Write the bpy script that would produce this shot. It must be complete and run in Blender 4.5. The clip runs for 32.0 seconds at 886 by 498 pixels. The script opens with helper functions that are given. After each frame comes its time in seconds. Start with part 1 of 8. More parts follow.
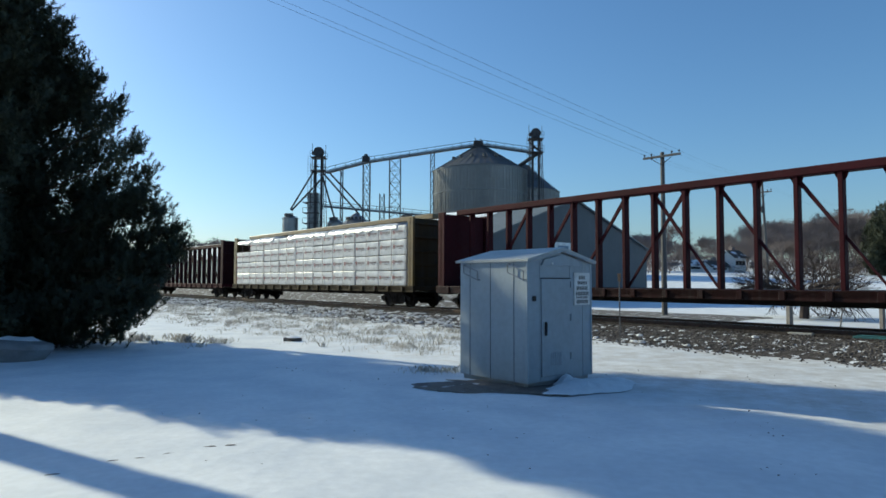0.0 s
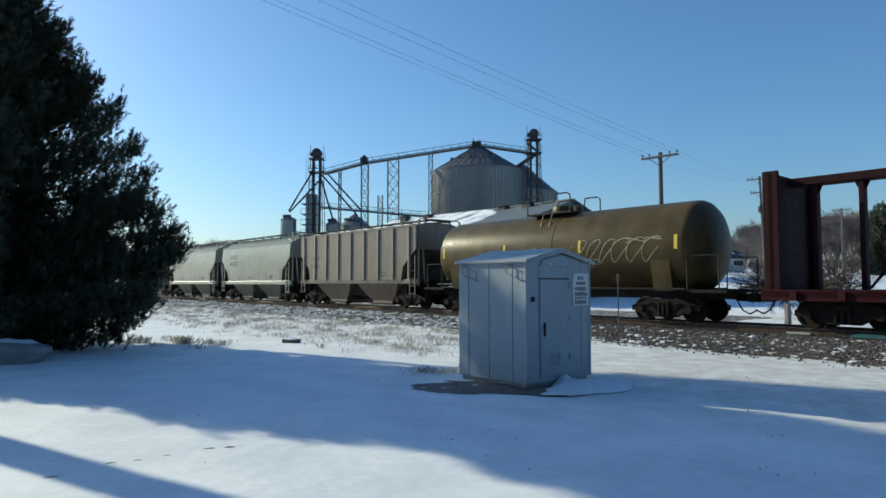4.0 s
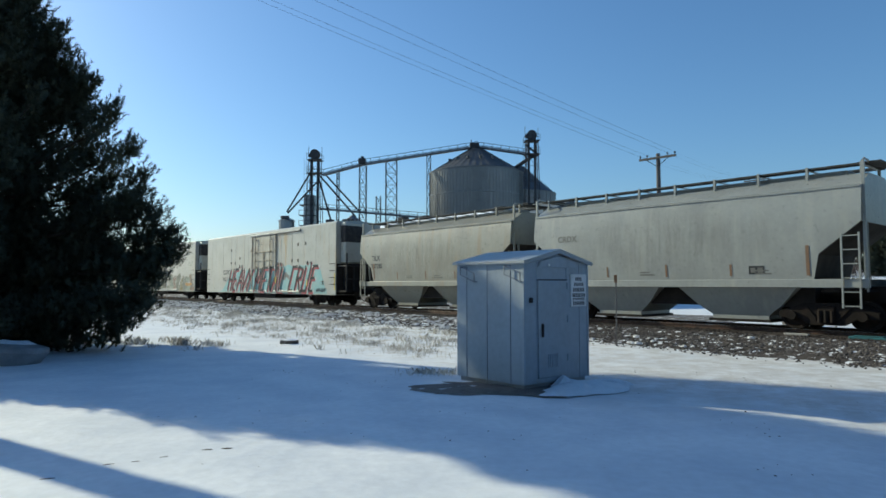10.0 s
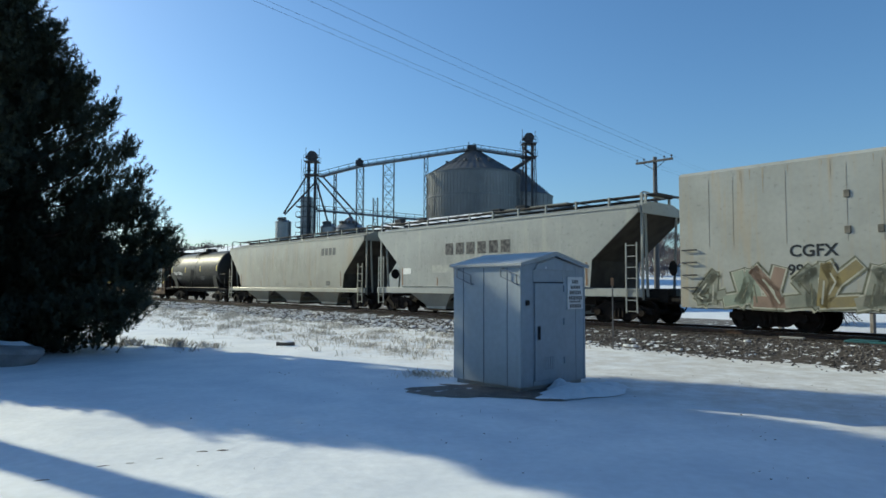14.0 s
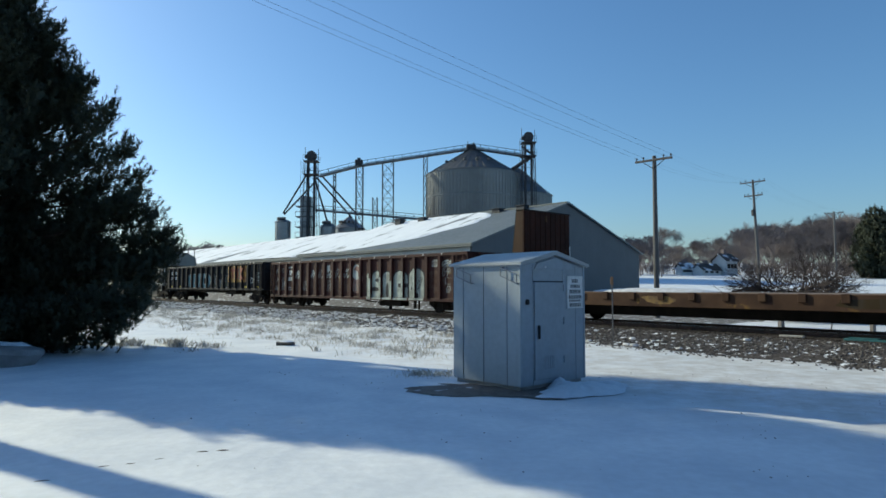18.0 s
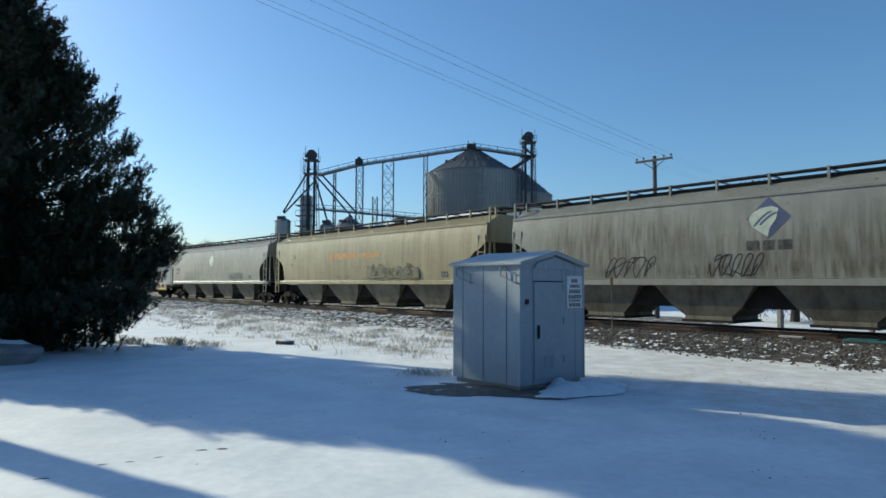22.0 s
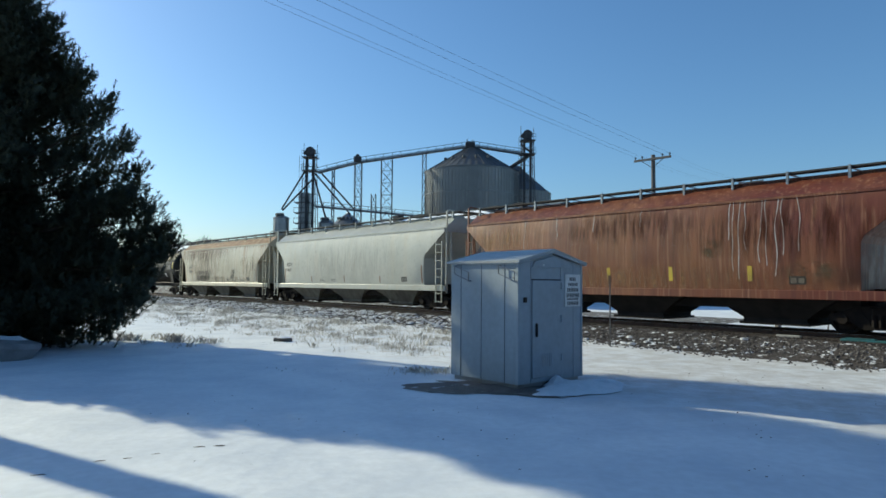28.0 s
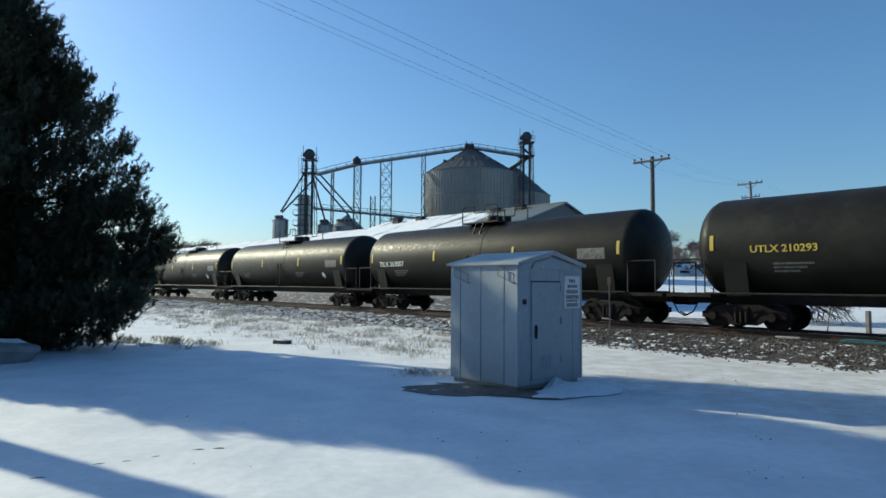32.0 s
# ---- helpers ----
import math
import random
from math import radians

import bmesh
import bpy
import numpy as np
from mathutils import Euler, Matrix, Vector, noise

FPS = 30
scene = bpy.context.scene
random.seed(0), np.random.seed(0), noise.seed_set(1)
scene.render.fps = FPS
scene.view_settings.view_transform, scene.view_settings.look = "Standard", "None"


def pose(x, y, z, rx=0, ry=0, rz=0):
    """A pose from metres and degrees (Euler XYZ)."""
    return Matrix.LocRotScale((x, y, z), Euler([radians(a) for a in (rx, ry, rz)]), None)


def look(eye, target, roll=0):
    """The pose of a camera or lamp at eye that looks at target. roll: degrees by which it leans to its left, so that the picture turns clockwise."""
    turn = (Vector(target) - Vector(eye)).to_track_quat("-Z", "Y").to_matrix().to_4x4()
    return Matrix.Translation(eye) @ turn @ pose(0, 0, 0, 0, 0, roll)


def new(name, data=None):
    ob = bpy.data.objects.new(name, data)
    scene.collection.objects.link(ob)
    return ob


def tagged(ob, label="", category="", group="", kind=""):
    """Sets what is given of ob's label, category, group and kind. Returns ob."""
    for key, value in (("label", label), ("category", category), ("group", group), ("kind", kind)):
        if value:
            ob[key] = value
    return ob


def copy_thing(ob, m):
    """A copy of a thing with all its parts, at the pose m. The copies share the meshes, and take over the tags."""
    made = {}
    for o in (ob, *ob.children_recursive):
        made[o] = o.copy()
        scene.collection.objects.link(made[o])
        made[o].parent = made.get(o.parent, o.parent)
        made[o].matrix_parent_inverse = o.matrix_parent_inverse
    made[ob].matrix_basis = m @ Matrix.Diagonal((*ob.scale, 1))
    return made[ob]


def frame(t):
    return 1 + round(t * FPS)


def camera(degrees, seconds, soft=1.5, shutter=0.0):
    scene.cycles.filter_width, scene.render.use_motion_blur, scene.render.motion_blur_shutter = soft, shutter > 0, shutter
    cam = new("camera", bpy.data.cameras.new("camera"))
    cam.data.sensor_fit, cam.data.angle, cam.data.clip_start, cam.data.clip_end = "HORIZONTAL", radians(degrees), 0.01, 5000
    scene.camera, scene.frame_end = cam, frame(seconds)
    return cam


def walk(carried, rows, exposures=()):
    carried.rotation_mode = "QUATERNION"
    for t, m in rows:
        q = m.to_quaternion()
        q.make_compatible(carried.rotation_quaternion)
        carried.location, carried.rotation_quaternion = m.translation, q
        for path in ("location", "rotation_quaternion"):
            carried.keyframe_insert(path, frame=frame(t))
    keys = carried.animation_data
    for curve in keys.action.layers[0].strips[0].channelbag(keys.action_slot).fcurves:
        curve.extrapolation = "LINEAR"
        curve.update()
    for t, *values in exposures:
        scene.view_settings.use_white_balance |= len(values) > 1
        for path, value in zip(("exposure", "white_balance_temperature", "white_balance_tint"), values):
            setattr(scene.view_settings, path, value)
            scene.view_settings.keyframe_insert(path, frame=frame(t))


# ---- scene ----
# ================= camera and its slight drift =================
FOV = 70.46
cam = camera(FOV, 32.0, soft=1.6)
EYE = (0.0, 0.0, 1.8)
HEAD = [  # seconds, tilt, pan, roll in degrees
    (0, 3.004, 0.634, 0.181), (1, 3.021, 0.594, 0.176), (2, 3.032, 0.533, 0.048), (3, 3.055, 0.491, -0.015),
    (5.5, 3.119, 0.499, 0.009), (6.5, 3.119, 0.461, 0.024), (7.5, 3.16, 0.386, -0.019), (8.5, 3.176, 0.363, -0.002),
    (9.5, 3.169, 0.346, -0.01), (10.5, 3.22, 0.279, -0.001), (11, 3.262, 0.223, 0.015), (11.5, 3.305, 0.171, 0.011),
    (12, 3.345, 0.125, 0.078), (12.5, 3.375, 0.101, 0.12), (13.5, 3.401, 0.068, 0.174), (14.5, 3.379, 0.013, 0.243),
    (16.5, 3.425, -0.052, 0.205), (17, 3.41, -0.028, 0.149), (17.5, 3.382, -0.001, 0.065), (18.5, 3.31, 0.005, 0.047),
    (20, 3.311, -0.008, 0.197), (21.5, 3.293, -0.023, 0.196), (22.5, 3.277, 0.014, 0.307), (24, 3.26, 0.037, 0.319),
    (25.5, 3.233, 0.038, 0.369), (27.5, 3.086, -0.151, 0.525), (28.5, 3.097, -0.167, 0.463), (29.5, 3.118, -0.204, 0.367),
    (30.5, 3.172, -0.254, 0.359), (31.2, 3.231, -0.252, 0.369), (32, 3.27, -0.217, 0.414),
]
walk(cam, [(t, pose(*EYE, 90 + tilt, 0, pan) @ pose(0, 0, 0, 0, 0, roll)) for t, tilt, pan, roll in HEAD],
     exposures=[(0, -0.32, 5400, 1), (32, -0.32, 5400, 1)])

# ================= world and sun =================
SUN_EL, SUN_AZ = 25.0, -59.0          # degrees above the horizon; east of straight ahead
world = bpy.data.worlds.new("sky")
scene.world = world
world.use_nodes = True
wn = world.node_tree.nodes
sky = wn.new("ShaderNodeTexSky")
sky.sky_type = "NISHITA"
sky.sun_disc = False
sky.sun_elevation = radians(SUN_EL)
sky.sun_rotation = radians(SUN_AZ)
sky.air_density, sky.dust_density, sky.ozone_density = 1.2, 0.9, 4.6
wn["Background"].inputs["Strength"].default_value = 0.15
world.node_tree.links.new(sky.outputs[0], wn["Background"].inputs["Color"])
sun = new("sun", bpy.data.lights.new("sun", "SUN"))
sun.data.energy, sun.data.angle, sun.data.color = 6.5, radians(0.55), (1.0, 0.82, 0.52)
SUN_DIR = Vector((math.sin(radians(SUN_AZ)) * math.cos(radians(SUN_EL)),
                  math.cos(radians(SUN_AZ)) * math.cos(radians(SUN_EL)), math.sin(radians(SUN_EL))))
sun.matrix_world = look(SUN_DIR * 100, (0, 0, 0))

# ================= plan of the railway =================
TURN = -48.62                          # the track's heading
TRACK_D, RAIL_Z, SPEED = 20.8, 0.48, 16.0
GRID = pose(0, 0, 0, 0, 0, TURN)       # x along the track, y across it, away from the camera


def at_track(a, d, z=0.0, turn=0.0):
    """A pose at a metres along and d metres across, square to the track."""
    return GRID @ pose(a, d, z, 0, 0, turn)


# ================= materials =================
MATS = {}


def surface(name, base, vary=None, rough=0.6, metal=0.0, scale=2.0, streak=None, streak_amount=0.5, bump=0.15,
            bump_scale=30.0, spots=None, spot_at=0.51, spot_scale=3.0, gain=0.08, stretch=(1, 1, 1), corrugate=0.0, coat=0.0, fine_streak=None):
    """A worn procedural surface: two tones of noise, runs of dirt down the face, patches, grain and relief."""
    if name in MATS:
        return MATS[name]
    m = bpy.data.materials.new(name)
    m.use_nodes = True
    nt = m.node_tree
    n, l = nt.nodes, nt.links
    bsdf = n["Principled BSDF"]
    bsdf.inputs["Roughness"].default_value = rough
    bsdf.inputs["Metallic"].default_value = metal
    bsdf.inputs["Coat Weight"].default_value = coat
    bsdf.inputs["Specular IOR Level"].default_value = 0.5 if max(base) > 0.1 else 0.14
    tc = n.new("ShaderNodeTexCoord")
    info = n.new("ShaderNodeObjectInfo")
    mp = n.new("ShaderNodeMapping")
    mp.inputs["Scale"].default_value = stretch
    shift = n.new("ShaderNodeVectorMath")
    shift.operation = "SCALE"
    comb = n.new("ShaderNodeCombineXYZ")
    for i in range(3):
        l.new(info.outputs["Random"], comb.inputs[i])
    l.new(comb.outputs[0], shift.inputs[0])
    shift.inputs["Scale"].default_value = 37.0
    l.new(tc.outputs["Object"], mp.inputs["Vector"])
    l.new(shift.outputs[0], mp.inputs["Location"])

    def noise_at(sc, detail=4.0, vec=None):
        t = n.new("ShaderNodeTexNoise")
        t.inputs["Scale"].default_value = sc
        t.inputs["Detail"].default_value = detail
        l.new(vec if vec else mp.outputs[0], t.inputs["Vector"])
        return t.outputs["Fac"]

    def ramp(fac, lo, hi):
        r = n.new("ShaderNodeMapRange")
        r.inputs["From Min"].default_value, r.inputs["From Max"].default_value = lo, hi
        l.new(fac, r.inputs["Value"])
        return r.outputs[0]

    def mix(fac, a, b):
        x = n.new("ShaderNodeMix")
        x.data_type = "RGBA"
        if isinstance(fac, float):
            x.inputs[0].default_value = fac
        else:
            l.new(fac, x.inputs[0])
        for s, v in ((6, a), (7, b)):
            if isinstance(v, tuple):
                x.inputs[s].default_value = (*v, 1)
            else:
                l.new(v, x.inputs[s])
        return x.outputs[2]

    vary = vary or tuple(c * 0.78 for c in base)
    col = mix(ramp(noise_at(scale), 0.38, 0.66), base, vary)
    fine = ramp(noise_at(scale * 9), 0.3, 0.75)
    tone = n.new("ShaderNodeMath")
    tone.operation = "MULTIPLY_ADD"
    tone.inputs[1].default_value = gain * 2
    tone.inputs[2].default_value = 1 - gain
    l.new(fine, tone.inputs[0])
    hs = n.new("ShaderNodeHueSaturation")
    l.new(col, hs.inputs["Color"])
    l.new(tone.outputs[0], hs.inputs["Value"])
    col = hs.outputs[0]
    if streak:
        mp2 = n.new("ShaderNodeMapping")
        mp2.inputs["Scale"].default_value = (3.2, 3.2, 0.22)
        l.new(tc.outputs["Object"], mp2.inputs["Vector"])
        l.new(shift.outputs[0], mp2.inputs["Location"])
        runs = ramp(noise_at(1.0, 6.0, mp2.outputs[0]), 0.62 - 0.25 * streak_amount, 0.80)
        col = mix(runs, col, streak)
        mp3 = n.new("ShaderNodeMapping")
        mp3.inputs["Scale"].default_value = (11.0, 11.0, 0.16)
        l.new(tc.outputs["Object"], mp3.inputs["Vector"])
        l.new(shift.outputs[0], mp3.inputs["Location"])
        thin = ramp(noise_at(1.0, 3.0, mp3.outputs[0]), 0.60 - 0.08 * streak_amount, 0.76)
        half = n.new("ShaderNodeMath")
        half.operation = "MULTIPLY"
        half.inputs[1].default_value = min(0.9, streak_amount)
        l.new(thin, half.inputs[0])
        col = mix(half.outputs[0], col, fine_streak or streak)
    if spots:
        col = mix(ramp(noise_at(spot_scale, 5.0), spot_at, spot_at + 0.07), col, spots)
    l.new(col, bsdf.inputs["Base Color"])
    h = noise_at(bump_scale, 3.0)
    if corrugate:
        wv = n.new("ShaderNodeTexWave")
        wv.bands_direction = "X"
        wv.inputs["Scale"].default_value = corrugate
        l.new(tc.outputs["Object"], wv.inputs["Vector"])
        add = n.new("ShaderNodeMath")
        add.operation = "MULTIPLY_ADD"
        add.inputs[1].default_value = 0.25
        l.new(h, add.inputs[0])
        l.new(wv.outputs["Fac"], add.inputs[2])
        h = add.outputs[0]
    bp = n.new("ShaderNodeBump")
    bp.inputs["Strength"].default_value = bump
    bp.inputs["Distance"].default_value = 0.02
    l.new(h, bp.inputs["Height"])
    l.new(bp.outputs[0], bsdf.inputs["Normal"])
    r2 = n.new("ShaderNodeMath")
    r2.operation = "MULTIPLY_ADD"
    r2.inputs[1].default_value, r2.inputs[2].default_value = 0.25, rough - 0.12
    l.new(fine, r2.inputs[0])
    l.new(r2.outputs[0], bsdf.inputs["Roughness"])
    MATS[name] = m
    return m


SOOT = (0.05, 0.045, 0.04)
snow = surface("snow", (0.80, 0.82, 0.84), (0.68, 0.71, 0.75), 0.75, scale=0.9, bump=0.6, bump_scale=4.0, gain=0.06)


def verge(m, near, far, tint):
    """Lets dead grass show through the snow in a strip beside the ballast."""
    nt = m.node_tree
    n, l = nt.nodes, nt.links
    bsdf = n["Principled BSDF"]
    was = bsdf.inputs["Base Color"].links[0].from_socket
    tc = n.new("ShaderNodeTexCoord")
    dot = n.new("ShaderNodeVectorMath")
    dot.operation = "DOT_PRODUCT"
    dot.inputs[1].default_value = (0.7503, 0.6611, 0)
    l.new(tc.outputs["Object"], dot.inputs[0])
    up, down, cut = n.new("ShaderNodeMapRange"), n.new("ShaderNodeMapRange"), n.new("ShaderNodeMapRange")
    tex = n.new("ShaderNodeTexNoise")
    for node, a, b in ((up, near, near + 2.5), (down, far, far - 1.0)):
        node.inputs["From Min"].default_value, node.inputs["From Max"].default_value = a, b
        l.new(dot.outputs["Value"], node.inputs["Value"])
    tex.inputs["Scale"].default_value, tex.inputs["Detail"].default_value = 1.7, 9.0
    tex.inputs["Roughness"].default_value = 0.72
    l.new(tc.outputs["Object"], tex.inputs["Vector"])
    cut.inputs["From Min"].default_value, cut.inputs["From Max"].default_value = 0.46, 0.64
    l.new(tex.outputs["Fac"], cut.inputs["Value"])
    a, b = n.new("ShaderNodeMath"), n.new("ShaderNodeMath")
    a.operation = b.operation = "MULTIPLY"
    l.new(up.outputs[0], a.inputs[0])
    l.new(down.outputs[0], a.inputs[1])
    along, west, c = n.new("ShaderNodeVectorMath"), n.new("ShaderNodeMapRange"), n.new("ShaderNodeMath")
    along.operation, c.operation = "DOT_PRODUCT", "MULTIPLY"
    along.inputs[1].default_value = (0.6611, -0.7503, 0)
    l.new(tc.outputs["Object"], along.inputs[0])
    west.inputs["From Min"].default_value, west.inputs["From Max"].default_value = -4.0, -13.0
    west.inputs["To Min"].default_value = 0.12
    l.new(along.outputs["Value"], west.inputs["Value"])
    l.new(a.outputs[0], c.inputs[0])
    l.new(west.outputs[0], c.inputs[1])
    l.new(c.outputs[0], b.inputs[0])
    l.new(cut.outputs[0], b.inputs[1])
    x = n.new("ShaderNodeMix")
    x.data_type = "RGBA"
    l.new(b.outputs[0], x.inputs[0])
    l.new(was, x.inputs[6])
    x.inputs[7].default_value = (*tint, 1)
    # greyer snow on the way along the track, right of the shed
    east, near_, greyer, greyer2 = n.new("ShaderNodeMapRange"), n.new("ShaderNodeMapRange"), n.new("ShaderNodeMath"), n.new("ShaderNodeMath")
    for node, src, p, q in ((east, along, -13.0, -7.0), (near_, dot, 7.5, 10.5)):
        node.inputs["From Min"].default_value, node.inputs["From Max"].default_value = p, q
        l.new(src.outputs["Value"], node.inputs["Value"])
    greyer.operation = greyer2.operation = "MULTIPLY"
    l.new(east.outputs[0], greyer.inputs[0])
    l.new(near_.outputs[0], greyer.inputs[1])
    l.new(greyer.outputs[0], greyer2.inputs[0])
    grain = n.new("ShaderNodeMapRange")
    grain.inputs["From Min"].default_value, grain.inputs["From Max"].default_value = 0.30, 0.62
    l.new(tex.outputs["Fac"], grain.inputs["Value"])
    l.new(grain.outputs[0], greyer2.inputs[1])
    y = n.new("ShaderNodeMix")
    y.data_type = "RGBA"
    l.new(greyer2.outputs[0], y.inputs[0])
    l.new(x.outputs[2], y.inputs[6])
    y.inputs[7].default_value = (0.50, 0.49, 0.47, 1)
    l.new(y.outputs[2], bsdf.inputs["Base Color"])


verge(snow, 8.5, 17.4, (0.52, 0.48, 0.42))
gravel = surface("ballast stone", (0.125, 0.113, 0.105), (0.06, 0.054, 0.051), 0.9, scale=9, bump=0.6, bump_scale=30)
gravel_bed = surface("ballast bed", (0.085, 0.073, 0.067), (0.05, 0.045, 0.042), 0.95, scale=5, bump=1.0, bump_scale=22,
                     spots=(0.82, 0.84, 0.87), spot_at=0.50, spot_scale=4.5)
gravel_bare = surface("bare ballast bed", (0.085, 0.075, 0.069), (0.048, 0.042, 0.039), 0.95, scale=7, bump=1.0, bump_scale=26,
                      spots=(0.80, 0.82, 0.85), spot_at=0.56, spot_scale=4.0)


lane_grit = surface("trodden grit under snow", (0.15, 0.138, 0.128), (0.085, 0.078, 0.072), 0.95, scale=4, bump=1.0, bump_scale=14,
                    spots=(0.6, 0.62, 0.64), spot_at=0.57, spot_scale=2.2)
snow_lump = surface("lumpy snow", (0.66, 0.67, 0.68), (0.50, 0.50, 0.50), 0.8, scale=6, bump=0.4, bump_scale=12)
gravel_dark = surface("oil-dark ballast", (0.045, 0.038, 0.034), (0.028, 0.024, 0.022), 0.95, scale=8, bump=1.0, bump_scale=26)


def per_piece(m, lo, hi):
    """Varies the tone from piece to piece of a joined mesh."""
    n, l = m.node_tree.nodes, m.node_tree.links
    bsdf = n["Principled BSDF"]
    was = bsdf.inputs["Base Color"].links[0].from_socket
    geo, span, hs = n.new("ShaderNodeNewGeometry"), n.new("ShaderNodeMapRange"), n.new("ShaderNodeHueSaturation")
    span.inputs["To Min"].default_value, span.inputs["To Max"].default_value = lo, hi
    l.new(geo.outputs["Random Per Island"], span.inputs["Value"])
    l.new(span.outputs[0], hs.inputs["Value"])
    l.new(was, hs.inputs["Color"])
    l.new(hs.outputs[0], bsdf.inputs["Base Color"])


per_piece(gravel, 0.45, 1.9)
per_piece(gravel_dark, 0.5, 1.7)
tie_wood = surface("tarred oak", (0.085, 0.066, 0.052), (0.04, 0.033, 0.03), 0.85, scale=5, stretch=(1, 6, 1))
steel_rail = surface("rail steel", (0.12, 0.075, 0.055), (0.07, 0.05, 0.04), 0.55, 0.6, scale=6)
rail_top = surface("worn rail head", (0.45, 0.44, 0.43), None, 0.28, 0.95, scale=8)
truck_iron = surface("grimy cast iron", (0.017, 0.015, 0.014), (0.026, 0.020, 0.017), 0.9, 0.0, scale=6)
wheel_iron = surface("wheel steel", (0.014, 0.013, 0.012), (0.03, 0.022, 0.018), 0.7, 0.1, scale=7)
black_iron = surface("black paint", (0.025, 0.025, 0.027), (0.05, 0.045, 0.042), 0.55, scale=4)
galv = surface("galvanised steel", (0.30, 0.315, 0.33), (0.22, 0.235, 0.25), 0.42, 0.75, scale=1.5, bump=0.1)
dark_steel = surface("weathered steel", (0.07, 0.072, 0.078), (0.045, 0.046, 0.05), 0.65, 0.3, scale=2)
wood_pole = surface("grey pole wood", (0.135, 0.127, 0.122), (0.09, 0.084, 0.08), 0.9, scale=3, stretch=(6, 6, 0.5))
white_paint = surface("white lettering", (0.78, 0.78, 0.75), (0.6, 0.6, 0.57), 0.6)
dark_paint = surface("dark lettering", (0.012, 0.014, 0.016), (0.025, 0.027, 0.03), 0.42)
dark_paint.node_tree.nodes["Principled BSDF"].inputs["Specular IOR Level"].default_value = 0.5
yellow_paint = surface("yellow marking", (0.62, 0.47, 0.04), (0.5, 0.38, 0.06), 0.55)

# ================= mesh helpers =================


class Geo:
    """Gathers vertices and faces of one mesh."""

    def __init__(self):
        self.v, self.f = [], []

    def poly(self, pts, faces):
        k = len(self.v)
        self.v.extend(pts)
        self.f.extend(tuple(i + k for i in q) for q in faces)
        return self

    def box(self, x0, x1, y0, y1, z0, z1, c=0.0):
        if c <= 0:
            p = [(x, y, z) for z in (z0, z1) for x, y in ((x0, y0), (x1, y0), (x1, y1), (x0, y1))]
            return self.poly(p, [(3, 2, 1, 0), (4, 5, 6, 7), (0, 1, 5, 4), (1, 2, 6, 5), (2, 3, 7, 6), (3, 0, 4, 7)])
        ring = lambda e, z: [(x0 + e + c, y0 + e, z), (x1 - e - c, y0 + e, z), (x1 - e, y0 + e + c, z), (x1 - e, y1 - e - c, z),
                             (x1 - e - c, y1 - e, z), (x0 + e + c, y1 - e, z), (x0 + e, y1 - e - c, z), (x0 + e, y0 + e + c, z)]
        p = ring(c * 0.7, z0) + ring(0, z0 + c) + ring(0, z1 - c) + ring(c * 0.7, z1)
        q = [tuple(range(7, -1, -1)), tuple(range(24, 32))]
        for r in range(3):
            q += [(r * 8 + i, r * 8 + (i + 1) % 8, r * 8 + 8 + (i + 1) % 8, r * 8 + 8 + i) for i in range(8)]
        return self.poly(p, q)

    def prism(self, outline, lo, hi, axis="y"):
        """outline: points in the plane across axis ((x, z) for y, (y, z) for x, (x, y) for z)."""
        put = {"y": lambda a, b, t: (a, t, b), "x": lambda a, b, t: (t, a, b), "z": lambda a, b, t: (a, b, t)}[axis]
        k = len(outline)
        p = [put(a, b, lo) for a, b in outline] + [put(a, b, hi) for a, b in outline]
        q = [tuple(range(k)), tuple(range(2 * k - 1, k - 1, -1))]
        q += [(i, i + k, (i + 1) % k + k, (i + 1) % k) for i in range(k)]
        return self.poly(p, q)

    def rod(self, p0, p1, r0, r1=None, n=8, caps=True):
        r1 = r0 if r1 is None else r1
        p0, p1 = Vector(p0), Vector(p1)
        w = (p1 - p0).normalized()
        u = w.orthogonal().normalized()
        s = w.cross(u)
        p = []
        for c, r in ((p0, r0), (p1, r1)):
            p += [tuple(c + r * (math.cos(t) * u + math.sin(t) * s)) for t in (2 * math.pi * i / n for i in range(n))]
        q = [(i, (i + 1) % n, (i + 1) % n + n, i + n) for i in range(n)]
        if caps:
            q += [tuple(range(n - 1, -1, -1)), tuple(range(n, 2 * n))]
        return self.poly(p, q)

    def pipe(self, pts, r, n=6):
        for a, b in zip(pts, pts[1:]):
            self.rod(a, b, r, n=n)
        return self

    def loft(self, rings, closed=True, caps=True):
        k = len(rings[0])
        p = [v for ring in rings for v in ring]
        q = []
        for j in range(len(rings) - 1):
            for i in range(k if closed else k - 1):
                q.append((j * k + i, j * k + (i + 1) % k, (j + 1) * k + (i + 1) % k, (j + 1) * k + i))
        if caps:
            q += [tuple(range(k - 1, -1, -1)), tuple(range((len(rings) - 1) * k, len(rings) * k))]
        return self.poly(p, q)

    def lathe(self, profile, n=32, axis="z", centre=(0, 0, 0)):
        """profile: (radius, height) pairs from one end to the other."""
        rings = []
        for r, h in profile:
            ring = []
            for i in range(n):
                t = 2 * math.pi * i / n
                a, b = r * math.cos(t), r * math.sin(t)
                x, y, z = (a, b, h) if axis == "z" else ((h, a, b) if axis == "x" else (a, h, b))
                ring.append((x + centre[0], y + centre[1], z + centre[2]))
            rings.append(ring)
        return self.loft(rings)

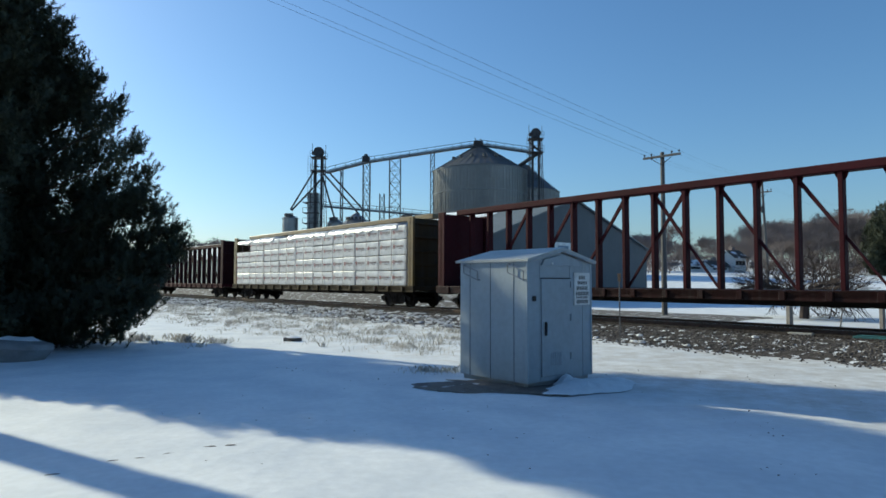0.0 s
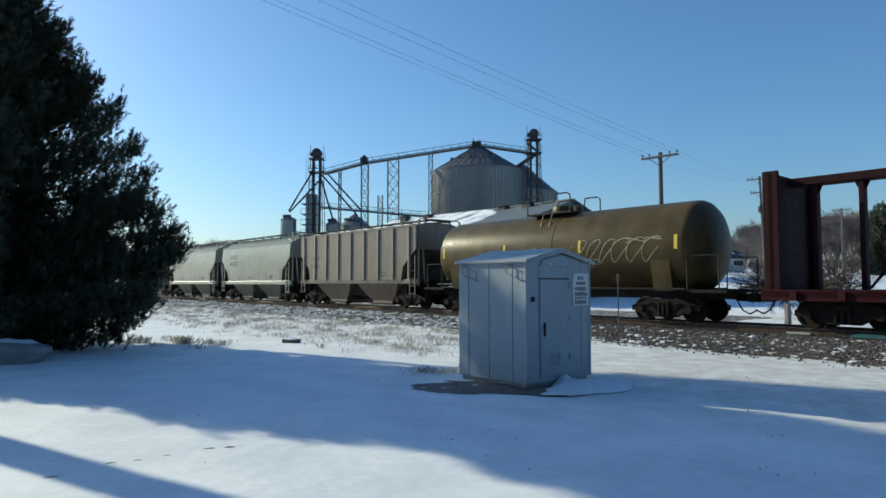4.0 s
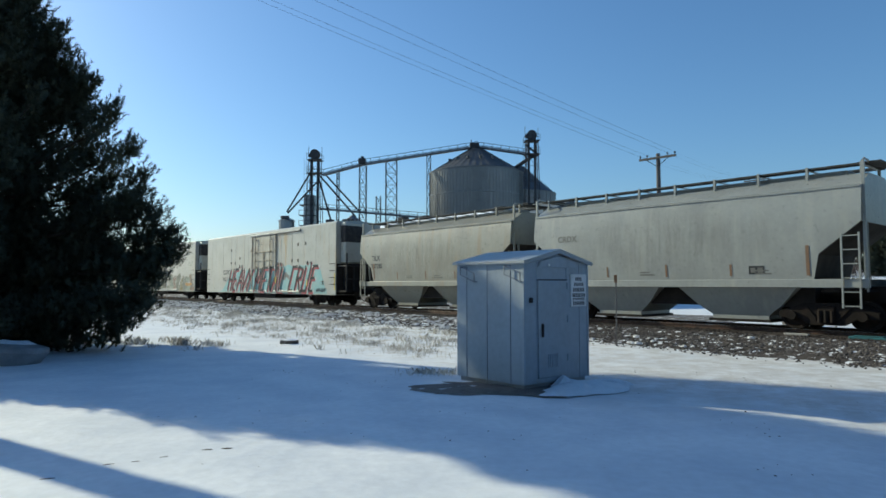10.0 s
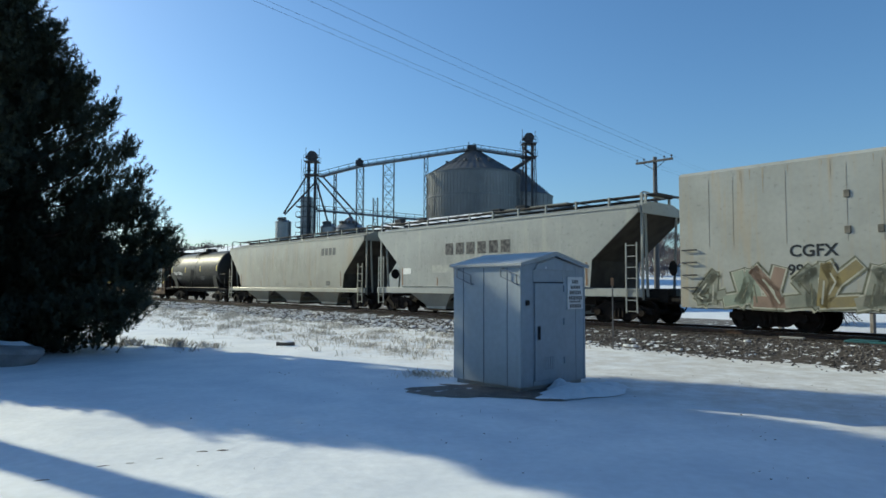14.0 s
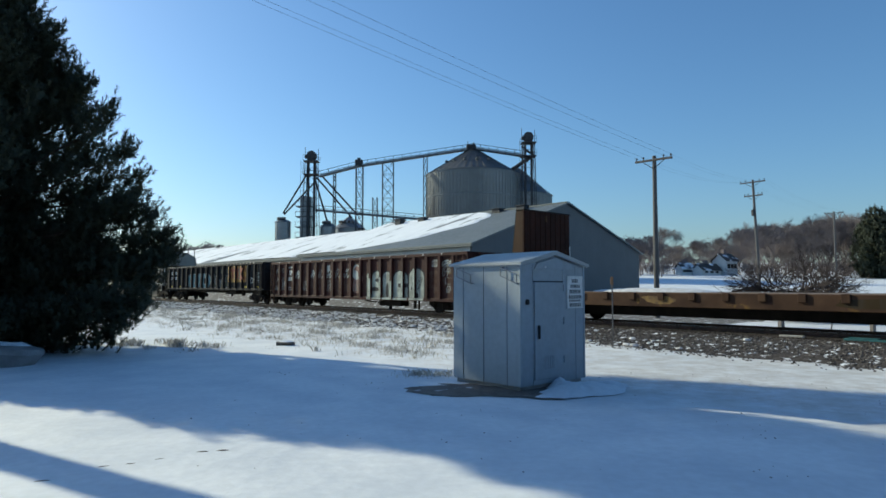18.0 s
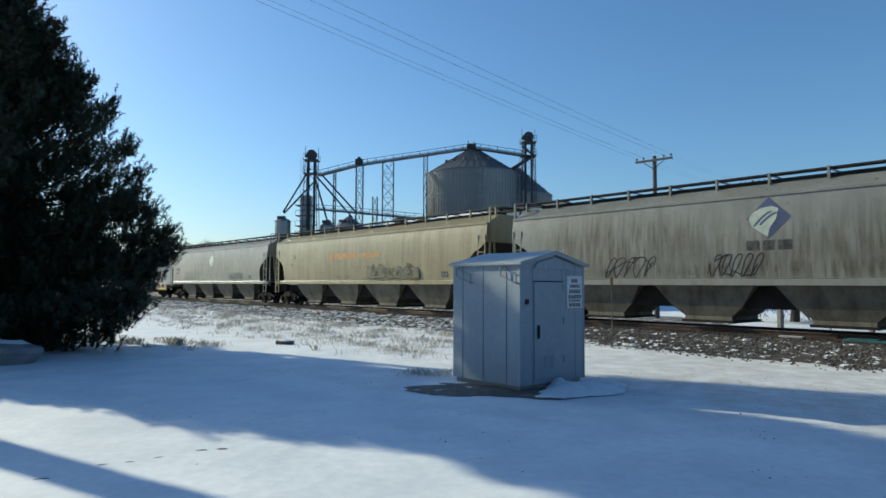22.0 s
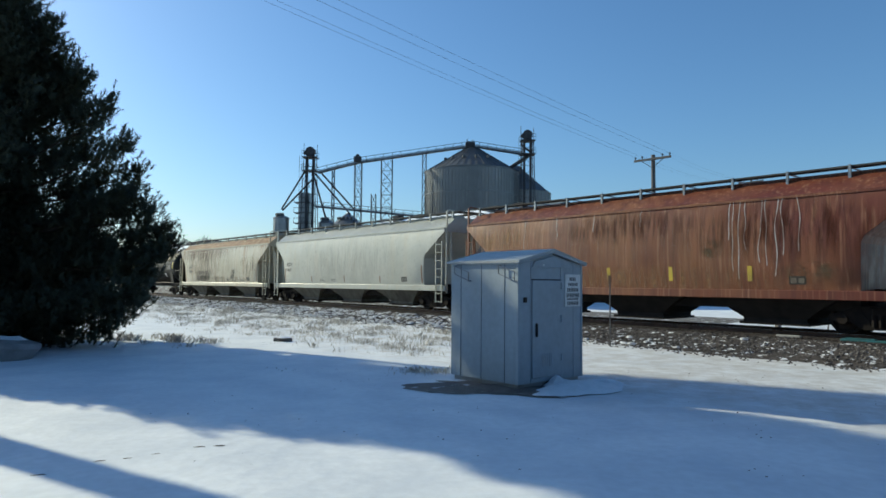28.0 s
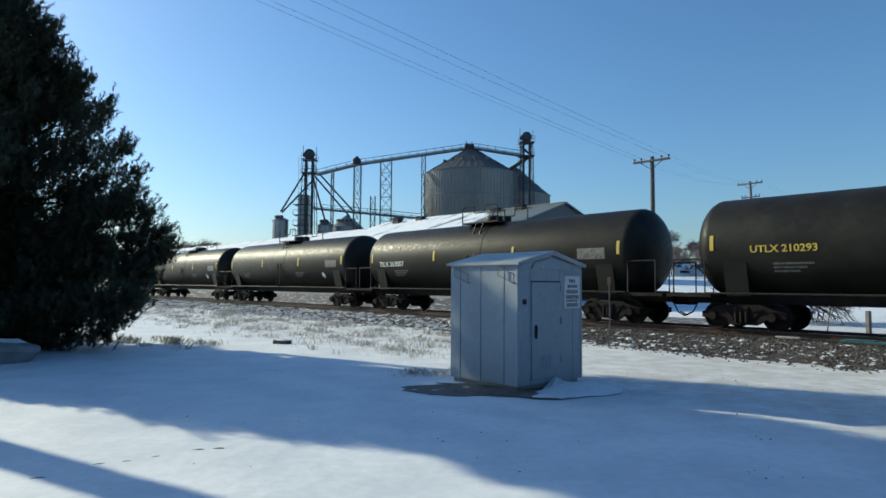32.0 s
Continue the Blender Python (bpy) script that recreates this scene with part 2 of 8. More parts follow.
    def mesh(self, name, smooth=0.0, fix=True):
        me = bpy.data.meshes.new(name)
        me.from_pydata(self.v, [], self.f)
        if fix:
            bm = bmesh.new()
            bm.from_mesh(me)
            bmesh.ops.recalc_face_normals(bm, faces=bm.faces)
            bm.to_mesh(me)
            bm.free()
        if smooth:
            me.polygons.foreach_set("use_smooth", [True] * len(me.polygons))
            me.set_sharp_from_angle(angle=radians(smooth))
        me.update()
        return me


STORE = {}


def part(name, geo, material, parent=None, label="", smooth=0.0, m=None):
    """Links a Geo (or a made mesh) as one mesh object under a thing or a part."""
    me = geo.mesh(name, smooth) if isinstance(geo, Geo) else geo
    if material and not me.materials:
        me.materials.append(material)
    ob = new(name, me)
    if parent is not None:
        ob.parent = parent
    if m is not None:
        ob.matrix_basis = m
    if label:
        ob["label"] = label
    return ob


def stored(key, make, material, smooth=0.0):
    """One mesh, made once and shared by alike parts."""
    if key not in STORE:
        me = make().mesh(key.split("|")[0], smooth)
        me.materials.append(material)
        STORE[key] = me
    return STORE[key]


def thing(name, m, label, category, group="", kind=""):
    ob = new(name)
    ob.matrix_world = m
    ob.empty_display_size = 0.3
    return tagged(ob, label, category, group, kind)


def solo(name, geo, material, label, category, group="", kind="", smooth=0.0, m=None):
    return tagged(part(name, geo, material, None, "", smooth, m), label, category, group, kind)


def text_mesh(words, size, material, shear=0.0, bold=0.022):
    cu = bpy.data.curves.new("lettering", "FONT")
    cu.body, cu.size, cu.shear, cu.resolution_u, cu.offset = words, size, shear, 3, bold * size
    ob = bpy.data.objects.new("lettering", cu)
    me = bpy.data.meshes.new_from_object(ob)
    bpy.data.objects.remove(ob)
    me.materials.clear()
    me.materials.append(material)
    return me


def lettering(words, size, x, y, z, material, parent, squeeze=1.0, shear=0.0, bold=0.022):
    """Painted words on a side; y is a depth, or a function of the height that gives the side's half width."""
    me = text_mesh(words, size, material, shear, bold)
    for v in me.vertices:
        a, b = v.co.x * squeeze + x, v.co.y + z
        v.co = (a, (y if isinstance(y, float) else -y(b)) - 0.006, b)
    return part("lettering", me, None, parent)


def decal(name, outline, side, material, parent, label="", off=0.004):
    """A flat painted shape that follows the side's curve."""
    pts = [(x, (side if isinstance(side, float) else -side(z)) - off, z) for x, z in outline]
    k = len(pts)
    if isinstance(outline, Strip):
        g = Geo().poly(pts, [(i, k - 1 - i, k - 2 - i, i + 1) for i in range(k // 2 - 1)])
    else:
        g = Geo().poly(pts, [tuple(range(k))])
    me = bpy.data.meshes.new(name)
    me.from_pydata(g.v, [], g.f)
    return part(name, me, material, parent, label)


class Strip(list):
    """An outline that climbs one edge and comes down the other in even steps."""


def rect(x0, x1, z0, z1):
    n = max(1, int((z1 - z0) / 0.15))
    zs = [z0 + (z1 - z0) * i / n for i in range(n + 1)]
    return Strip([(x0, z) for z in zs] + [(x1, z) for z in reversed(zs)])

# ================= land =================


def smooth(a, b, v):
    t = min(1.0, max(0.0, (v - a) / (b - a)))
    return t * t * (3 - 2 * t)


def land(x, y):
    """Height of the snow-covered ground."""
    r = math.hypot(x, y)
    side = smooth(-0.05, 0.22, x / y) if y > 1 else 0.0
    rise = 4.4 * smooth(40, 150, y) * side + 9.0 * smooth(150, 330, y) * side + 2.5 * smooth(300, 1500, r)
    small = 0.0
    if r < 60:
        small = 0.05 * noise.noise((x * 0.35, y * 0.35, 3.1)) + 0.02 * noise.noise((x * 1.3, y * 1.3, 7.7))
        small *= smooth(1.0, 3.0, r)
    return rise + small * (1 - smooth(30, 60, r)) - 0.02


def make_ground():
    k = 110
    line = [math.sinh(i / k * 7.2) / math.sinh(7.2) * 4200 for i in range(-k, k + 1)]
    n = len(line)
    g = Geo()
    g.v = [(x, y, land(x, y)) for y in line for x in line]
    g.f = [(j * n + i, j * n + i + 1, (j + 1) * n + i + 1, (j + 1) * n + i) for j in range(n - 1) for i in range(n - 1)]
    me = g.mesh("ground", 0, fix=False)
    me.polygons.foreach_set("use_smooth", [True] * len(me.polygons))
    tagged(part("ground", me, snow), "open ground under shallow sunlit snow", "ground", kind="structure")


make_ground()

# ================= railway =================
BED = [(16.3, -0.04), (17.4, 0.13), (18.7, 0.31), (19.1, 0.33), (22.5, 0.33), (23.0, 0.31), (24.2, 0.13), (25.4, -0.04)]


def bed_height(d):
    for (d0, z0), (d1, z1) in zip(BED, BED[1:]):
        if d0 <= d <= d1:
            return z0 + (z1 - z0) * (d - d0) / (d1 - d0)
    return -0.04


def make_track():
    track = thing("railway_track", GRID, "single railway track on snow-dusted grey ballast", "railway track", kind="structure")
    for a, end, mat, lab in ((-420.0, -14.0, gravel_bed, "crushed grey stone with snow between"), (-14.0, 90.0, gravel_bare, "crushed grey-brown stone, mostly bare")):
        rings = []
        while a <= end + 0.001:
            rings.append([(a, d + (0.45 * noise.noise((a * 0.55, d, 1)) + 0.2 * noise.noise((a * 1.9, d, 4)) if i in (0, 7) else 0),
                           z + 0.035 * noise.noise((a * 0.9, d * 2, 5))) for i, (d, z) in enumerate(BED)])
            a = a + 0.8 if -90 < a < 20 else a + 6.0
            if end - 6.0 < a < end and not -90 < a < 20 or end - 0.8 < a < end:
                a = end
        part("ballast_bed", Geo().loft(rings, closed=False, caps=False), mat, track, lab, smooth=60)
    rows = []
    a = -120.0
    while a <= 30:
        rows.append([(a, d, bed_height(d) + 0.02 + 0.02 * noise.noise((a * 1.3, d * 2, 8))) for d in (18.85 + 0.12 * noise.noise((a, 1, 1)), 19.4, 20.2, 21.4, 22.6)])
        a += 0.6
    part("ballast_middle", Geo().loft(rows, closed=False, caps=False), gravel_dark, track, "oil-darkened stone between and beside the rails", smooth=60)
    for off in (-0.755, 0.755):
        prof = [(-0.07, 0.0), (0.07, 0.0), (0.07, 0.012), (0.012, 0.03), (0.012, 0.115), (0.036, 0.125), (0.036, 0.15), (0.03, 0.158),
                (-0.03, 0.158), (-0.036, 0.15), (-0.036, 0.125), (-0.012, 0.115), (-0.012, 0.03), (-0.07, 0.012)]
        g = Geo().prism([(TRACK_D + off + y, RAIL_Z - 0.162 + z) for y, z in prof], -420, 90, "x")
        rail = part("rail", g, steel_rail, track, "rust-brown steel rail")
        part("rail_head", Geo().box(-420, 90, TRACK_D + off - 0.028, TRACK_D + off + 0.028, RAIL_Z - 0.004, RAIL_Z), rail_top, rail, "polished running surface")
    tie = Geo().box(-0.115, 0.115, -1.3, 1.3, -0.10, 0.0, 0.012).mesh("tie")
    tie.materials.append(tie_wood)
    a = -82.0
    while a < 14:
        part("tie", tie, None, track, m=pose(a + random.uniform(-0.03, 0.03), TRACK_D + random.uniform(-0.05, 0.05), RAIL_Z - 0.165, 0, 0, random.uniform(-1.2, 1.2)))
        a += 0.53
    return track


make_track()

STONE_V = [(0, 0, 1), (0.9, 0.1, 0.3), (0.2, 0.95, 0.25), (-0.85, 0.4, 0.35), (-0.6, -0.8, 0.2), (0.45, -0.85, 0.4), (0.6, 0.6, -0.6), (-0.7, 0.2, -0.7), (0.1, -0.8, -0.6)]
STONE_F = [(0, 1, 2), (0, 2, 3), (0, 3, 4), (0, 4, 5), (0, 5, 1), (1, 6, 2), (2, 6, 7), (2, 7, 3), (3, 7, 4), (4, 7, 8), (4, 8, 5), (5, 8, 1), (1, 8, 6), (6, 8, 7)]


def scatter(name, spots, verts, faces, material, label, category):
    """Many small pieces joined into one mesh: spots are x, y, z, size, turn, flat."""
    v = np.array(verts, float)
    f = np.array(faces, int)
    s = np.array(spots, float)
    c, w = np.cos(s[:, 4])[:, None], np.sin(s[:, 4])[:, None]
    x, y, z = v[None, :, 0] * s[:, 3:4], v[None, :, 1] * s[:, 3:4], v[None, :, 2] * s[:, 3:4] * s[:, 5:6]
    allv = np.stack([x * c - y * w + s[:, 0:1], x * w + y * c + s[:, 1:2], z + s[:, 2:3]], axis=2).reshape(-1, 3)
    allf = (f[None] + (np.arange(len(s)) * len(v))[:, None, None]).reshape(-1, f.shape[1])
    me = bpy.data.meshes.new(name)
    me.from_pydata(allv.tolist(), [], allf.tolist())
    return tagged(part(name, me, material, None, m=GRID.copy()), label, category, kind="stuff")


def make_ballast():
    rnd = random.Random(4)
    spots = []
    while len(spots) < 34000:
        a = 14 - 95 * rnd.random() ** 1.7
        d = rnd.uniform(15.3, 20.2)
        if d < 17.0 and rnd.random() > ((d - 15.2) / 1.9) ** 2.2 * (1.0 + 1.2 * noise.noise((a * 0.8, d * 0.8, 3))):
            continue
        if a < -12 and noise.noise((a * 0.9, d * 1.6, 2)) + 0.5 * noise.noise((a * 3, d * 4, 6)) < -0.45 + 0.32 * smooth(12, 34, -a):
            continue
        q = GRID @ Vector((a, d, 0))
        spots.append((a, d, (bed_height(d) if d > 16.5 else max(bed_height(d), land(q.x, q.y))) + 0.01, rnd.uniform(0.018, 0.040), rnd.uniform(0, 6.28), rnd.uniform(0.6, 1.0)))
    scatter("ballast_stones", [s for s in spots if s[1] < 18.9], STONE_V, STONE_F, gravel, "loose crushed railway ballast stones", "gravel")
    scatter("ballast_stones", [s for s in spots if s[1] >= 18.9], STONE_V, STONE_F, gravel_dark, "oil-darkened ballast stones along the rail", "gravel")


make_ballast()


def make_lane():
    """Stony ground that rises from the track to the foot of the grain store, half under snow."""
    g = Geo()
    na, nd = 100, 11
    for i in range(na):
        a = -112 + i * 1.0
        for j in range(nd):
            d = 24.9 + 0.98 * j + (0.4 * noise.noise((a * 0.5, j, 3)) if j == 0 else 0)
            q = GRID @ Vector((a, d, 0))
            g.v.append((a, d, land(q.x, q.y) + (0.035 if 0 < j and 0 < i < na - 1 else -0.04) + (0.72 + 0.1 * noise.noise((a * 0.6, d, 6))) * smooth(27, 31.5, d) * smooth(30, 37, -a)))
    g.f = [(i * nd + j, (i + 1) * nd + j, (i + 1) * nd + j + 1, i * nd + j + 1) for i in range(na - 1) for j in range(nd - 1)]
    me = g.mesh("service_lane", 0, fix=False)
    me.polygons.foreach_set("use_smooth", [True] * len(me.polygons))
    tagged(part("service_lane", me, lane_grit, None, m=GRID.copy()), "stony trodden lane half under snow beside the track", "lane", kind="structure")


make_lane()


def make_clumps():
    """Lumps of snow caught between the ballast stones."""
    rc = random.Random(14)
    lump_v = [(0, 0, 1)] + [(math.cos(t) * k, math.sin(t) * k, 0.72) for t, k in zip((0.1, 1.2, 2.3, 3.2, 4.3, 5.3), (0.5, 0.6, 0.45, 0.6, 0.5, 0.62))] \
        + [(math.cos(t) * k, math.sin(t) * k, -0.5) for t, k in zip((0.2, 1.1, 2.2, 3.3, 4.2, 5.4), (1.0, 0.85, 1.05, 0.8, 1.1, 0.9))]
    lump_f = [(0, 1 + i, 1 + (i + 1) % 6) for i in range(6)] + [(1 + i, 7 + i, 7 + (i + 1) % 6) for i in range(6)] + [(1 + i, 7 + (i + 1) % 6, 1 + (i + 1) % 6) for i in range(6)]
    spots = []
    while len(spots) < 3000:
        a, d = 10 - 90 * rc.random() ** 1.2, rc.uniform(16.3, 18.75)
        keep = 0.05 + 0.95 * smooth(9, 17, -a) if d < 17.6 else 0.01 + 0.7 * smooth(10, 20, -a)
        if rc.random() > keep or noise.noise((a * 0.8, d * 1.7, 12)) + 0.5 * noise.noise((a * 2.4, d * 3, 5)) < 0.0:
            continue
        spots.append((a, d, bed_height(d) + 0.02, (rc.uniform(0.03, 0.06) + 0.1 * rc.random() ** 3) * (1 if a < -10 else 0.8), rc.uniform(0, 6.28), rc.uniform(0.25, 0.45)))
    scatter("snow_clumps", spots, lump_v, lump_f, snow_lump, "lumps of old snow between the ballast stones", "snow")


make_clumps()

# ================= freight cars =================
GROUP = "cars of the freight train"
TRAIN = []          # things that roll with the train, with their first pose
car_side = {}     # half width of each hopper by height


def paint(name, base, vary, streak=None, amount=0.4, rough=0.38, spots=None, spot_at=0.66, scale=0.9, fine=None):
    base, vary = ((v[0] * 0.79, v[1] * 0.84, v[2] * 0.92) for v in (base, vary))
    return surface(name, base, vary, rough, scale=scale, streak=streak, streak_amount=amount, bump=0.12, bump_scale=6,
                   spots=spots, spot_at=spot_at, spot_scale=1.3, gain=0.05, fine_streak=fine)


sage = paint("sage grey car paint", (0.315, 0.318, 0.252), (0.268, 0.270, 0.212), (0.235, 0.225, 0.17), 0.4)
sage_tan = paint("tan grey car paint", (0.367, 0.335, 0.273), (0.304, 0.281, 0.234), (0.30, 0.27, 0.21), 0.3)
pale_grey = paint("pale grey car paint", (0.390, 0.382, 0.328), (0.343, 0.335, 0.289), (0.36, 0.36, 0.32), 0.2)
ochre_grey = paint("weathered buff car paint", (0.351, 0.328, 0.250), (0.296, 0.273, 0.211), (0.27, 0.22, 0.15), 0.35)
adm_grey = paint("weathered grain car grey", (0.312, 0.294, 0.245), (0.257, 0.240, 0.195), (0.19, 0.175, 0.145), 0.6)
sun_yellow = paint("faded straw yellow car paint", (0.40, 0.33, 0.175), (0.34, 0.28, 0.155), (0.21, 0.16, 0.085), 0.7)
cream = paint("cream car paint", (0.452, 0.421, 0.328), (0.390, 0.367, 0.289), (0.36, 0.24, 0.13), 0.5)
rusty_cream = paint("rust-streaked cream car paint", (0.53, 0.465, 0.33), (0.45, 0.395, 0.275), (0.29, 0.20, 0.12), 0.3)
red_rust = paint("rust red car paint", (0.165, 0.036, 0.015), (0.27, 0.105, 0.038), (0.075, 0.018, 0.012), 0.75, 0.5, scale=0.30, fine=(0.34, 0.18, 0.10), spots=(0.26, 0.15, 0.08), spot_at=0.70)
clean_pale = paint("clean pale grey car paint", (0.54, 0.515, 0.42), (0.46, 0.44, 0.36), (0.42, 0.39, 0.31), 0.3)
caex_tan = paint("dusty orange brown car paint", (0.22, 0.16, 0.11), (0.18, 0.14, 0.10), (0.14, 0.085, 0.05), 0.4)
reefer_white = paint("dirty white car paint", (0.475, 0.452, 0.375), (0.410, 0.390, 0.318), (0.40, 0.33, 0.22), 0.25)
tank_black = surface("matt tank black", (0.014, 0.014, 0.013), (0.024, 0.023, 0.020), 0.5, scale=0.8, bump=0.1, bump_scale=8, gain=0.1)
tank_olive = surface("dusty olive tank", (0.095, 0.072, 0.032), (0.06, 0.045, 0.022), 0.42, scale=1.2, bump=0.1, bump_scale=8)
red_oxide = paint("red oxide paint", (0.058, 0.009, 0.013), (0.042, 0.008, 0.011), (0.03, 0.010, 0.012), 0.4, 0.75)
red_dark = paint("dark maroon oxide paint", (0.035, 0.009, 0.011), (0.026, 0.008, 0.010), (0.02, 0.010, 0.010), 0.4, 0.75)
brown_oxide = paint("dark brown oxide paint", (0.035, 0.012, 0.010), (0.026, 0.011, 0.009), SOOT, 0.4)
beam_yellow = paint("dull yellow car paint", (0.20, 0.125, 0.030), (0.12, 0.075, 0.026), (0.14, 0.08, 0.03), 0.4)
# real grime on the loaded car's deck, painted shade on its end walls
beam_brown = paint("grimy ochre brown paint", (0.062, 0.040, 0.016), (0.04, 0.028, 0.014), SOOT, 0.5, 0.7)
deck_yellow = paint("grimy yellow flatcar paint", (0.34, 0.175, 0.035), (0.22, 0.11, 0.035), (0.10, 0.05, 0.028), 0.75, 0.6, spots=(0.12, 0.07, 0.04), spot_at=0.60, scale=1.6)
gon_rust = paint("rusted gondola steel", (0.066, 0.024, 0.019), (0.044, 0.019, 0.016), (0.030, 0.018, 0.016), 0.5, 0.7)
gon_black = paint("sooty gondola paint", (0.015, 0.015, 0.017), (0.026, 0.025, 0.025), (0.03, 0.023, 0.02), 0.3, 0.8)
bulk_rust = paint("ochre-brown bulkhead steel", (0.062, 0.030, 0.014), (0.035, 0.018, 0.010), (0.035, 0.018, 0.010), 0.5, 0.7)
bulk_board = paint("rust-red boards", (0.050, 0.017, 0.010), (0.030, 0.012, 0.008), (0.018, 0.010, 0.008), 0.6, 0.8, spots=(0.085, 0.045, 0.018), spot_at=0.64)
reflector_yellow = surface("yellow reflective sheet", (0.45, 0.33, 0.02), (0.36, 0.25, 0.02), 0.5)
# bay paints: road grime, with the shade under the cars mixed into the colour
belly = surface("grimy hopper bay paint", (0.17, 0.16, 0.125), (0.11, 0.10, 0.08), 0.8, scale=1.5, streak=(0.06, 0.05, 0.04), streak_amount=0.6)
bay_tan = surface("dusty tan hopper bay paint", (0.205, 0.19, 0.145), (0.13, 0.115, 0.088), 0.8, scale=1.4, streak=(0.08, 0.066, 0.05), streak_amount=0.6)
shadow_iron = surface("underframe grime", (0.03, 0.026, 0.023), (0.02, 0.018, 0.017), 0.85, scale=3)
# body paint of the end slopes, darkened to stand for their shade
slope_shade = surface("slope sheet grime", (0.072, 0.064, 0.053), (0.045, 0.04, 0.034), 0.85, scale=2)
wrap_white = surface("white lumber wrap", (0.56, 0.565, 0.57), (0.46, 0.465, 0.48), 0.34, scale=2.5, bump=1.0, bump_scale=5, gain=0.10, streak=(0.43, 0.43, 0.44), streak_amount=0.5)
strip_tan = surface("faded orange strip", (0.22, 0.125, 0.065), (0.17, 0.11, 0.07), 0.75)
stencil_grey = surface("grey stencil paint", (0.17, 0.17, 0.155), None, 0.7)
stencil_pale = surface("worn pale stencil", (0.16, 0.16, 0.15), (0.08, 0.08, 0.075), 0.7, scale=9)
wrap_red = surface("printed maroon", (0.24, 0.045, 0.055), None, 0.5)
wrap_ink = surface("printed dark purple grey", (0.12, 0.085, 0.095), (0.2, 0.17, 0.18), 0.5, scale=9)
hatch_grey = surface("dark hatch paint", (0.07, 0.07, 0.068), (0.05, 0.05, 0.05), 0.7, scale=2)
sight_white = surface("weathered decal white", (0.60, 0.60, 0.57), None, 0.6)


def bogie(parent, x):
    """A two-axle truck: bolster with side frames and four wheels."""

    def bolster():
        g = Geo().box(-0.22, 0.22, -1.15, 1.15, 0.42, 0.72, 0.03)
        for w in (-0.89, 0.89):
            g.rod((w, -1.05, 0.42), (w, 1.05, 0.42), 0.085, n=10)
        return g

    def side():
        o = [(-1.25, 0.36), (-1.25, 0.54), (-0.95, 0.62), (-0.55, 0.78), (0.55, 0.78), (0.95, 0.62), (1.25, 0.54), (1.25, 0.36),
             (0.72, 0.34), (0.42, 0.16), (-0.42, 0.16), (-0.72, 0.34)]
        g = Geo().prism(o, -0.09, 0.09, "y")
        for w in (-0.89, 0.89):
            g.rod((w, -0.20, 0.42), (w, 0.1, 0.42), 0.13, n=12)
        for w in (-0.16, 0.0, 0.16):
            g.rod((w, -0.12, 0.24), (w, -0.12, 0.56), 0.065, n=8)
        g.prism([(-0.62, 0.66), (-0.3, 0.30), (-0.25, 0.34), (-0.5, 0.70)], -0.12, 0.0, "y")
        g.prism([(0.62, 0.66), (0.3, 0.30), (0.25, 0.34), (0.5, 0.70)], -0.12, 0.0, "y")
        return g

    def wheel():
        return Geo().lathe([(0.05, -0.075), (0.14, -0.08), (0.16, -0.03), (0.33, -0.02), (0.35, -0.065), (0.415, -0.065), (0.42, 0.045), (0.445, 0.055),
                            (0.44, 0.075), (0.35, 0.075), (0.33, 0.03), (0.16, 0.03), (0.05, 0.08)], 24, "y")
    tr = part("truck", stored("truck", bolster, truck_iron), None, parent, m=pose(x, 0, 0))
    for y, t in ((-1.02, 0), (1.02, 180)):
        part("side_frame", stored("side_frame", side, truck_iron), None, tr, m=pose(0, y, 0, 0, 0, t))
    for w in (-0.89, 0.89):
        for y, t in ((-0.78, 0), (0.78, 180)):
            part("wheel", stored("wheel", wheel, wheel_iron, 40), None, tr, m=pose(w, y, 0.42, 0, 0, t))
    return tr


def couplers(parent, half):
    def knuckle():
        g = Geo().box(0, 0.55, -0.1, 0.1, 0.72, 0.98, 0.02)
        g.box(0.42, 0.72, -0.19, 0.16, 0.70, 1.0, 0.04)
        g.pipe([(0.1, -0.35, 0.8), (0.3, -0.38, 0.45), (0.5, -0.3, 0.33), (0.68, -0.2, 0.45)], 0.025)
        return g
    for t in (0, 180):
        part("coupler", stored("coupler", knuckle, truck_iron), None, parent, m=pose(half if t == 0 else -half, 0, 0, 0, 0, t))


def ladder_geo(z0, z1, w=0.42, step=0.38):
    g = Geo()
    for x in (-w / 2, w / 2):
        g.box(x - 0.022, x + 0.022, -0.022, 0.022, z0, z1)
    z = z0 + 0.06
    while z < z1 - 0.05:
        g.box(-w / 2, w / 2, -0.016, 0.016, z - 0.014, z + 0.014)
        z += step
    return g


def rolling(name, left, right, label, category):
    """A car between two ends given in metres along the track at the clip's start; its own x runs forwards."""
    mid = (left + right) / 2
    car = thing(name, at_track(mid, TRACK_D, RAIL_Z), label, category, GROUP)
    TRAIN.append((car, mid, 0.0))
    return car, right - left


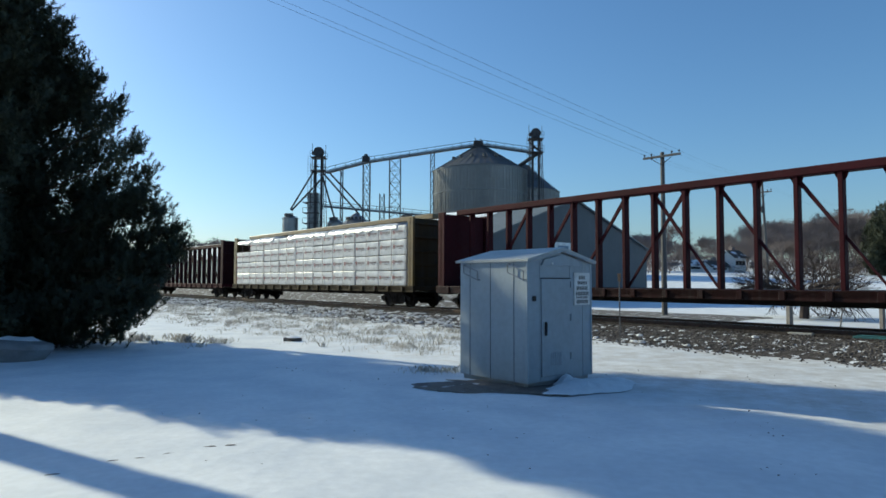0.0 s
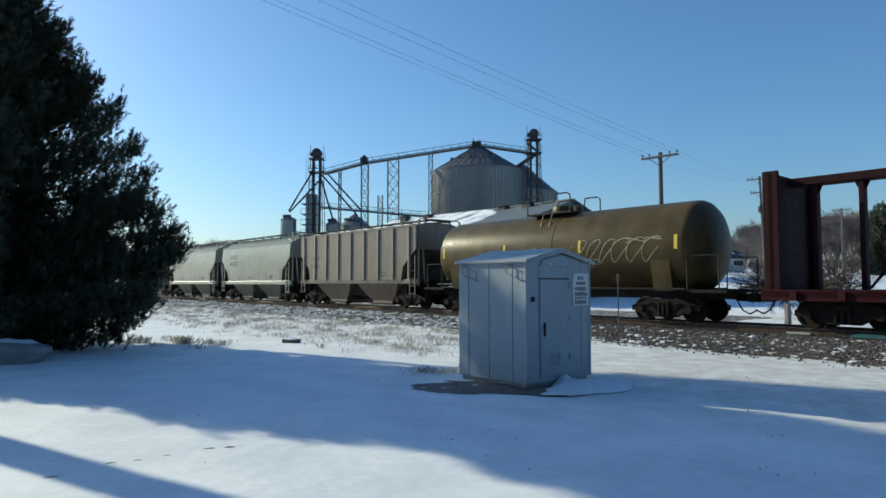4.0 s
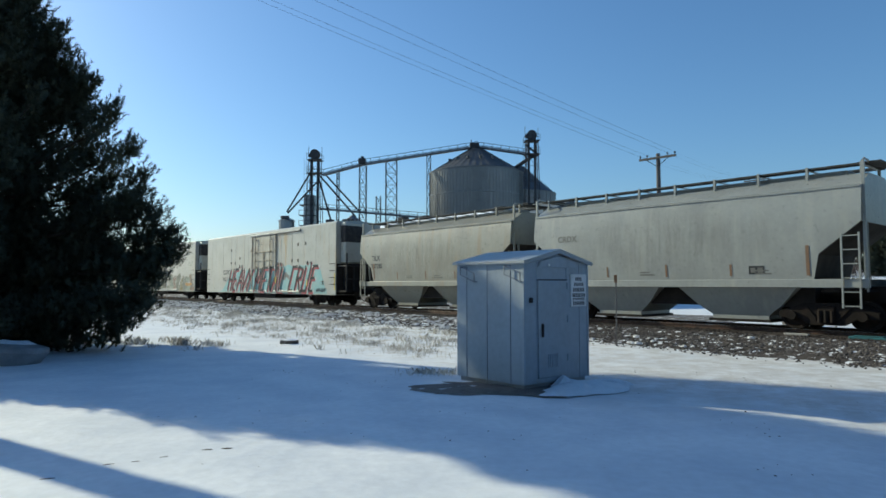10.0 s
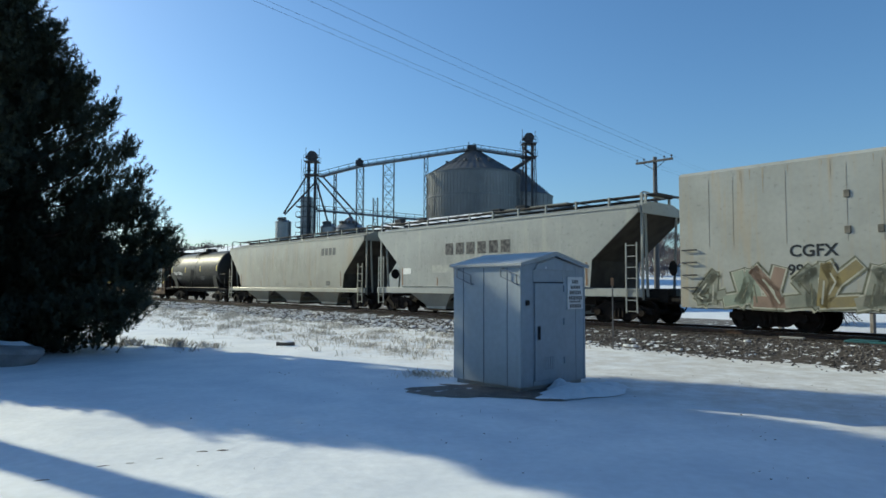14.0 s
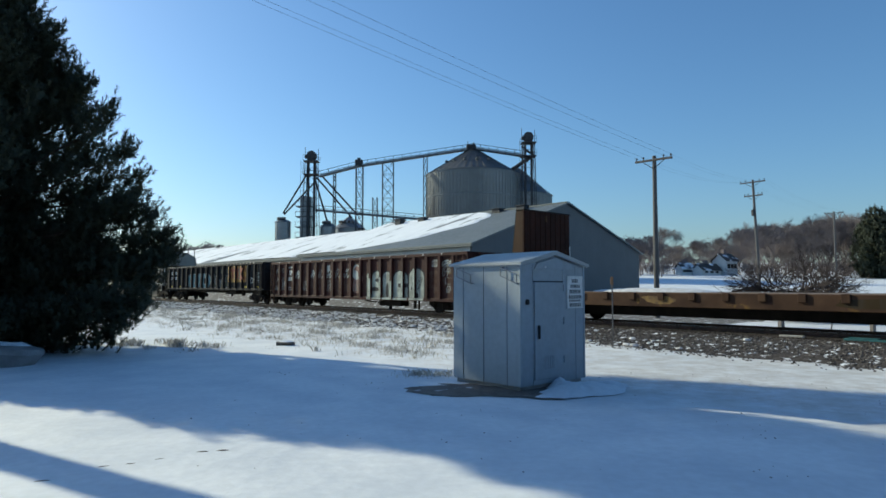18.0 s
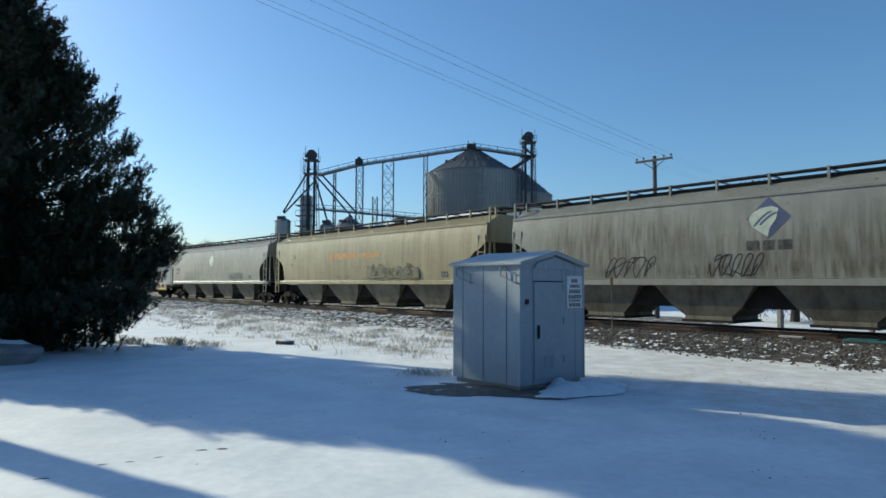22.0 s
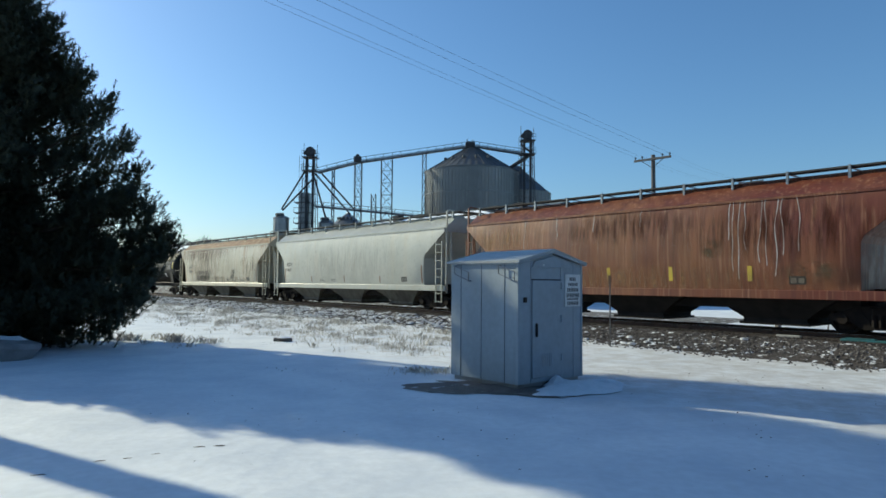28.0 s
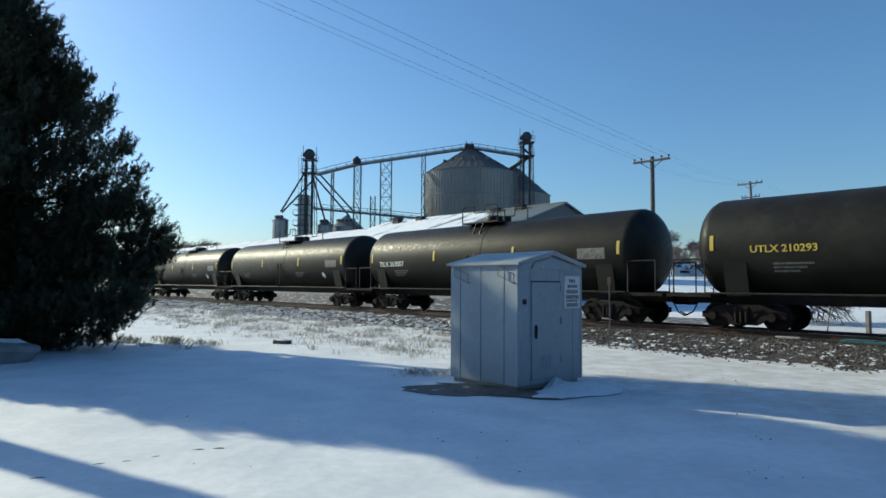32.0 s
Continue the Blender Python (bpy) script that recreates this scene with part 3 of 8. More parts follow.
def hopper(left, right, label, mat, sill=(1.21, 1.45), seam=3.95, roof=4.38, board=4.69, cut=((0, 3.0), (1.05, 2.15), (1.2, 1.45)), bays=2,
           bulge=0.10, width=1.6, ribs=0, under=None, posts=9, rib_mat=None, dark_top=False, strips=True, slope=None, clear=None, bracket=None):
    car, ln = rolling("covered_hopper_car", left, right, label, "hopper car")
    half = ln / 2
    under = under or mat
    zb = sill[0] + 0.06

    def side(z):
        t = (z - zb) / (seam - zb)
        return width - bulge * (2 * t - 1) ** 2 if t <= 1 else width - bulge - (z - seam) / (roof - seam) * (width - bulge - 0.75)
    rings = []
    n = 11
    # shallow grooves at the welds between slightly uneven sheets
    sheets, rs = int(ln / 1.35), random.Random(int(-left * 10))
    inside = half - cut[-1][0] - 0.15
    welds = [] if ribs else [x for x in (-half + ln * i / sheets for i in range(1, sheets)) if abs(x) < inside]
    stations = [(-half + c, z, 0.0) for c, z in cut] + [(half - c, z, 0.0) for c, z in cut] + ([(0.0, cut[-1][1], 0.0)] if ribs else [])
    for x in welds:
        stations += [(x - 0.16, cut[-1][1], rs.uniform(0, 0.006)), (x, cut[-1][1], 0.008), (x + 0.16, cut[-1][1], rs.uniform(0, 0.006))]
    for x, zl, sunk in sorted(stations):
        zs = [zl + (seam - zl) * i / (n - 2) for i in range(n - 1)] + [roof]
        rings.append([(x, -side(z) + sunk, z) for z in zs] + [(x, side(z) - sunk, z) for z in reversed(zs)])
    part("body", Geo().loft(rings), mat, car, smooth=35)
    # end slope plates, coloured dark for their shade unless slope is set
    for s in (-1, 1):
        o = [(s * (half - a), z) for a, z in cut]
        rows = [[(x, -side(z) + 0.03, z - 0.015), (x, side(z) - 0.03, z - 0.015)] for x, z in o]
        part("slope_sheet", Geo().loft(rows, closed=False, caps=False), mat if slope else slope_shade, car, "" if slope else "sloping end sheet coloured dark for its shade")
    part("roof_seam", Geo().box(-half + 0.02, half - 0.02, -width + bulge - 0.035, -width + bulge + 0.01, seam - 0.02, seam + 0.05), mat, car)
    for s in (-1, 1):
        y = s * (width - 0.06)
        part("side_sill", Geo().box(-half - 0.12, half + 0.12, min(y, y - s * 0.12), max(y, y - s * 0.12), sill[0], sill[1], 0.015), mat, car)
    part("center_sill", Geo().box(-half - 0.35, half + 0.35, -0.3, 0.3, 0.78, 1.25), shadow_iron, car, "grimy steel beam")
    inner = half - (clear or cut[-1][0]) - 0.15
    w = 2 * inner / bays

    def bay():
        g = Geo()
        zt = sill[0] + 0.1
        rings = [[(-w * s, -q, z), (w * s, -q, z), (w * s, q, z), (-w * s, q, z)]
                 for s, q, z in ((0.44, 1.42, zt), (0.30, 0.97 + 0.45 * 0.32 / (zt - 0.36), 0.68), (0.20, 0.97, 0.36), (0.20, 0.97, 0.24))]
        g.loft(rings)
        return g
    # dark box that stands in for the shade between the bays
    part("bay_frame", Geo().box(-inner, inner, -1.02, 1.02, 0.64, sill[0] + 0.1), shadow_iron, car, "dark filler for the shade between the bays")
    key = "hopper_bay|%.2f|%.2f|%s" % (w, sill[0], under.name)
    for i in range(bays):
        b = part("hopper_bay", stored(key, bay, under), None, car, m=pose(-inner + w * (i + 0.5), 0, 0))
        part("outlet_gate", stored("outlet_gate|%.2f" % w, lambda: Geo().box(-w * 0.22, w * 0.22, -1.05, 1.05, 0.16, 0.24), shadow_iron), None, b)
    top = part("running_board", Geo().box(-half, half, -0.82, -0.42, board - 0.055, board - 0.01).box(-half, half, 0.42, 0.82, board - 0.055, board - 0.01)
               .box(-half - 0.3, -half + 0.25, -0.82, 0.82, board - 0.034, board - 0.002).box(half - 0.25, half + 0.3, -0.82, 0.82, board - 0.034, board - 0.002),
               black_iron if dark_top else hatch_grey, car, "steel grating walkway along the roof")
    for i in range(posts):
        x = -half + 0.15 + (ln - 0.3) * i / (posts - 1)
        part("walkway_bracket", stored("bracket|%.2f|%.2f|%s" % (roof, board, (bracket or mat).name), lambda: Geo().box(-0.035, 0.035, -0.86, -0.78, roof - 0.12, board + 0.012)
             .box(-0.035, 0.035, 0.78, 0.86, roof - 0.12, board + 0.012).box(-0.03, 0.03, -0.82, 0.82, board - 0.07, board - 0.036), bracket or mat), None, top, m=pose(x, 0, 0))
    part("hatch_cover", Geo().box(-half + 0.6, half - 0.6, -0.38, 0.38, roof - 0.02, board - 0.12, 0.03), hatch_grey if dark_top else mat, car, "long trough hatch on the roof")
    for s in (-1, 1):
        x = s * (half + 0.02)
        for y in (-1.36, 1.36):
            part("corner_post", Geo().box(x - 0.04, x + 0.04, y - 0.035, y + 0.035, sill[0] - 0.1, board - 0.05).pipe(
                [(x, y, board - 0.05), (x, y * 0.9, board + 0.02), (x, y * 0.62, board)], 0.03), mat, car)
        part("ladder", stored("ladder|%.2f|%.2f|%s" % (sill[0], cut[1][1], mat.name), lambda: ladder_geo(sill[0] - 0.55, cut[1][1] + 0.55), mat), None, car,
             m=pose(s * (half - 0.28), -width + 0.02, 0))
        part("end_platform", Geo().box(min(x, x - s * 1.1), max(x, x - s * 1.1), -1.4, 1.4, sill[0] - 0.12, sill[0] - 0.04), shadow_iron, car)
        for y in (-0.9, 0.9):
            part("slope_brace", Geo().rod((s * (half - 0.06), y, sill[0]), (s * (half - 0.02), y * 1.2, cut[0][1]), 0.05), mat, car)
    part("brake_wheel", Geo().lathe([(0.02, 0.0), (0.27, 0.0), (0.28, 0.03), (0.02, 0.02)], 14, "x", (half + 0.12, 0.5, 2.0)), truck_iron, car)
    for i in range(ribs):
        x = -half + 0.5 + (ln - 1.0) * i / (ribs - 1)
        for m in (pose(x, 0, 0), pose(x, 0, 0, 0, 0, 180)):
            part("side_rib", stored("side_rib|%.2f|%.2f" % (sill[1], seam), lambda: Geo().box(-0.055, 0.055, -width - 0.09, -width + 0.02, sill[1], seam, 0.015), rib_mat or mat), None, car, m=m)
    for s in (-1, 1):
        bogie(car, s * (half - 1.05))
    couplers(car, half + 0.12)
    # small things on the near side
    edge = half - cut[-1][0] - 0.13
    for x, w, top in () if not strips else ((-edge, 0.045, 0.85), (-edge * 0.52, 0.035, 0.36), (0.03, 0.035, 0.40), (edge * 0.5, 0.035, 0.36), (edge, 0.045, 0.85)):
        decal("jacking_mark", rect(x - w, x + w, sill[1] + 0.10, sill[1] + 0.10 + top), side, strip_tan, car, "faded orange-brown reflective strip", off=0.007)
    x = half - cut[-1][0] - 1.75
    decal("data_plate", rect(x, x + 0.45, sill[1] + 0.16, sill[1] + 0.40), side, dark_paint, car, "black stencil panel")
    decal("data_lines", rect(x + 0.05, x + 0.19, sill[1] + 0.2, sill[1] + 0.35), side, stencil_grey, car, off=0.006)
    decal("data_lines", rect(x + 0.25, x + 0.40, sill[1] + 0.2, sill[1] + 0.35), side, stencil_grey, car, off=0.006)
    for _ in range(2):
        x = rs.uniform(-0.25, 0.3) * ln
        decal("stencil_line", rect(x, x + rs.uniform(0.4, 0.7), sill[1] + 0.15, sill[1] + 0.19), side, stencil_grey, car)
        decal("stencil_line", rect(x, x + rs.uniform(0.3, 0.6), sill[1] + 0.24, sill[1] + 0.28), side, stencil_grey, car)
    car_side[car.name] = side
    if not ribs:
        stain(car, -half + cut[-1][0] + 0.05, half - cut[-1][0] - 0.05, sill[1] + 0.02, seam - 0.05, stain_paint("thin road dust", (0.17, 0.155, 0.12), 0.22), "thin streaky road dust", 0.0025)
    return car, half


def marks(car, half, words, number, x=1.4, z=3.1, size=0.42, ink=None, y=None):
    side = car_side.get(car.name, -1.55) if y is None else y
    lettering(words, size, -half + x, side, z, ink or dark_paint, car)
    if number:
        lettering(number, size * 0.92, -half + x - 0.05, side, z - size * 1.12, ink or dark_paint, car)


def tank(left, right, label, mat, marks_at=None, stripes=3, radius=1.56, axis=2.60, ink=None, mark=(1.5, -0.36, 0.34)):
    car, ln = rolling("tank_car", left, right, label, "tank car")
    half = ln / 2
    prof = [(0.02, -half)] + [(radius * math.sin(t), -half + 0.72 * (1 - math.cos(t)) * 1.0) for t in (0.35, 0.7, 1.0, 1.25, 1.45, 1.5708)]
    prof += [(radius, -0.6), (radius + 0.012, -0.59), (radius + 0.012, 0.59), (radius, 0.6)]
    prof += [(r, -h) for r, h in reversed(prof[:7])]
    part("tank_shell", Geo().lathe(prof, 40, "x", (0, 0, axis)), mat, car, smooth=30)
    part("center_sill", Geo().box(-half - 0.55, half + 0.55, -0.35, 0.35, 0.78, 1.12), shadow_iron, car, "grimy steel beam")
    for s in (-1, 1):
        x = s * (half - 1.5)
        part("saddle", Geo().prism([(-1.25, 1.05), (1.25, 1.05), (1.5, 2.2), (1.3, 1.75), (0.9, 1.35), (0, 1.08), (-0.9, 1.35), (-1.3, 1.75), (-1.5, 2.2)], x - 0.35, x + 0.35, "x"), mat, car)
        part("end_deck", Geo().box(s * half - 0.75, s * half + 0.75, -1.45, 1.45, 1.0, 1.1), shadow_iron, car)
        for y in (-1.42, 1.42):
            part("handrail", Geo().pipe([(s * (half + 0.5), y, 1.05), (s * (half + 0.5), y, 2.2), (s * (half - 0.55), y, 2.2), (s * (half - 0.55), y, 1.05)], 0.025), black_iron, car)
        bogie(car, s * (half - 1.55))
    for y in (-1.5, 1.5):
        part("side_rail", Geo().pipe([(-half + 0.6, y, 1.12), (half - 0.6, y, 1.12)], 0.03), black_iron, car)
    dome = part("dome_platform", Geo().box(-1.1, 1.1, -1.0, 1.0, axis + radius - 0.06, axis + radius + 0.0), black_iron, car, "steel walkway over the dome")
    part("dome", Geo().lathe([(0.0, 0), (0.45, 0), (0.47, 0.28), (0.42, 0.36), (0.0, 0.38)], 20, "z", (0, 0, axis + radius - 0.05)), mat, dome, smooth=40)
    part("valve_housing", Geo().lathe([(0.0, 0), (0.2, 0), (0.2, 0.3), (0.0, 0.34)], 12, "z", (0.75, 0, axis + radius - 0.05)), mat, dome)
    zt = axis + radius
    for y in (-1.0, 1.0):
        part("guard_rail", Geo().pipe([(-1.1, y, zt - 0.1), (-1.1, y, zt + 0.62), (-0.95, y, zt + 0.72), (-0.35, y, zt + 0.72), (-0.3, y, zt + 0.4), (0.3, y, zt + 0.4),
                                       (0.35, y, zt + 0.72), (0.95, y, zt + 0.72), (1.1, y, zt + 0.62), (1.1, y, zt - 0.1)], 0.028), black_iron, dome)
    part("tank_ladder", Geo().pipe([(-0.22, -radius - 0.06, 1.05), (-0.22, -radius - 0.02, axis), (-0.22, -1.15, axis + 1.15), (-0.22, -0.95, zt)], 0.025)
         .pipe([(0.22, -radius - 0.06, 1.05), (0.22, -radius - 0.02, axis), (0.22, -1.15, axis + 1.15), (0.22, -0.95, zt)], 0.025), mat, car)
    for i in range(stripes):
        x = -half + 0.85 + (ln - 1.7) * i / max(1, stripes - 1)
        rings = []
        for k in range(5):
            t = -0.10 + 0.30 * k / 4
            rings.append([(x - 0.06, -(radius + 0.012) * math.cos(t), axis + (radius + 0.012) * math.sin(t)), (x + 0.06, -(radius + 0.012) * math.cos(t), axis + (radius + 0.012) * math.sin(t))])
        part("reflector_stripe", Geo().loft(rings, closed=False, caps=False), yellow_paint, car, "yellow reflective stripe")
    for x in (0.16, 0.62):
        for k in range(3):
            decal("stencil_line", rect(-half + ln * x, -half + ln * x + 1.1 - 0.2 * k, axis - 0.62 - 0.11 * k, axis - 0.56 - 0.11 * k),
                  lambda z: math.sqrt(radius ** 2 - (z - axis) ** 2), stencil_pale, car)
    shell = lambda z: math.sqrt(radius ** 2 - (z - axis) ** 2)
    if ln > 14:
        x = half - 3.2
        decal("placard", [(x, axis - 0.75), (x + 0.2, axis - 0.95), (x + 0.4, axis - 0.75), (x + 0.2, axis - 0.55)], shell, white_paint, car, "white diamond placard", 0.012)
        part("stencil_block", Geo().loft([[(half - 2.6, -shell(z) - 0.008, z), (half - 1.4, -shell(z) - 0.008, z)] for z in (axis - 0.3, axis - 0.15, axis, axis + 0.1)], closed=False, caps=False), stencil_pale, car, "worn pale stencil block")
    couplers(car, half + 0.45)
    if marks_at:
        lettering(marks_at, mark[2], -half + mark[0], lambda z: math.sqrt(radius ** 2 - (z - axis) ** 2), axis + mark[1], ink or white_paint, car, 1.1)
    return car, half


def cut_shape(x0, x1, z0, z1, seed, rough=0.25):
    """A closed rounded outline in the side's plane."""
    rnd = random.Random(seed)
    cx, cz, rx, rz = (x0 + x1) / 2, (z0 + z1) / 2, (x1 - x0) / 2, (z1 - z0) / 2
    ph = [rnd.uniform(0, 6.28) for _ in range(3)]
    pts = []
    for i in range(40):
        t = 2 * math.pi * i / 40
        k = 1 + rough * (0.5 * math.sin(2 * t + ph[0]) + 0.35 * math.sin(3 * t + ph[1]) + 0.3 * math.sin(5 * t + ph[2]))
        e = 0.8
        c, s = math.cos(t), math.sin(t)
        pts.append((cx + rx * k * math.copysign(abs(c) ** e, c), cz + rz * min(k, 1.1) * math.copysign(abs(s) ** e, s)))
    return pts


def ribbon(pts, w, y0):
    """A painted band of width w that follows a closed outline, on the side y0."""
    g = Geo()
    n = len(pts)
    cx, cz = sum(p[0] for p in pts) / n, sum(p[1] for p in pts) / n
    inner = []
    for x, z in pts:
        r = math.hypot(x - cx, z - cz) or 1
        inner.append((x - (x - cx) / r * w, z - (z - cz) / r * w))
    g.v = [(x, y0, z) for x, z in pts] + [(x, y0, z) for x, z in inner]
    g.f = [(i, (i + 1) % n, (i + 1) % n + n, i + n) for i in range(n)]
    return g


def graffiti(car, x0, x1, z0, z1, y, fills, line, count, seed, wild=0.25):
    """Overlapping sprayed bubbles with outlines, a few millimetres proud of the side."""
    rnd = random.Random(seed)
    step = (x1 - x0) / count
    for i in range(count):
        a = x0 + step * i - step * 0.25
        b = a + step * rnd.uniform(1.3, 1.6)
        hi = z1 - rnd.random() * (z1 - z0) * 0.22
        pts = cut_shape(a, b, z0 + 0.03, hi, seed * 31 + i, rough=wild)
        k = 0.0015 * (i % 3)
        tag = decal("sprayed_shape", pts, y, fills[i % len(fills)], car, "spray-painted graffiti shape", 0.003 + k)
        part("sprayed_outline", ribbon(pts, 0.06, y - 0.0045 - k), line, tag)
        inner = [((p - (a + b) / 2) * rnd.uniform(0.4, 0.5) + (a + b) / 2 + 0.1, (q - (z0 + hi) / 2) * 0.45 + (z0 + hi) / 2) for p, q in pts]
        part("sprayed_outline", ribbon(inner, 0.05, y - 0.0045 - k), line, tag)


def scrawl(car, x0, x1, z0, z1, y, ink, seed, strokes=7, w=0.035):
    """A quick sprayed tag: looping thin strokes."""
    rnd = random.Random(seed)
    step = (x1 - x0) / strokes
    pts = []
    for i in range(strokes):
        cx, cz = x0 + step * (i + 0.5), (z0 + z1) / 2
        ph, k = rnd.uniform(0, 6), rnd.uniform(0.7, 1.2)
        for j in range(18):
            t = ph + j * 0.4 * k
            pts.append((cx + step * 0.62 * math.cos(t) + 0.1 * step * math.sin(2.3 * t), cz + (z1 - z0) * 0.5 * math.sin(t * 1.1 + 0.4)))
    g = Geo()
    for i, (x, z) in enumerate(pts):
        (ax, az), (bx, bz) = pts[max(0, i - 1)], pts[min(len(pts) - 1, i + 1)]
        r = math.hypot(bx - ax, bz - az) or 1
        ox, oz = -(bz - az) / r * w / 2, (bx - ax) / r * w / 2
        for s in (-1, 1):
            q = z + s * oz
            g.v.append((x + s * ox, (y if isinstance(y, float) else -y(q)) - 0.005, q))
    g.f = [(2 * i, 2 * i + 1, 2 * i + 3, 2 * i + 2) for i in range(len(pts) - 1)]
    me = bpy.data.meshes.new("sprayed_tag")
    me.from_pydata(g.v, [], g.f)
    return part("sprayed_tag", me, ink, car, "looping spray-painted tag")


def stain_paint(name, color, strength=1.0, streaky=True):
    """Thin grime that fades out towards its rim and breaks up in runs."""
    if name in MATS:
        return MATS[name]
    m = surface(name, color, tuple(c * 0.7 for c in color), 0.8, scale=5)
    n, l = m.node_tree.nodes, m.node_tree.links
    tc, mid, length, rim = n.new("ShaderNodeTexCoord"), n.new("ShaderNodeVectorMath"), n.new("ShaderNodeVectorMath"), n.new("ShaderNodeMapRange")
    mid.operation, length.operation = "MULTIPLY_ADD", "LENGTH"
    mid.inputs[1].default_value, mid.inputs[2].default_value = (2, 0, 2), (-1, 0, -1)
    l.new(tc.outputs["Generated"], mid.inputs[0])
    l.new(mid.outputs[0], length.inputs[0])
    rim.inputs["From Min"].default_value, rim.inputs["From Max"].default_value = 1.0, 0.25
    l.new(length.outputs["Value"], rim.inputs["Value"])
    stretch, tex, cut, both = n.new("ShaderNodeMapping"), n.new("ShaderNodeTexNoise"), n.new("ShaderNodeMapRange"), n.new("ShaderNodeMath")
    stretch.inputs["Scale"].default_value = (5.0, 1.0, 0.6) if streaky else (1.6, 1.0, 1.6)
    tex.inputs["Scale"].default_value, tex.inputs["Detail"].default_value, tex.inputs["Roughness"].default_value = 1.4, 8.0, 0.65
    l.new(tc.outputs["Object"], stretch.inputs["Vector"])
    l.new(stretch.outputs[0], tex.inputs["Vector"])
    cut.inputs["From Min"].default_value, cut.inputs["From Max"].default_value = 0.40, 0.66
    cut.inputs["To Max"].default_value = strength
    l.new(tex.outputs["Fac"], cut.inputs["Value"])
    both.operation = "MULTIPLY"
    l.new(rim.outputs[0], both.inputs[0])
    l.new(cut.outputs[0], both.inputs[1])
    l.new(both.outputs[0], n["Principled BSDF"].inputs["Alpha"])
    return m


def stain(car, x0, x1, z0, z1, mat, label, off=0.005):
    """A wash of grime lying on a car's side."""
    side, g, rows = car_side[car.name], Geo(), 14
    for k in range(rows + 1):
        z = z0 + (z1 - z0) * k / rows
        g.v += [(x0, -side(z) - off, z), (x1, -side(z) - off, z)]
    g.f = [(2 * k, 2 * k + 1, 2 * k + 3, 2 * k + 2) for k in range(rows)]
    me = bpy.data.meshes.new("grime_stain")
    me.from_pydata(g.v, [], g.f)
    return part("grime_stain", me, mat, car, label)


def runs(car, mat, x0, x1, z_top, count, longest, seed, widest=0.07):
    """Narrow runs of rust or grime down a side."""
    rnd = random.Random(seed)
    side = car_side[car.name]
    for i in range(count):
        x = rnd.uniform(x0, x1)
        ln = longest * rnd.random() ** 2 + 0.15
        w = rnd.uniform(0.012, widest)
        n = max(3, int(ln / 0.12))
        zs = [z_top - ln * k / n for k in range(n + 1)]
        ws = [w * (1 - 0.85 * (k / n) ** 1.5) * (1 + 0.4 * noise.noise((k * 0.7, i, seed))) for k in range(n + 1)]
        decal("dirt_run", Strip([(x - b, z) for z, b in zip(zs, ws)] + [(x + b, z) for z, b in reversed(list(zip(zs, ws)))]), side, mat, car, off=0.002 + 0.0004 * (i % 4))


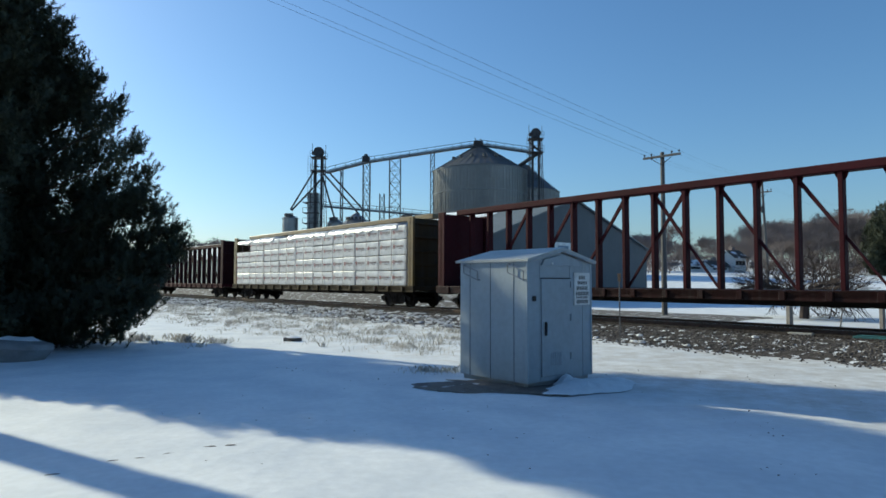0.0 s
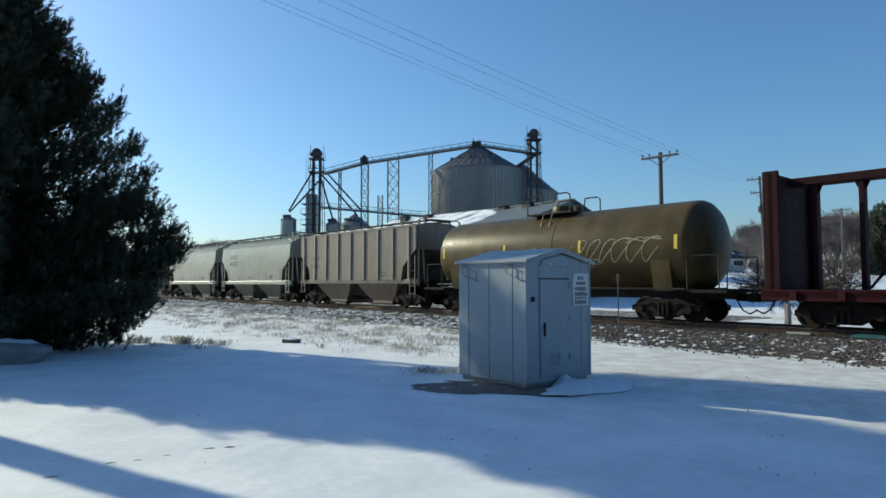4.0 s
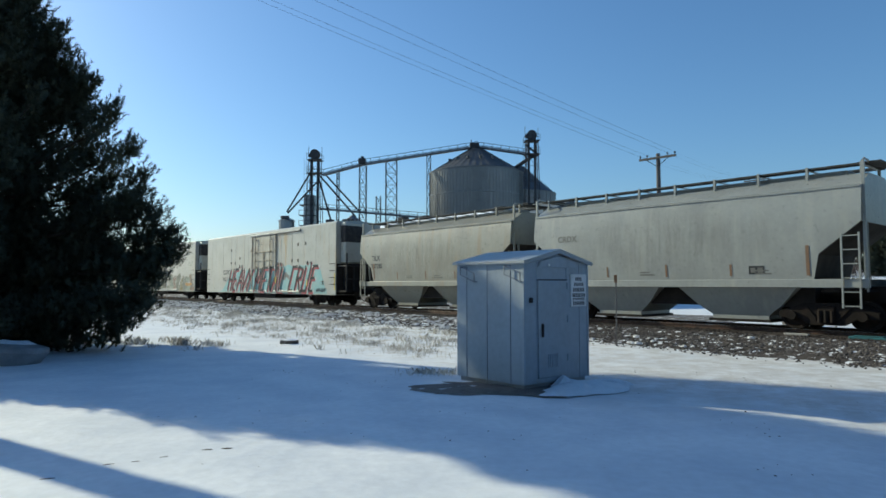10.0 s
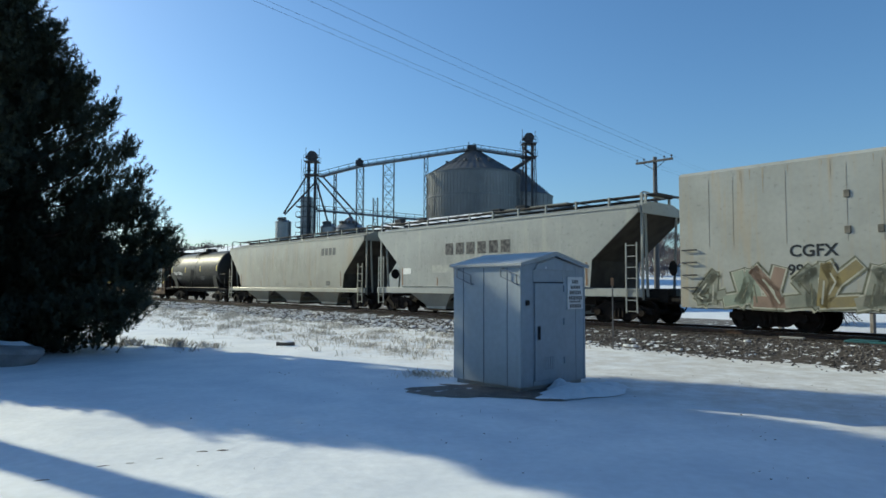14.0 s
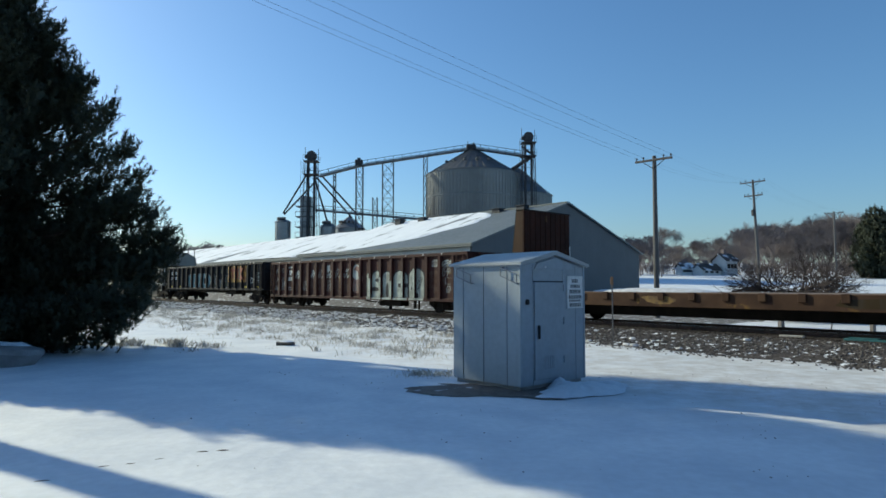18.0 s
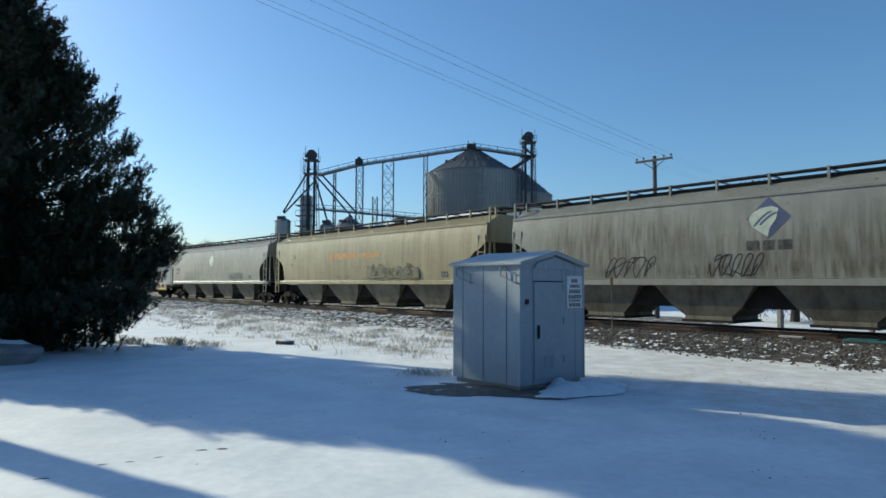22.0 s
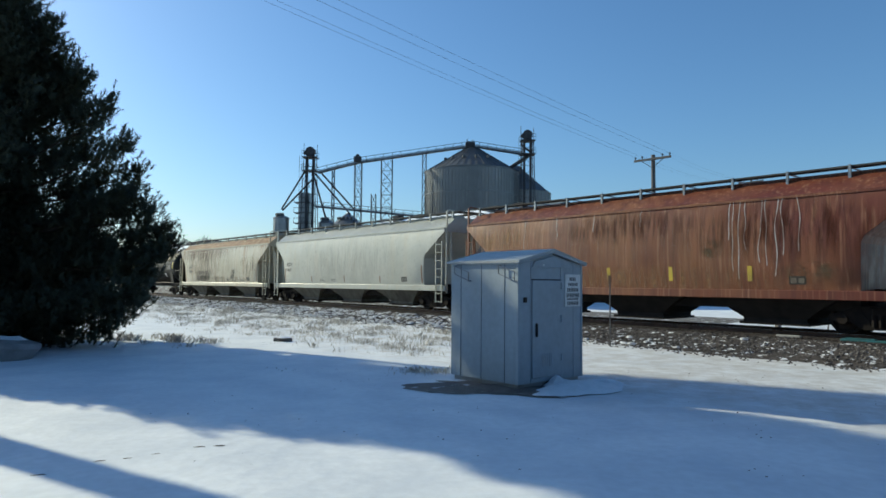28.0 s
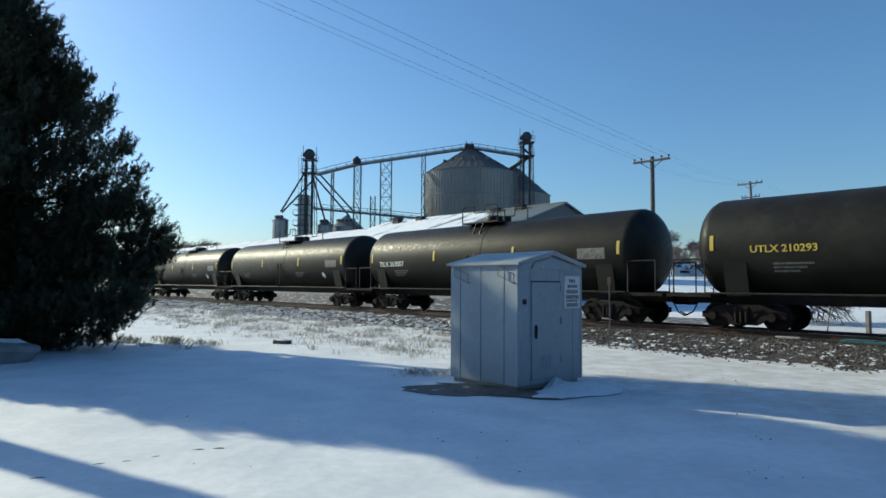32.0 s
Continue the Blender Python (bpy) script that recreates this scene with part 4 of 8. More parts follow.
def centerbeam(left, right, label, mat, deck_mat, load=False, pitch=1.213, post=0.066, brace=0.034, first=2.13, top=4.84, shift=0):
    car, ln = rolling("centerbeam_flatcar", left, right, label, "flatcar")
    half = ln / 2
    part("deck", Geo().box(-half, half, -1.5, 1.5, 0.88, 1.1, 0.02), deck_mat, car)
    part("center_sill", Geo().prism([(-half, 0.82), (half, 0.82), (half - 3, 0.62), (-half + 3, 0.62)], -0.35, 0.35, "y"), shadow_iron, car, "fish-bellied steel beam")
    for y in (-1.5, 1.5):
        part("side_sill", Geo().box(-half, half, min(y, y * 0.94), max(y, y * 0.94), 0.80, 1.12, 0.01), deck_mat, car)
        x = -half + 0.9
        while x < half - 0.5:
            part("stake_pocket", stored("stake_pocket|" + deck_mat.name, lambda: Geo().box(-0.09, 0.09, -0.05, 0.05, 0.82, 1.08, 0.01), deck_mat), None, car, m=pose(x, y * 1.02, 0))
            x += 1.22
    part("top_chord", Geo().box(-half, half, -0.22, 0.22, top - 0.26, top, 0.03), mat, car)
    for s in (-1, 1):
        x = s * (half - 0.3)
        # the loaded car's yellow end walls get brown, their shade put into the colour
        wallm = beam_brown if load else mat
        bulk = part("end_bulkhead", Geo().box(x - 0.06, x + 0.06, -1.45, 1.45, 1.1, 4.55), wallm, car, "full-height steel end wall")
        for y in (-1.45, 1.31):
            part("bulkhead_post", Geo().box(x - 0.22, x + 0.22, y, y + 0.14, 1.1, 4.62, 0.015), mat, bulk)
        for z in (1.5, 2.2, 2.9, 3.6, 4.3):
            part("bulkhead_rib", Geo().box(min(x, x + s * 0.24), max(x, x + s * 0.24), -1.32, 1.32, z - 0.05, z + 0.05), wallm, bulk)
        bogie(car, s * (half - 2.0))
    n = 15
    step = pitch
    for i in range(-1, n + 3):
        x = -half + first + step * i
        if abs(x) > half - 0.6:
            continue
        part("beam_post", stored("beam_post|%s|%.2f|%.2f" % (mat.name, post, top), lambda: Geo().box(-post, post, -0.16, 0.16, 1.1, top - 0.25, 0.015).prism([(-0.09, top - 0.5), (0.09, top - 0.5), (0.2, top - 0.25), (-0.2, top - 0.25)], -0.03, 0.03, "y"), mat), None, car, m=pose(x, 0, 0))
    for i, rises in ((-2, 1), (0, 1), (2, 1), (4, 1), (6, 1), (7, 0), (9, 0), (11, 0), (13, 0), (15, 0)):
        x = -half + first + step * (i + shift)
        a, b = (x, x + 2 * step) if rises else (x + 2 * step, x)
        if b > half - 0.4 or a > half - 0.4 or min(a, b) < -half + 0.4:
            continue
        k = math.copysign(1, b - a)
        part("diagonal_brace", Geo().prism([(a + k * 0.06, 1.15), (a + k * (0.06 + 2 * brace), 1.15), (b - k * 0.02, top - 0.3 - 4 * brace), (b - k * 0.02, top - 0.3), (b - k * 2 * brace, top - 0.3)], -0.05, 0.05, "y"), mat, car)
    couplers(car, half + 0.2)
    if load:
        wrap = thing("lumber_load", at_track((left + right) / 2, TRACK_D, RAIL_Z), "stacked lumber bundles in printed white wrap on the flatcar", "lumber load", GROUP)
        TRAIN.append((wrap, (left + right) / 2, 0.0))
        rnd = random.Random(12)
        rows = [(1.12, 1.90), (1.93, 2.70), (2.73, 3.50), (3.53, 4.22)]
        for z0, z1 in rows:
            x = -half + 0.62
            while x < half - 1.2:
                w = 2.36
                w = min(w, half - 0.62 - x)
                for y0, y1 in ((-1.42, -0.25), (0.25, 1.42)):
                    if z0 > 3.4 and x < -half + 3.4 and y0 < 0 and x < -half + 1.4:
                        continue
                    e = rnd.uniform(-0.02, 0.02)
                    b = part("lumber_bundle", Geo().box(x + 0.012, x + w - 0.012, y0 + e, y1 + e, z0, z1 + rnd.uniform(-0.03, 0.02), 0.03), wrap_white, wrap)
                    if y0 < 0:
                        # slack wrap in front of the boards
                        loose = []
                        for j in range(9):
                            zz = z0 + 0.02 + (z1 - z0 - 0.04) * j / 8
                            loose.append([(x + 0.02 + (w - 0.04) * i / 20, y0 + e - 0.006 + (0.016 + 0.010 * noise.noise((x * 3 + i * 0.42, zz * 3.1, 1)) + 0.016 * noise.noise((x + i * 1.1 + zz * 7, zz * 6 - i * 0.5, 4)))
                                           * (-1 if 0 < i < 20 and 0 < j < 8 else 0.2), zz) for i in range(21)])
                        part("wrap_sheet", Geo().loft(loose, closed=False, caps=False), wrap_white, b, "slack creased plastic wrap", smooth=80)
                        e -= 0.046
                        k = max(1, round(w / 1.15))
                        for q in range(k):
                            cx = x + (q + 0.14) * w / k
                            cz = (z0 + z1) / 2 + 0.03
                            ring = [(cx + 0.11 * math.cos(t), cz + 0.11 * math.sin(t)) for t in (2 * math.pi * u / 14 for u in range(14))]
                            mark = part("printed_mark", ribbon(ring, 0.03, y0 + e - 0.003), wrap_red, b, "printed red ring")
                            part("printed_bar", stored("ring_bar", lambda: Geo().box(-0.045, 0.045, -0.004, 0.0, -0.045, 0.045), wrap_red), None, mark, m=pose(cx, y0 + e - 0.001, cz))
                            n = 7
                            for u in range(n):
                                part("printed_bar", stored("word_bar", lambda: Geo().box(-0.034, 0.034, -0.004, 0.0, -0.05, 0.05), wrap_ink), None, mark,
                                     m=pose(cx + 0.17 + 0.092 * u * w / k / 1.15, y0 + e - 0.001, cz + (0.01 if u else 0.02)))
                            part("printed_bar", stored("small_bar", lambda: Geo().box(-0.14, 0.14, -0.004, 0.0, -0.014, 0.014), wrap_ink), None, mark, m=pose(cx + 0.5, y0 + e - 0.001, cz - 0.11))
                x += w
        for i in range(18):
            x = -half + 0.62 + 1.18 * (i + 1)
            part("tie_strap", Geo().box(x - 0.011, x + 0.011, -1.515, -1.50, 1.1, 4.2), wrap_ink, wrap)
        for x0, w in ((-half + 0.8, 6.0), (-2.5, 5.0), (3.0, 6.8)):
            part("loose_wrap", Geo().loft([[(x0 + w * i / 40, -1.49 + 0.03 * noise.noise((i * 0.7, x0, 1)), 4.06 + 0.10 * noise.noise((i * 0.35, x0, 2))), (x0 + w * i / 40, -1.47 + 0.05 * noise.noise((i * 0.6, x0, 3)), 4.22 + 0.06 * noise.noise((i * 0.5, x0, 6))),
                 (x0 + w * i / 40, -1.30 + 0.10 * noise.noise((i * 0.5, x0, 4)), 4.38 + 0.10 * noise.noise((i * 0.45, x0, 5))),
                 (x0 + w * i / 40, -0.35, 4.46 + 0.06 * noise.noise((i * 0.4, x0, 7))), (x0 + w * i / 40, -0.35, 4.1)] for i in range(41)]), wrap_white, wrap, "crumpled loose wrap", smooth=50)
    return car, half


def reefer(left, right, label):
    car, ln = rolling("refrigerator_car", left, right, label, "boxcar")
    half = ln / 2
    z0, z1 = 0.67, 5.0
    o = [(-1.55, z0), (-1.55, z1 - 0.1), (-1.45, z1), (0, z1 + 0.1), (1.45, z1), (1.55, z1 - 0.1), (1.55, z0)]
    part("body", Geo().prism(o, -half, half, "x"), reefer_white, car)
    seam_grime = surface("seam grime", (0.33, 0.31, 0.26), None, 0.8)
    for x in (-8.92, -8.17, -6.66, -5.12, -4.3, -2.75, -2.07, 3.1, 4.63, 6.16, 7.68, 9.19):
        part("panel_seam", stored("panel_seam", lambda: Geo().box(-0.006, 0.006, -1.556, -1.545, z0 + 1.9, z1 - 0.3), seam_grime), None, car, m=pose(x, 0, 0))
    door_paint = surface("dirty white door paint", (0.36, 0.345, 0.285), (0.29, 0.265, 0.21), 0.6, scale=1.6, streak=(0.20, 0.17, 0.125), streak_amount=0.55, bump=0.12, bump_scale=6)
    rod_paint = surface("rod paint", (0.40, 0.37, 0.30), (0.24, 0.19, 0.13), 0.75, scale=4)
    door = part("plug_door", Geo().box(-1.36, 2.44, -1.60, -1.54, 0.9, 4.66, 0.02), door_paint, car, "white plug door with rod frame")
    for x, w in ((-1.30, 0.05), (2.34, 0.05), (0.54, 0.025), (0.70, 0.025)):
        part("door_stile", Geo().box(x - w, x + w, -1.645, -1.60, 0.9 if w > 0.03 else 2.35, 4.64 if w > 0.03 else 3.6, 0.008), rod_paint, door)
    for x in (-0.60, 1.70):
        part("lock_rod", Geo().rod((x, -1.70, 0.85), (x, -1.70, 4.62), 0.032, n=8), rod_paint, door)
        for z in (1.5, 2.5, 3.54, 4.4):
            part("rod_clamp", Geo().box(x - 0.07, x + 0.07, -1.72, -1.60, z - 0.04, z + 0.04, 0.01), rod_paint, door)
    for z in (2.42, 2.96, 3.54):
        part("door_bar", Geo().box(-1.25, 2.29, -1.65, -1.60, z - 0.03, z + 0.03, 0.008), rod_paint, door)
    part("door_stencil", Geo().box(-0.35, 0.3, -1.603, -1.60, 4.06, 4.11).box(-0.3, 0.25, -1.603, -1.60, 4.18, 4.22).box(-0.38, 0.1, -1.603, -1.60, 3.95, 3.99), stencil_grey, door, "small grey stencil as bars")
    part("door_stencil", Geo().box(-0.2, 0.2, -1.603, -1.60, 2.80, 2.84).box(-0.15, 0.22, -1.603, -1.60, 2.70, 2.73), stencil_grey, door)
    part("door_track", Geo().box(-1.6, 5.75, -1.66, -1.55, 4.70, 4.80, 0.01), reefer_white, car)
    part("track_lip", Geo().box(-1.6, 5.75, -1.655, -1.55, 4.665, 4.70), dark_steel, car, "dark underside of the door track")
    part("door_track", Geo().box(-1.6, 5.75, -1.64, -1.55, 0.78, 0.88, 0.01), reefer_white, car)
    vent_brown = surface("grimy vent paint", (0.15, 0.14, 0.115), (0.09, 0.085, 0.07), 0.7, scale=5)
    for x, z in ((-5.12, 3.86), (-5.12, 2.88), (-4.36, 2.87), (-3.57, 3.22), (5.39, 3.84), (6.36, 3.85), (4.61, 2.83), (5.39, 2.82), (-1.55, 3.7)):
        part("vent_fitting", stored("vent_fitting", lambda: Geo().box(-0.075, 0.075, -1.58, -1.54, -0.10, 0.10, 0.012), vent_brown), None, car, m=pose(x, 0, z))
    # end with the cooling unit
    unit = part("cooling_unit", Geo().box(half, half + 0.55, -1.25, 1.25, 2.55, 4.92, 0.06), reefer_white, car, "white refrigeration unit on the car end")
    part("cooling_grille", Geo().box(half + 0.1, half + 0.56, -1.28, -0.3, 3.75, 4.72, 0.02).box(half + 0.54, half + 0.57, -1.0, -0.1, 3.75, 4.7, 0.01), black_iron, unit, "dark air intake")
    part("cooling_label", Geo().box(half + 0.548, half + 0.562, 0.3, 0.9, 3.9, 4.1), dark_paint, unit)
    part("end_panel", Geo().box(half, half + 0.03, -1.5, 1.5, 0.7, 2.5), shadow_iron, car, "dark lower end wall")
    for y in (-1.0, -0.35, 0.35, 1.0):
        part("end_post", Geo().box(half + 0.03, half + 0.12, y - 0.05, y + 0.05, 0.9, 2.5), black_iron, car)
    part("end_platform", Geo().box(half, half + 1.0, -1.45, 1.45, 0.85, 0.95).box(-half - 0.4, -half, -1.4, 1.4, 0.85, 0.95), shadow_iron, car)
    for y in (-1.4, 1.4):
        part("end_railing", Geo().pipe([(half + 0.95, y, 0.95), (half + 0.95, y, 3.1)], 0.05).pipe([(half, y, 2.35), (half + 0.95, y, 2.35)], 0.045), black_iron, car)
    part("end_railing", Geo().pipe([(half + 0.95, -1.4, 2.35), (half + 0.95, 1.4, 2.35)], 0.045).pipe([(half + 0.95, -1.4, 1.6), (half + 0.95, 1.4, 1.6)], 0.03), black_iron, car)
    part("fuel_tank", Geo().box(-1.6, 1.8, -1.3, 1.3, 0.35, 0.72, 0.06), shadow_iron, car)
    part("center_sill", Geo().box(-half - 0.3, half + 0.6, -0.3, 0.3, 0.6, 0.95), shadow_iron, car, "grimy steel beam")
    for s in (-1, 1):
        bogie(car, s * (half - 2.6))
    for z in (1.3, 1.7, 2.1, 2.5):
        for s in (-1, 1):
            part("grab_iron", Geo().pipe([(s * (half - 0.1), -1.56, z), (s * (half - 0.1), -1.63, z), (s * (half - 0.55), -1.63, z), (s * (half - 0.55), -1.56, z)], 0.022), dark_steel, car)
    couplers(car, half + 0.6)
    return car, half


def gondola(left, right, label, mat, top=2.82, bottom=0.75, ribs=21, first=-9.26, pitch=0.94, deep=0.13, tabs=1.35):
    car, ln = rolling("gondola_car", left, right, label, "gondola")
    half = ln / 2
    for s in (-1, 1):
        y = s * 1.42
        side = part("side_wall", Geo().box(-half, half, min(y, y + s * 0.06), max(y, y + s * 0.06), bottom, top), mat, car)
        part("top_chord", Geo().box(-half - 0.02, half + 0.02, min(y - s * 0.05, y + s * (deep + 0.03)), max(y - s * 0.05, y + s * (deep + 0.03)), top - 0.13, top + 0.03, 0.02), mat, side)
        part("bottom_chord", Geo().box(-half, half, min(y, y + s * 0.13), max(y, y + s * 0.13), bottom - 0.02, bottom + 0.14, 0.02), mat, side)
        for i in range(ribs):
            x = first + pitch * i
            part("side_rib", stored("gon_rib|%s|%.2f" % (mat.name, top), lambda: Geo().prism([(-0.11, 0.05), (-0.08, -deep), (0.08, -deep), (0.11, 0.05)], bottom + 0.14, top - 0.12, "z"), mat), None, side,
                 m=pose(x, y + s * 0.06, 0, 0, 0, 0 if s < 0 else 180))
        part("end_wall", Geo().box(s * half - 0.05, s * half + 0.05, -1.45, 1.45, bottom, top + 0.02).box(s * half + min(0, s * 0.14), s * half + max(0, s * 0.14), -1.4, 1.4, 1.5, 1.65)
             .box(s * half + min(0, s * 0.14), s * half + max(0, s * 0.14), -1.4, 1.4, 2.2, 2.35), mat, car)
        for xx in (-0.55, 0.0, 0.6):
            part("end_post", Geo().box(s * half + min(0.05, s * 0.2), s * half + max(0.05, s * 0.2), xx * 1.6 - 0.06, xx * 1.6 + 0.06, bottom, top), mat, car)
        part("ladder", stored("gon_ladder|" + mat.name, lambda: ladder_geo(bottom - 0.35, top - 0.1, 0.45, 0.36), mat), None, car, m=pose(s * (half - 0.4), -1.52 - deep, 0))
        bogie(car, s * (half - 1.9))
    part("brake_cylinder", Geo().box(1.9, 3.9, -0.9, -0.35, bottom - 0.34, bottom - 0.06, 0.05).rod((2.6, -0.62, bottom - 0.34), (2.6, -0.62, bottom - 0.5), 0.09).pipe([(0.2, -0.6, bottom - 0.1), (1.9, -0.6, bottom - 0.2)], 0.04), shadow_iron, car, "brake gear under the floor")
    for x in (-half + 4.2, half - 4.2):
        part("hanger", Geo().box(x - 0.06, x + 0.06, -1.2, -1.1, bottom - 0.42, bottom).box(x + 0.3, x + 0.34, -1.2, -1.1, bottom - 0.42, bottom), shadow_iron, car)
    part("floor", Geo().box(-half, half, -1.42, 1.42, 0.95, 1.05), shadow_iron, car)
    part("center_sill", Geo().box(-half - 0.4, half + 0.4, -0.3, 0.3, 0.72, 0.95), shadow_iron, car, "grimy steel beam")
    x = -half + 1.2
    while x < half - 1:
        part("edge_patch", stored("edge_patch|%.2f|%.2f" % (deep, top), lambda: Geo().box(-0.03, 0.03, -1.47 - deep, -1.44 - deep, top - 0.07, top + 0.035), surface("pale edge tab", (0.55, 0.5, 0.45), None, 0.7)), None, car, m=pose(x, 0, 0))
        x += tabs
    couplers(car, half + 0.2)
    return car, half


def flat(left, right, label, mat, bulk=None, deck=1.1, bottom=0.75):
    car, ln = rolling("bulkhead_flatcar" if bulk else "flatcar", left, right, label, "flatcar")
    half = ln / 2
    part("deck", Geo().box(-half, half, -1.48, 1.48, deck - 0.16, deck, 0.015), surface("worn deck planks", (0.17, 0.12, 0.085), (0.10, 0.075, 0.06), 0.85, scale=3, stretch=(8, 1, 1)), car, "worn dark deck")
    for y in (-1.5, 1.5):
        part("side_sill", Geo().box(-half, half, min(y * 0.95, y), max(y * 0.95, y), bottom + 0.12, deck - 0.02, 0.01).prism(
            [(-half, bottom + 0.14), (-half, bottom), (-half + 2.6, bottom), (-half + 3.4, bottom + 0.14)], min(y * 0.96, y * 0.99), max(y * 0.96, y * 0.99), "y").prism(
            [(half, bottom + 0.14), (half, bottom), (half - 2.6, bottom), (half - 3.4, bottom + 0.14)], min(y * 0.96, y * 0.99), max(y * 0.96, y * 0.99), "y"), mat, car)
        x = -half + 0.7
        while x < half - 0.4:
            part("stake_pocket", stored("flat_pocket|" + mat.name, lambda: Geo().box(-0.11, 0.11, -0.06, 0.06, deck - 0.25, deck + (0.0 if bulk else 0.05), 0.012), mat), None, car, m=pose(x, y * (1.0 if bulk else 1.02), 0))
            x += 1.08
    part("center_sill", Geo().prism([(-half - 0.3, 0.9), (half + 0.3, 0.9), (half - 3.6, bottom - 0.25), (-half + 3.6, bottom - 0.25)], -0.4, 0.4, "y"), shadow_iron, car, "fish-bellied steel beam")
    if bulk:
        for s, back in ((-1, 0.35), (1, 0.0)):
            e = half - back
            wall = part("end_bulkhead", Geo().prism([(s * (e - 0.81), deck), (s * (e - 0.05), deck), (s * (e - 0.43), 4.40), (s * (e - 0.81), 4.40)], -1.5, 1.5, "y"), bulk, car, "tall brown steel bulkhead, tapered upwards")
            part("bulkhead_cap", Geo().box(s * (e - 0.62) - 0.24, s * (e - 0.62) + 0.24, -1.52, 1.52, 4.39, 4.45, 0.015), shadow_iron, wall)
            part("corner_angle", Geo().box(s * (e - 0.80) - 0.05, s * (e - 0.80) + 0.05, -1.525, -1.49, deck, 4.40, 0.01), bulk_board, wall, "dark rusty corner angle")
            for k in range(6):
                yy = -1.40 + 2.80 * k / 5
                part("bulkhead_rib", Geo().prism([(s * (e - 0.06), deck), (s * (e + 0.06), deck), (s * (e - 0.34), 4.36), (s * (e - 0.44), 4.36)], yy - 0.05, yy + 0.05, "y"), shadow_iron, wall)
            for k in range(9):
                yy = -1.48 + 2.96 * k / 9
                part("bulkhead_board", Geo().box(s * (e - 0.825) - 0.03, s * (e - 0.825) + 0.03, yy + 0.012, yy + 0.317, deck + 0.02, 4.38 + 0.05 * (k * 5 % 3) / 3, 0.012), bulk_board, wall, "rust-red board")
            part("bulkhead_panel", Geo().box(s * (e - 0.42) - 0.2, s * (e - 0.42) + 0.2, -1.512, -1.49, 1.50, 1.70), reflector_yellow, wall, "bright yellow reflective panel")
    for s in (-1, 1):
        bogie(car, s * (half - 2.2))
    couplers(car, half + 0.2)
    return car, half


def cut_snow(x0, x1):
    """An uneven low ridge of snow along a deck."""
    rings = []
    for i in range(25):
        x = x0 + (x1 - x0) * i / 24
        k = (math.sin(math.pi * min(1.0, max(0.0, i / 24))) ** 0.4) * (1 + 0.4 * noise.noise((x * 1.7, 2, 3)))
        rings.append([(x, 0.2 + 1.0 * math.cos(t) * (0.3 + 0.7 * k), 1.09 + 0.16 * k * math.sin(t)) for t in (0, 0.6, 1.2, 1.9, 2.5, math.pi)])
    return Geo().loft(rings, closed=False, caps=False)


# ---- the train, from its head backwards ----
centerbeam(-22.9, -0.5, "empty centerbeam flatcar in dull red oxide paint", red_oxide, brown_oxide)
centerbeam(-47.2, -24.7, "yellow centerbeam flatcar carrying wrapped lumber", beam_yellow, beam_brown, load=True)
centerbeam(-71.9, -49.3, "empty centerbeam flatcar in dark red-brown paint", red_dark, red_oxide, False, 1.22, 0.07, 0.034, 1.05, 4.51, 1)
c, h = tank(-87.0, -73.7, "short dusty olive tank car with a scrawled tag", tank_olive, stripes=4)
scrawl(c, 1.5, 5.2, 2.05, 2.9, lambda z: math.sqrt(1.565 ** 2 - (z - 2.6) ** 2), surface("faded pale tag", (0.30, 0.27, 0.20), (0.16, 0.13, 0.08), 0.6, scale=6), 7, 6)
c, h = hopper(-100.0, -88.3, "ribbed dusty orange-brown covered hopper car", caex_tan, (1.28, 1.5), 4.16, 4.36, 4.52, bulge=0.0, width=1.55, ribs=9,
              rib_mat=ochre_grey, dark_top=True, posts=7)
lettering("CA  EX", 0.34, -4.55, -1.55, 2.68, dark_paint, c)
lettering("32  664", 0.34, -4.55, -1.55, 2.22, dark_paint, c)
for mk, (a, b), mt, lab in (("481529", (-112.8, -101.5), sage, "sage-green covered hopper car with two discharge bays"),
                            ("482950", (-125.65, -114.3), sage, "sage-grey covered hopper car with rust-tinged strips"),
                            ("499762", (-138.35, -127.0), sage_tan, "tan-grey covered hopper car"),
                            ("481895", (-151.05, -139.7), sage, "sage-green covered hopper car, plain and clean"),
                            ("481949", (-163.8, -152.4), ochre_grey, "weathered buff-grey covered hopper car")):
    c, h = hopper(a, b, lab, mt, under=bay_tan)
    lettering("AOKX", 0.44, -h + 1.63, car_side[c.name], 3.1, dark_paint, c, 1.0, 0.06, 0.012)
    lettering(mk, 0.47, -h + 1.6, car_side[c.name], 2.6, dark_paint, c, 1.06, 0.0, 0.016)
    part("stencil_box", ribbon([(-h + 4.0, 2.86), (-h + 4.3, 2.86), (-h + 4.3, 3.16), (-h + 4.0, 3.16)], 0.02, -car_side[c.name](3.0) - 0.008), stencil_grey, c)
c, h = hopper(-176.5, -165.2, "pale grey covered hopper car, recently repainted", pale_grey)
marks(c, h, "CRDX", "", 1.2, 2.9, 0.32, stencil_grey)
c, h = hopper(-189.0, -177.8, "buff covered hopper car with small marks", ochre_grey)
marks(c, h, "TILX", "337285", 1.15, 2.55, 0.36)

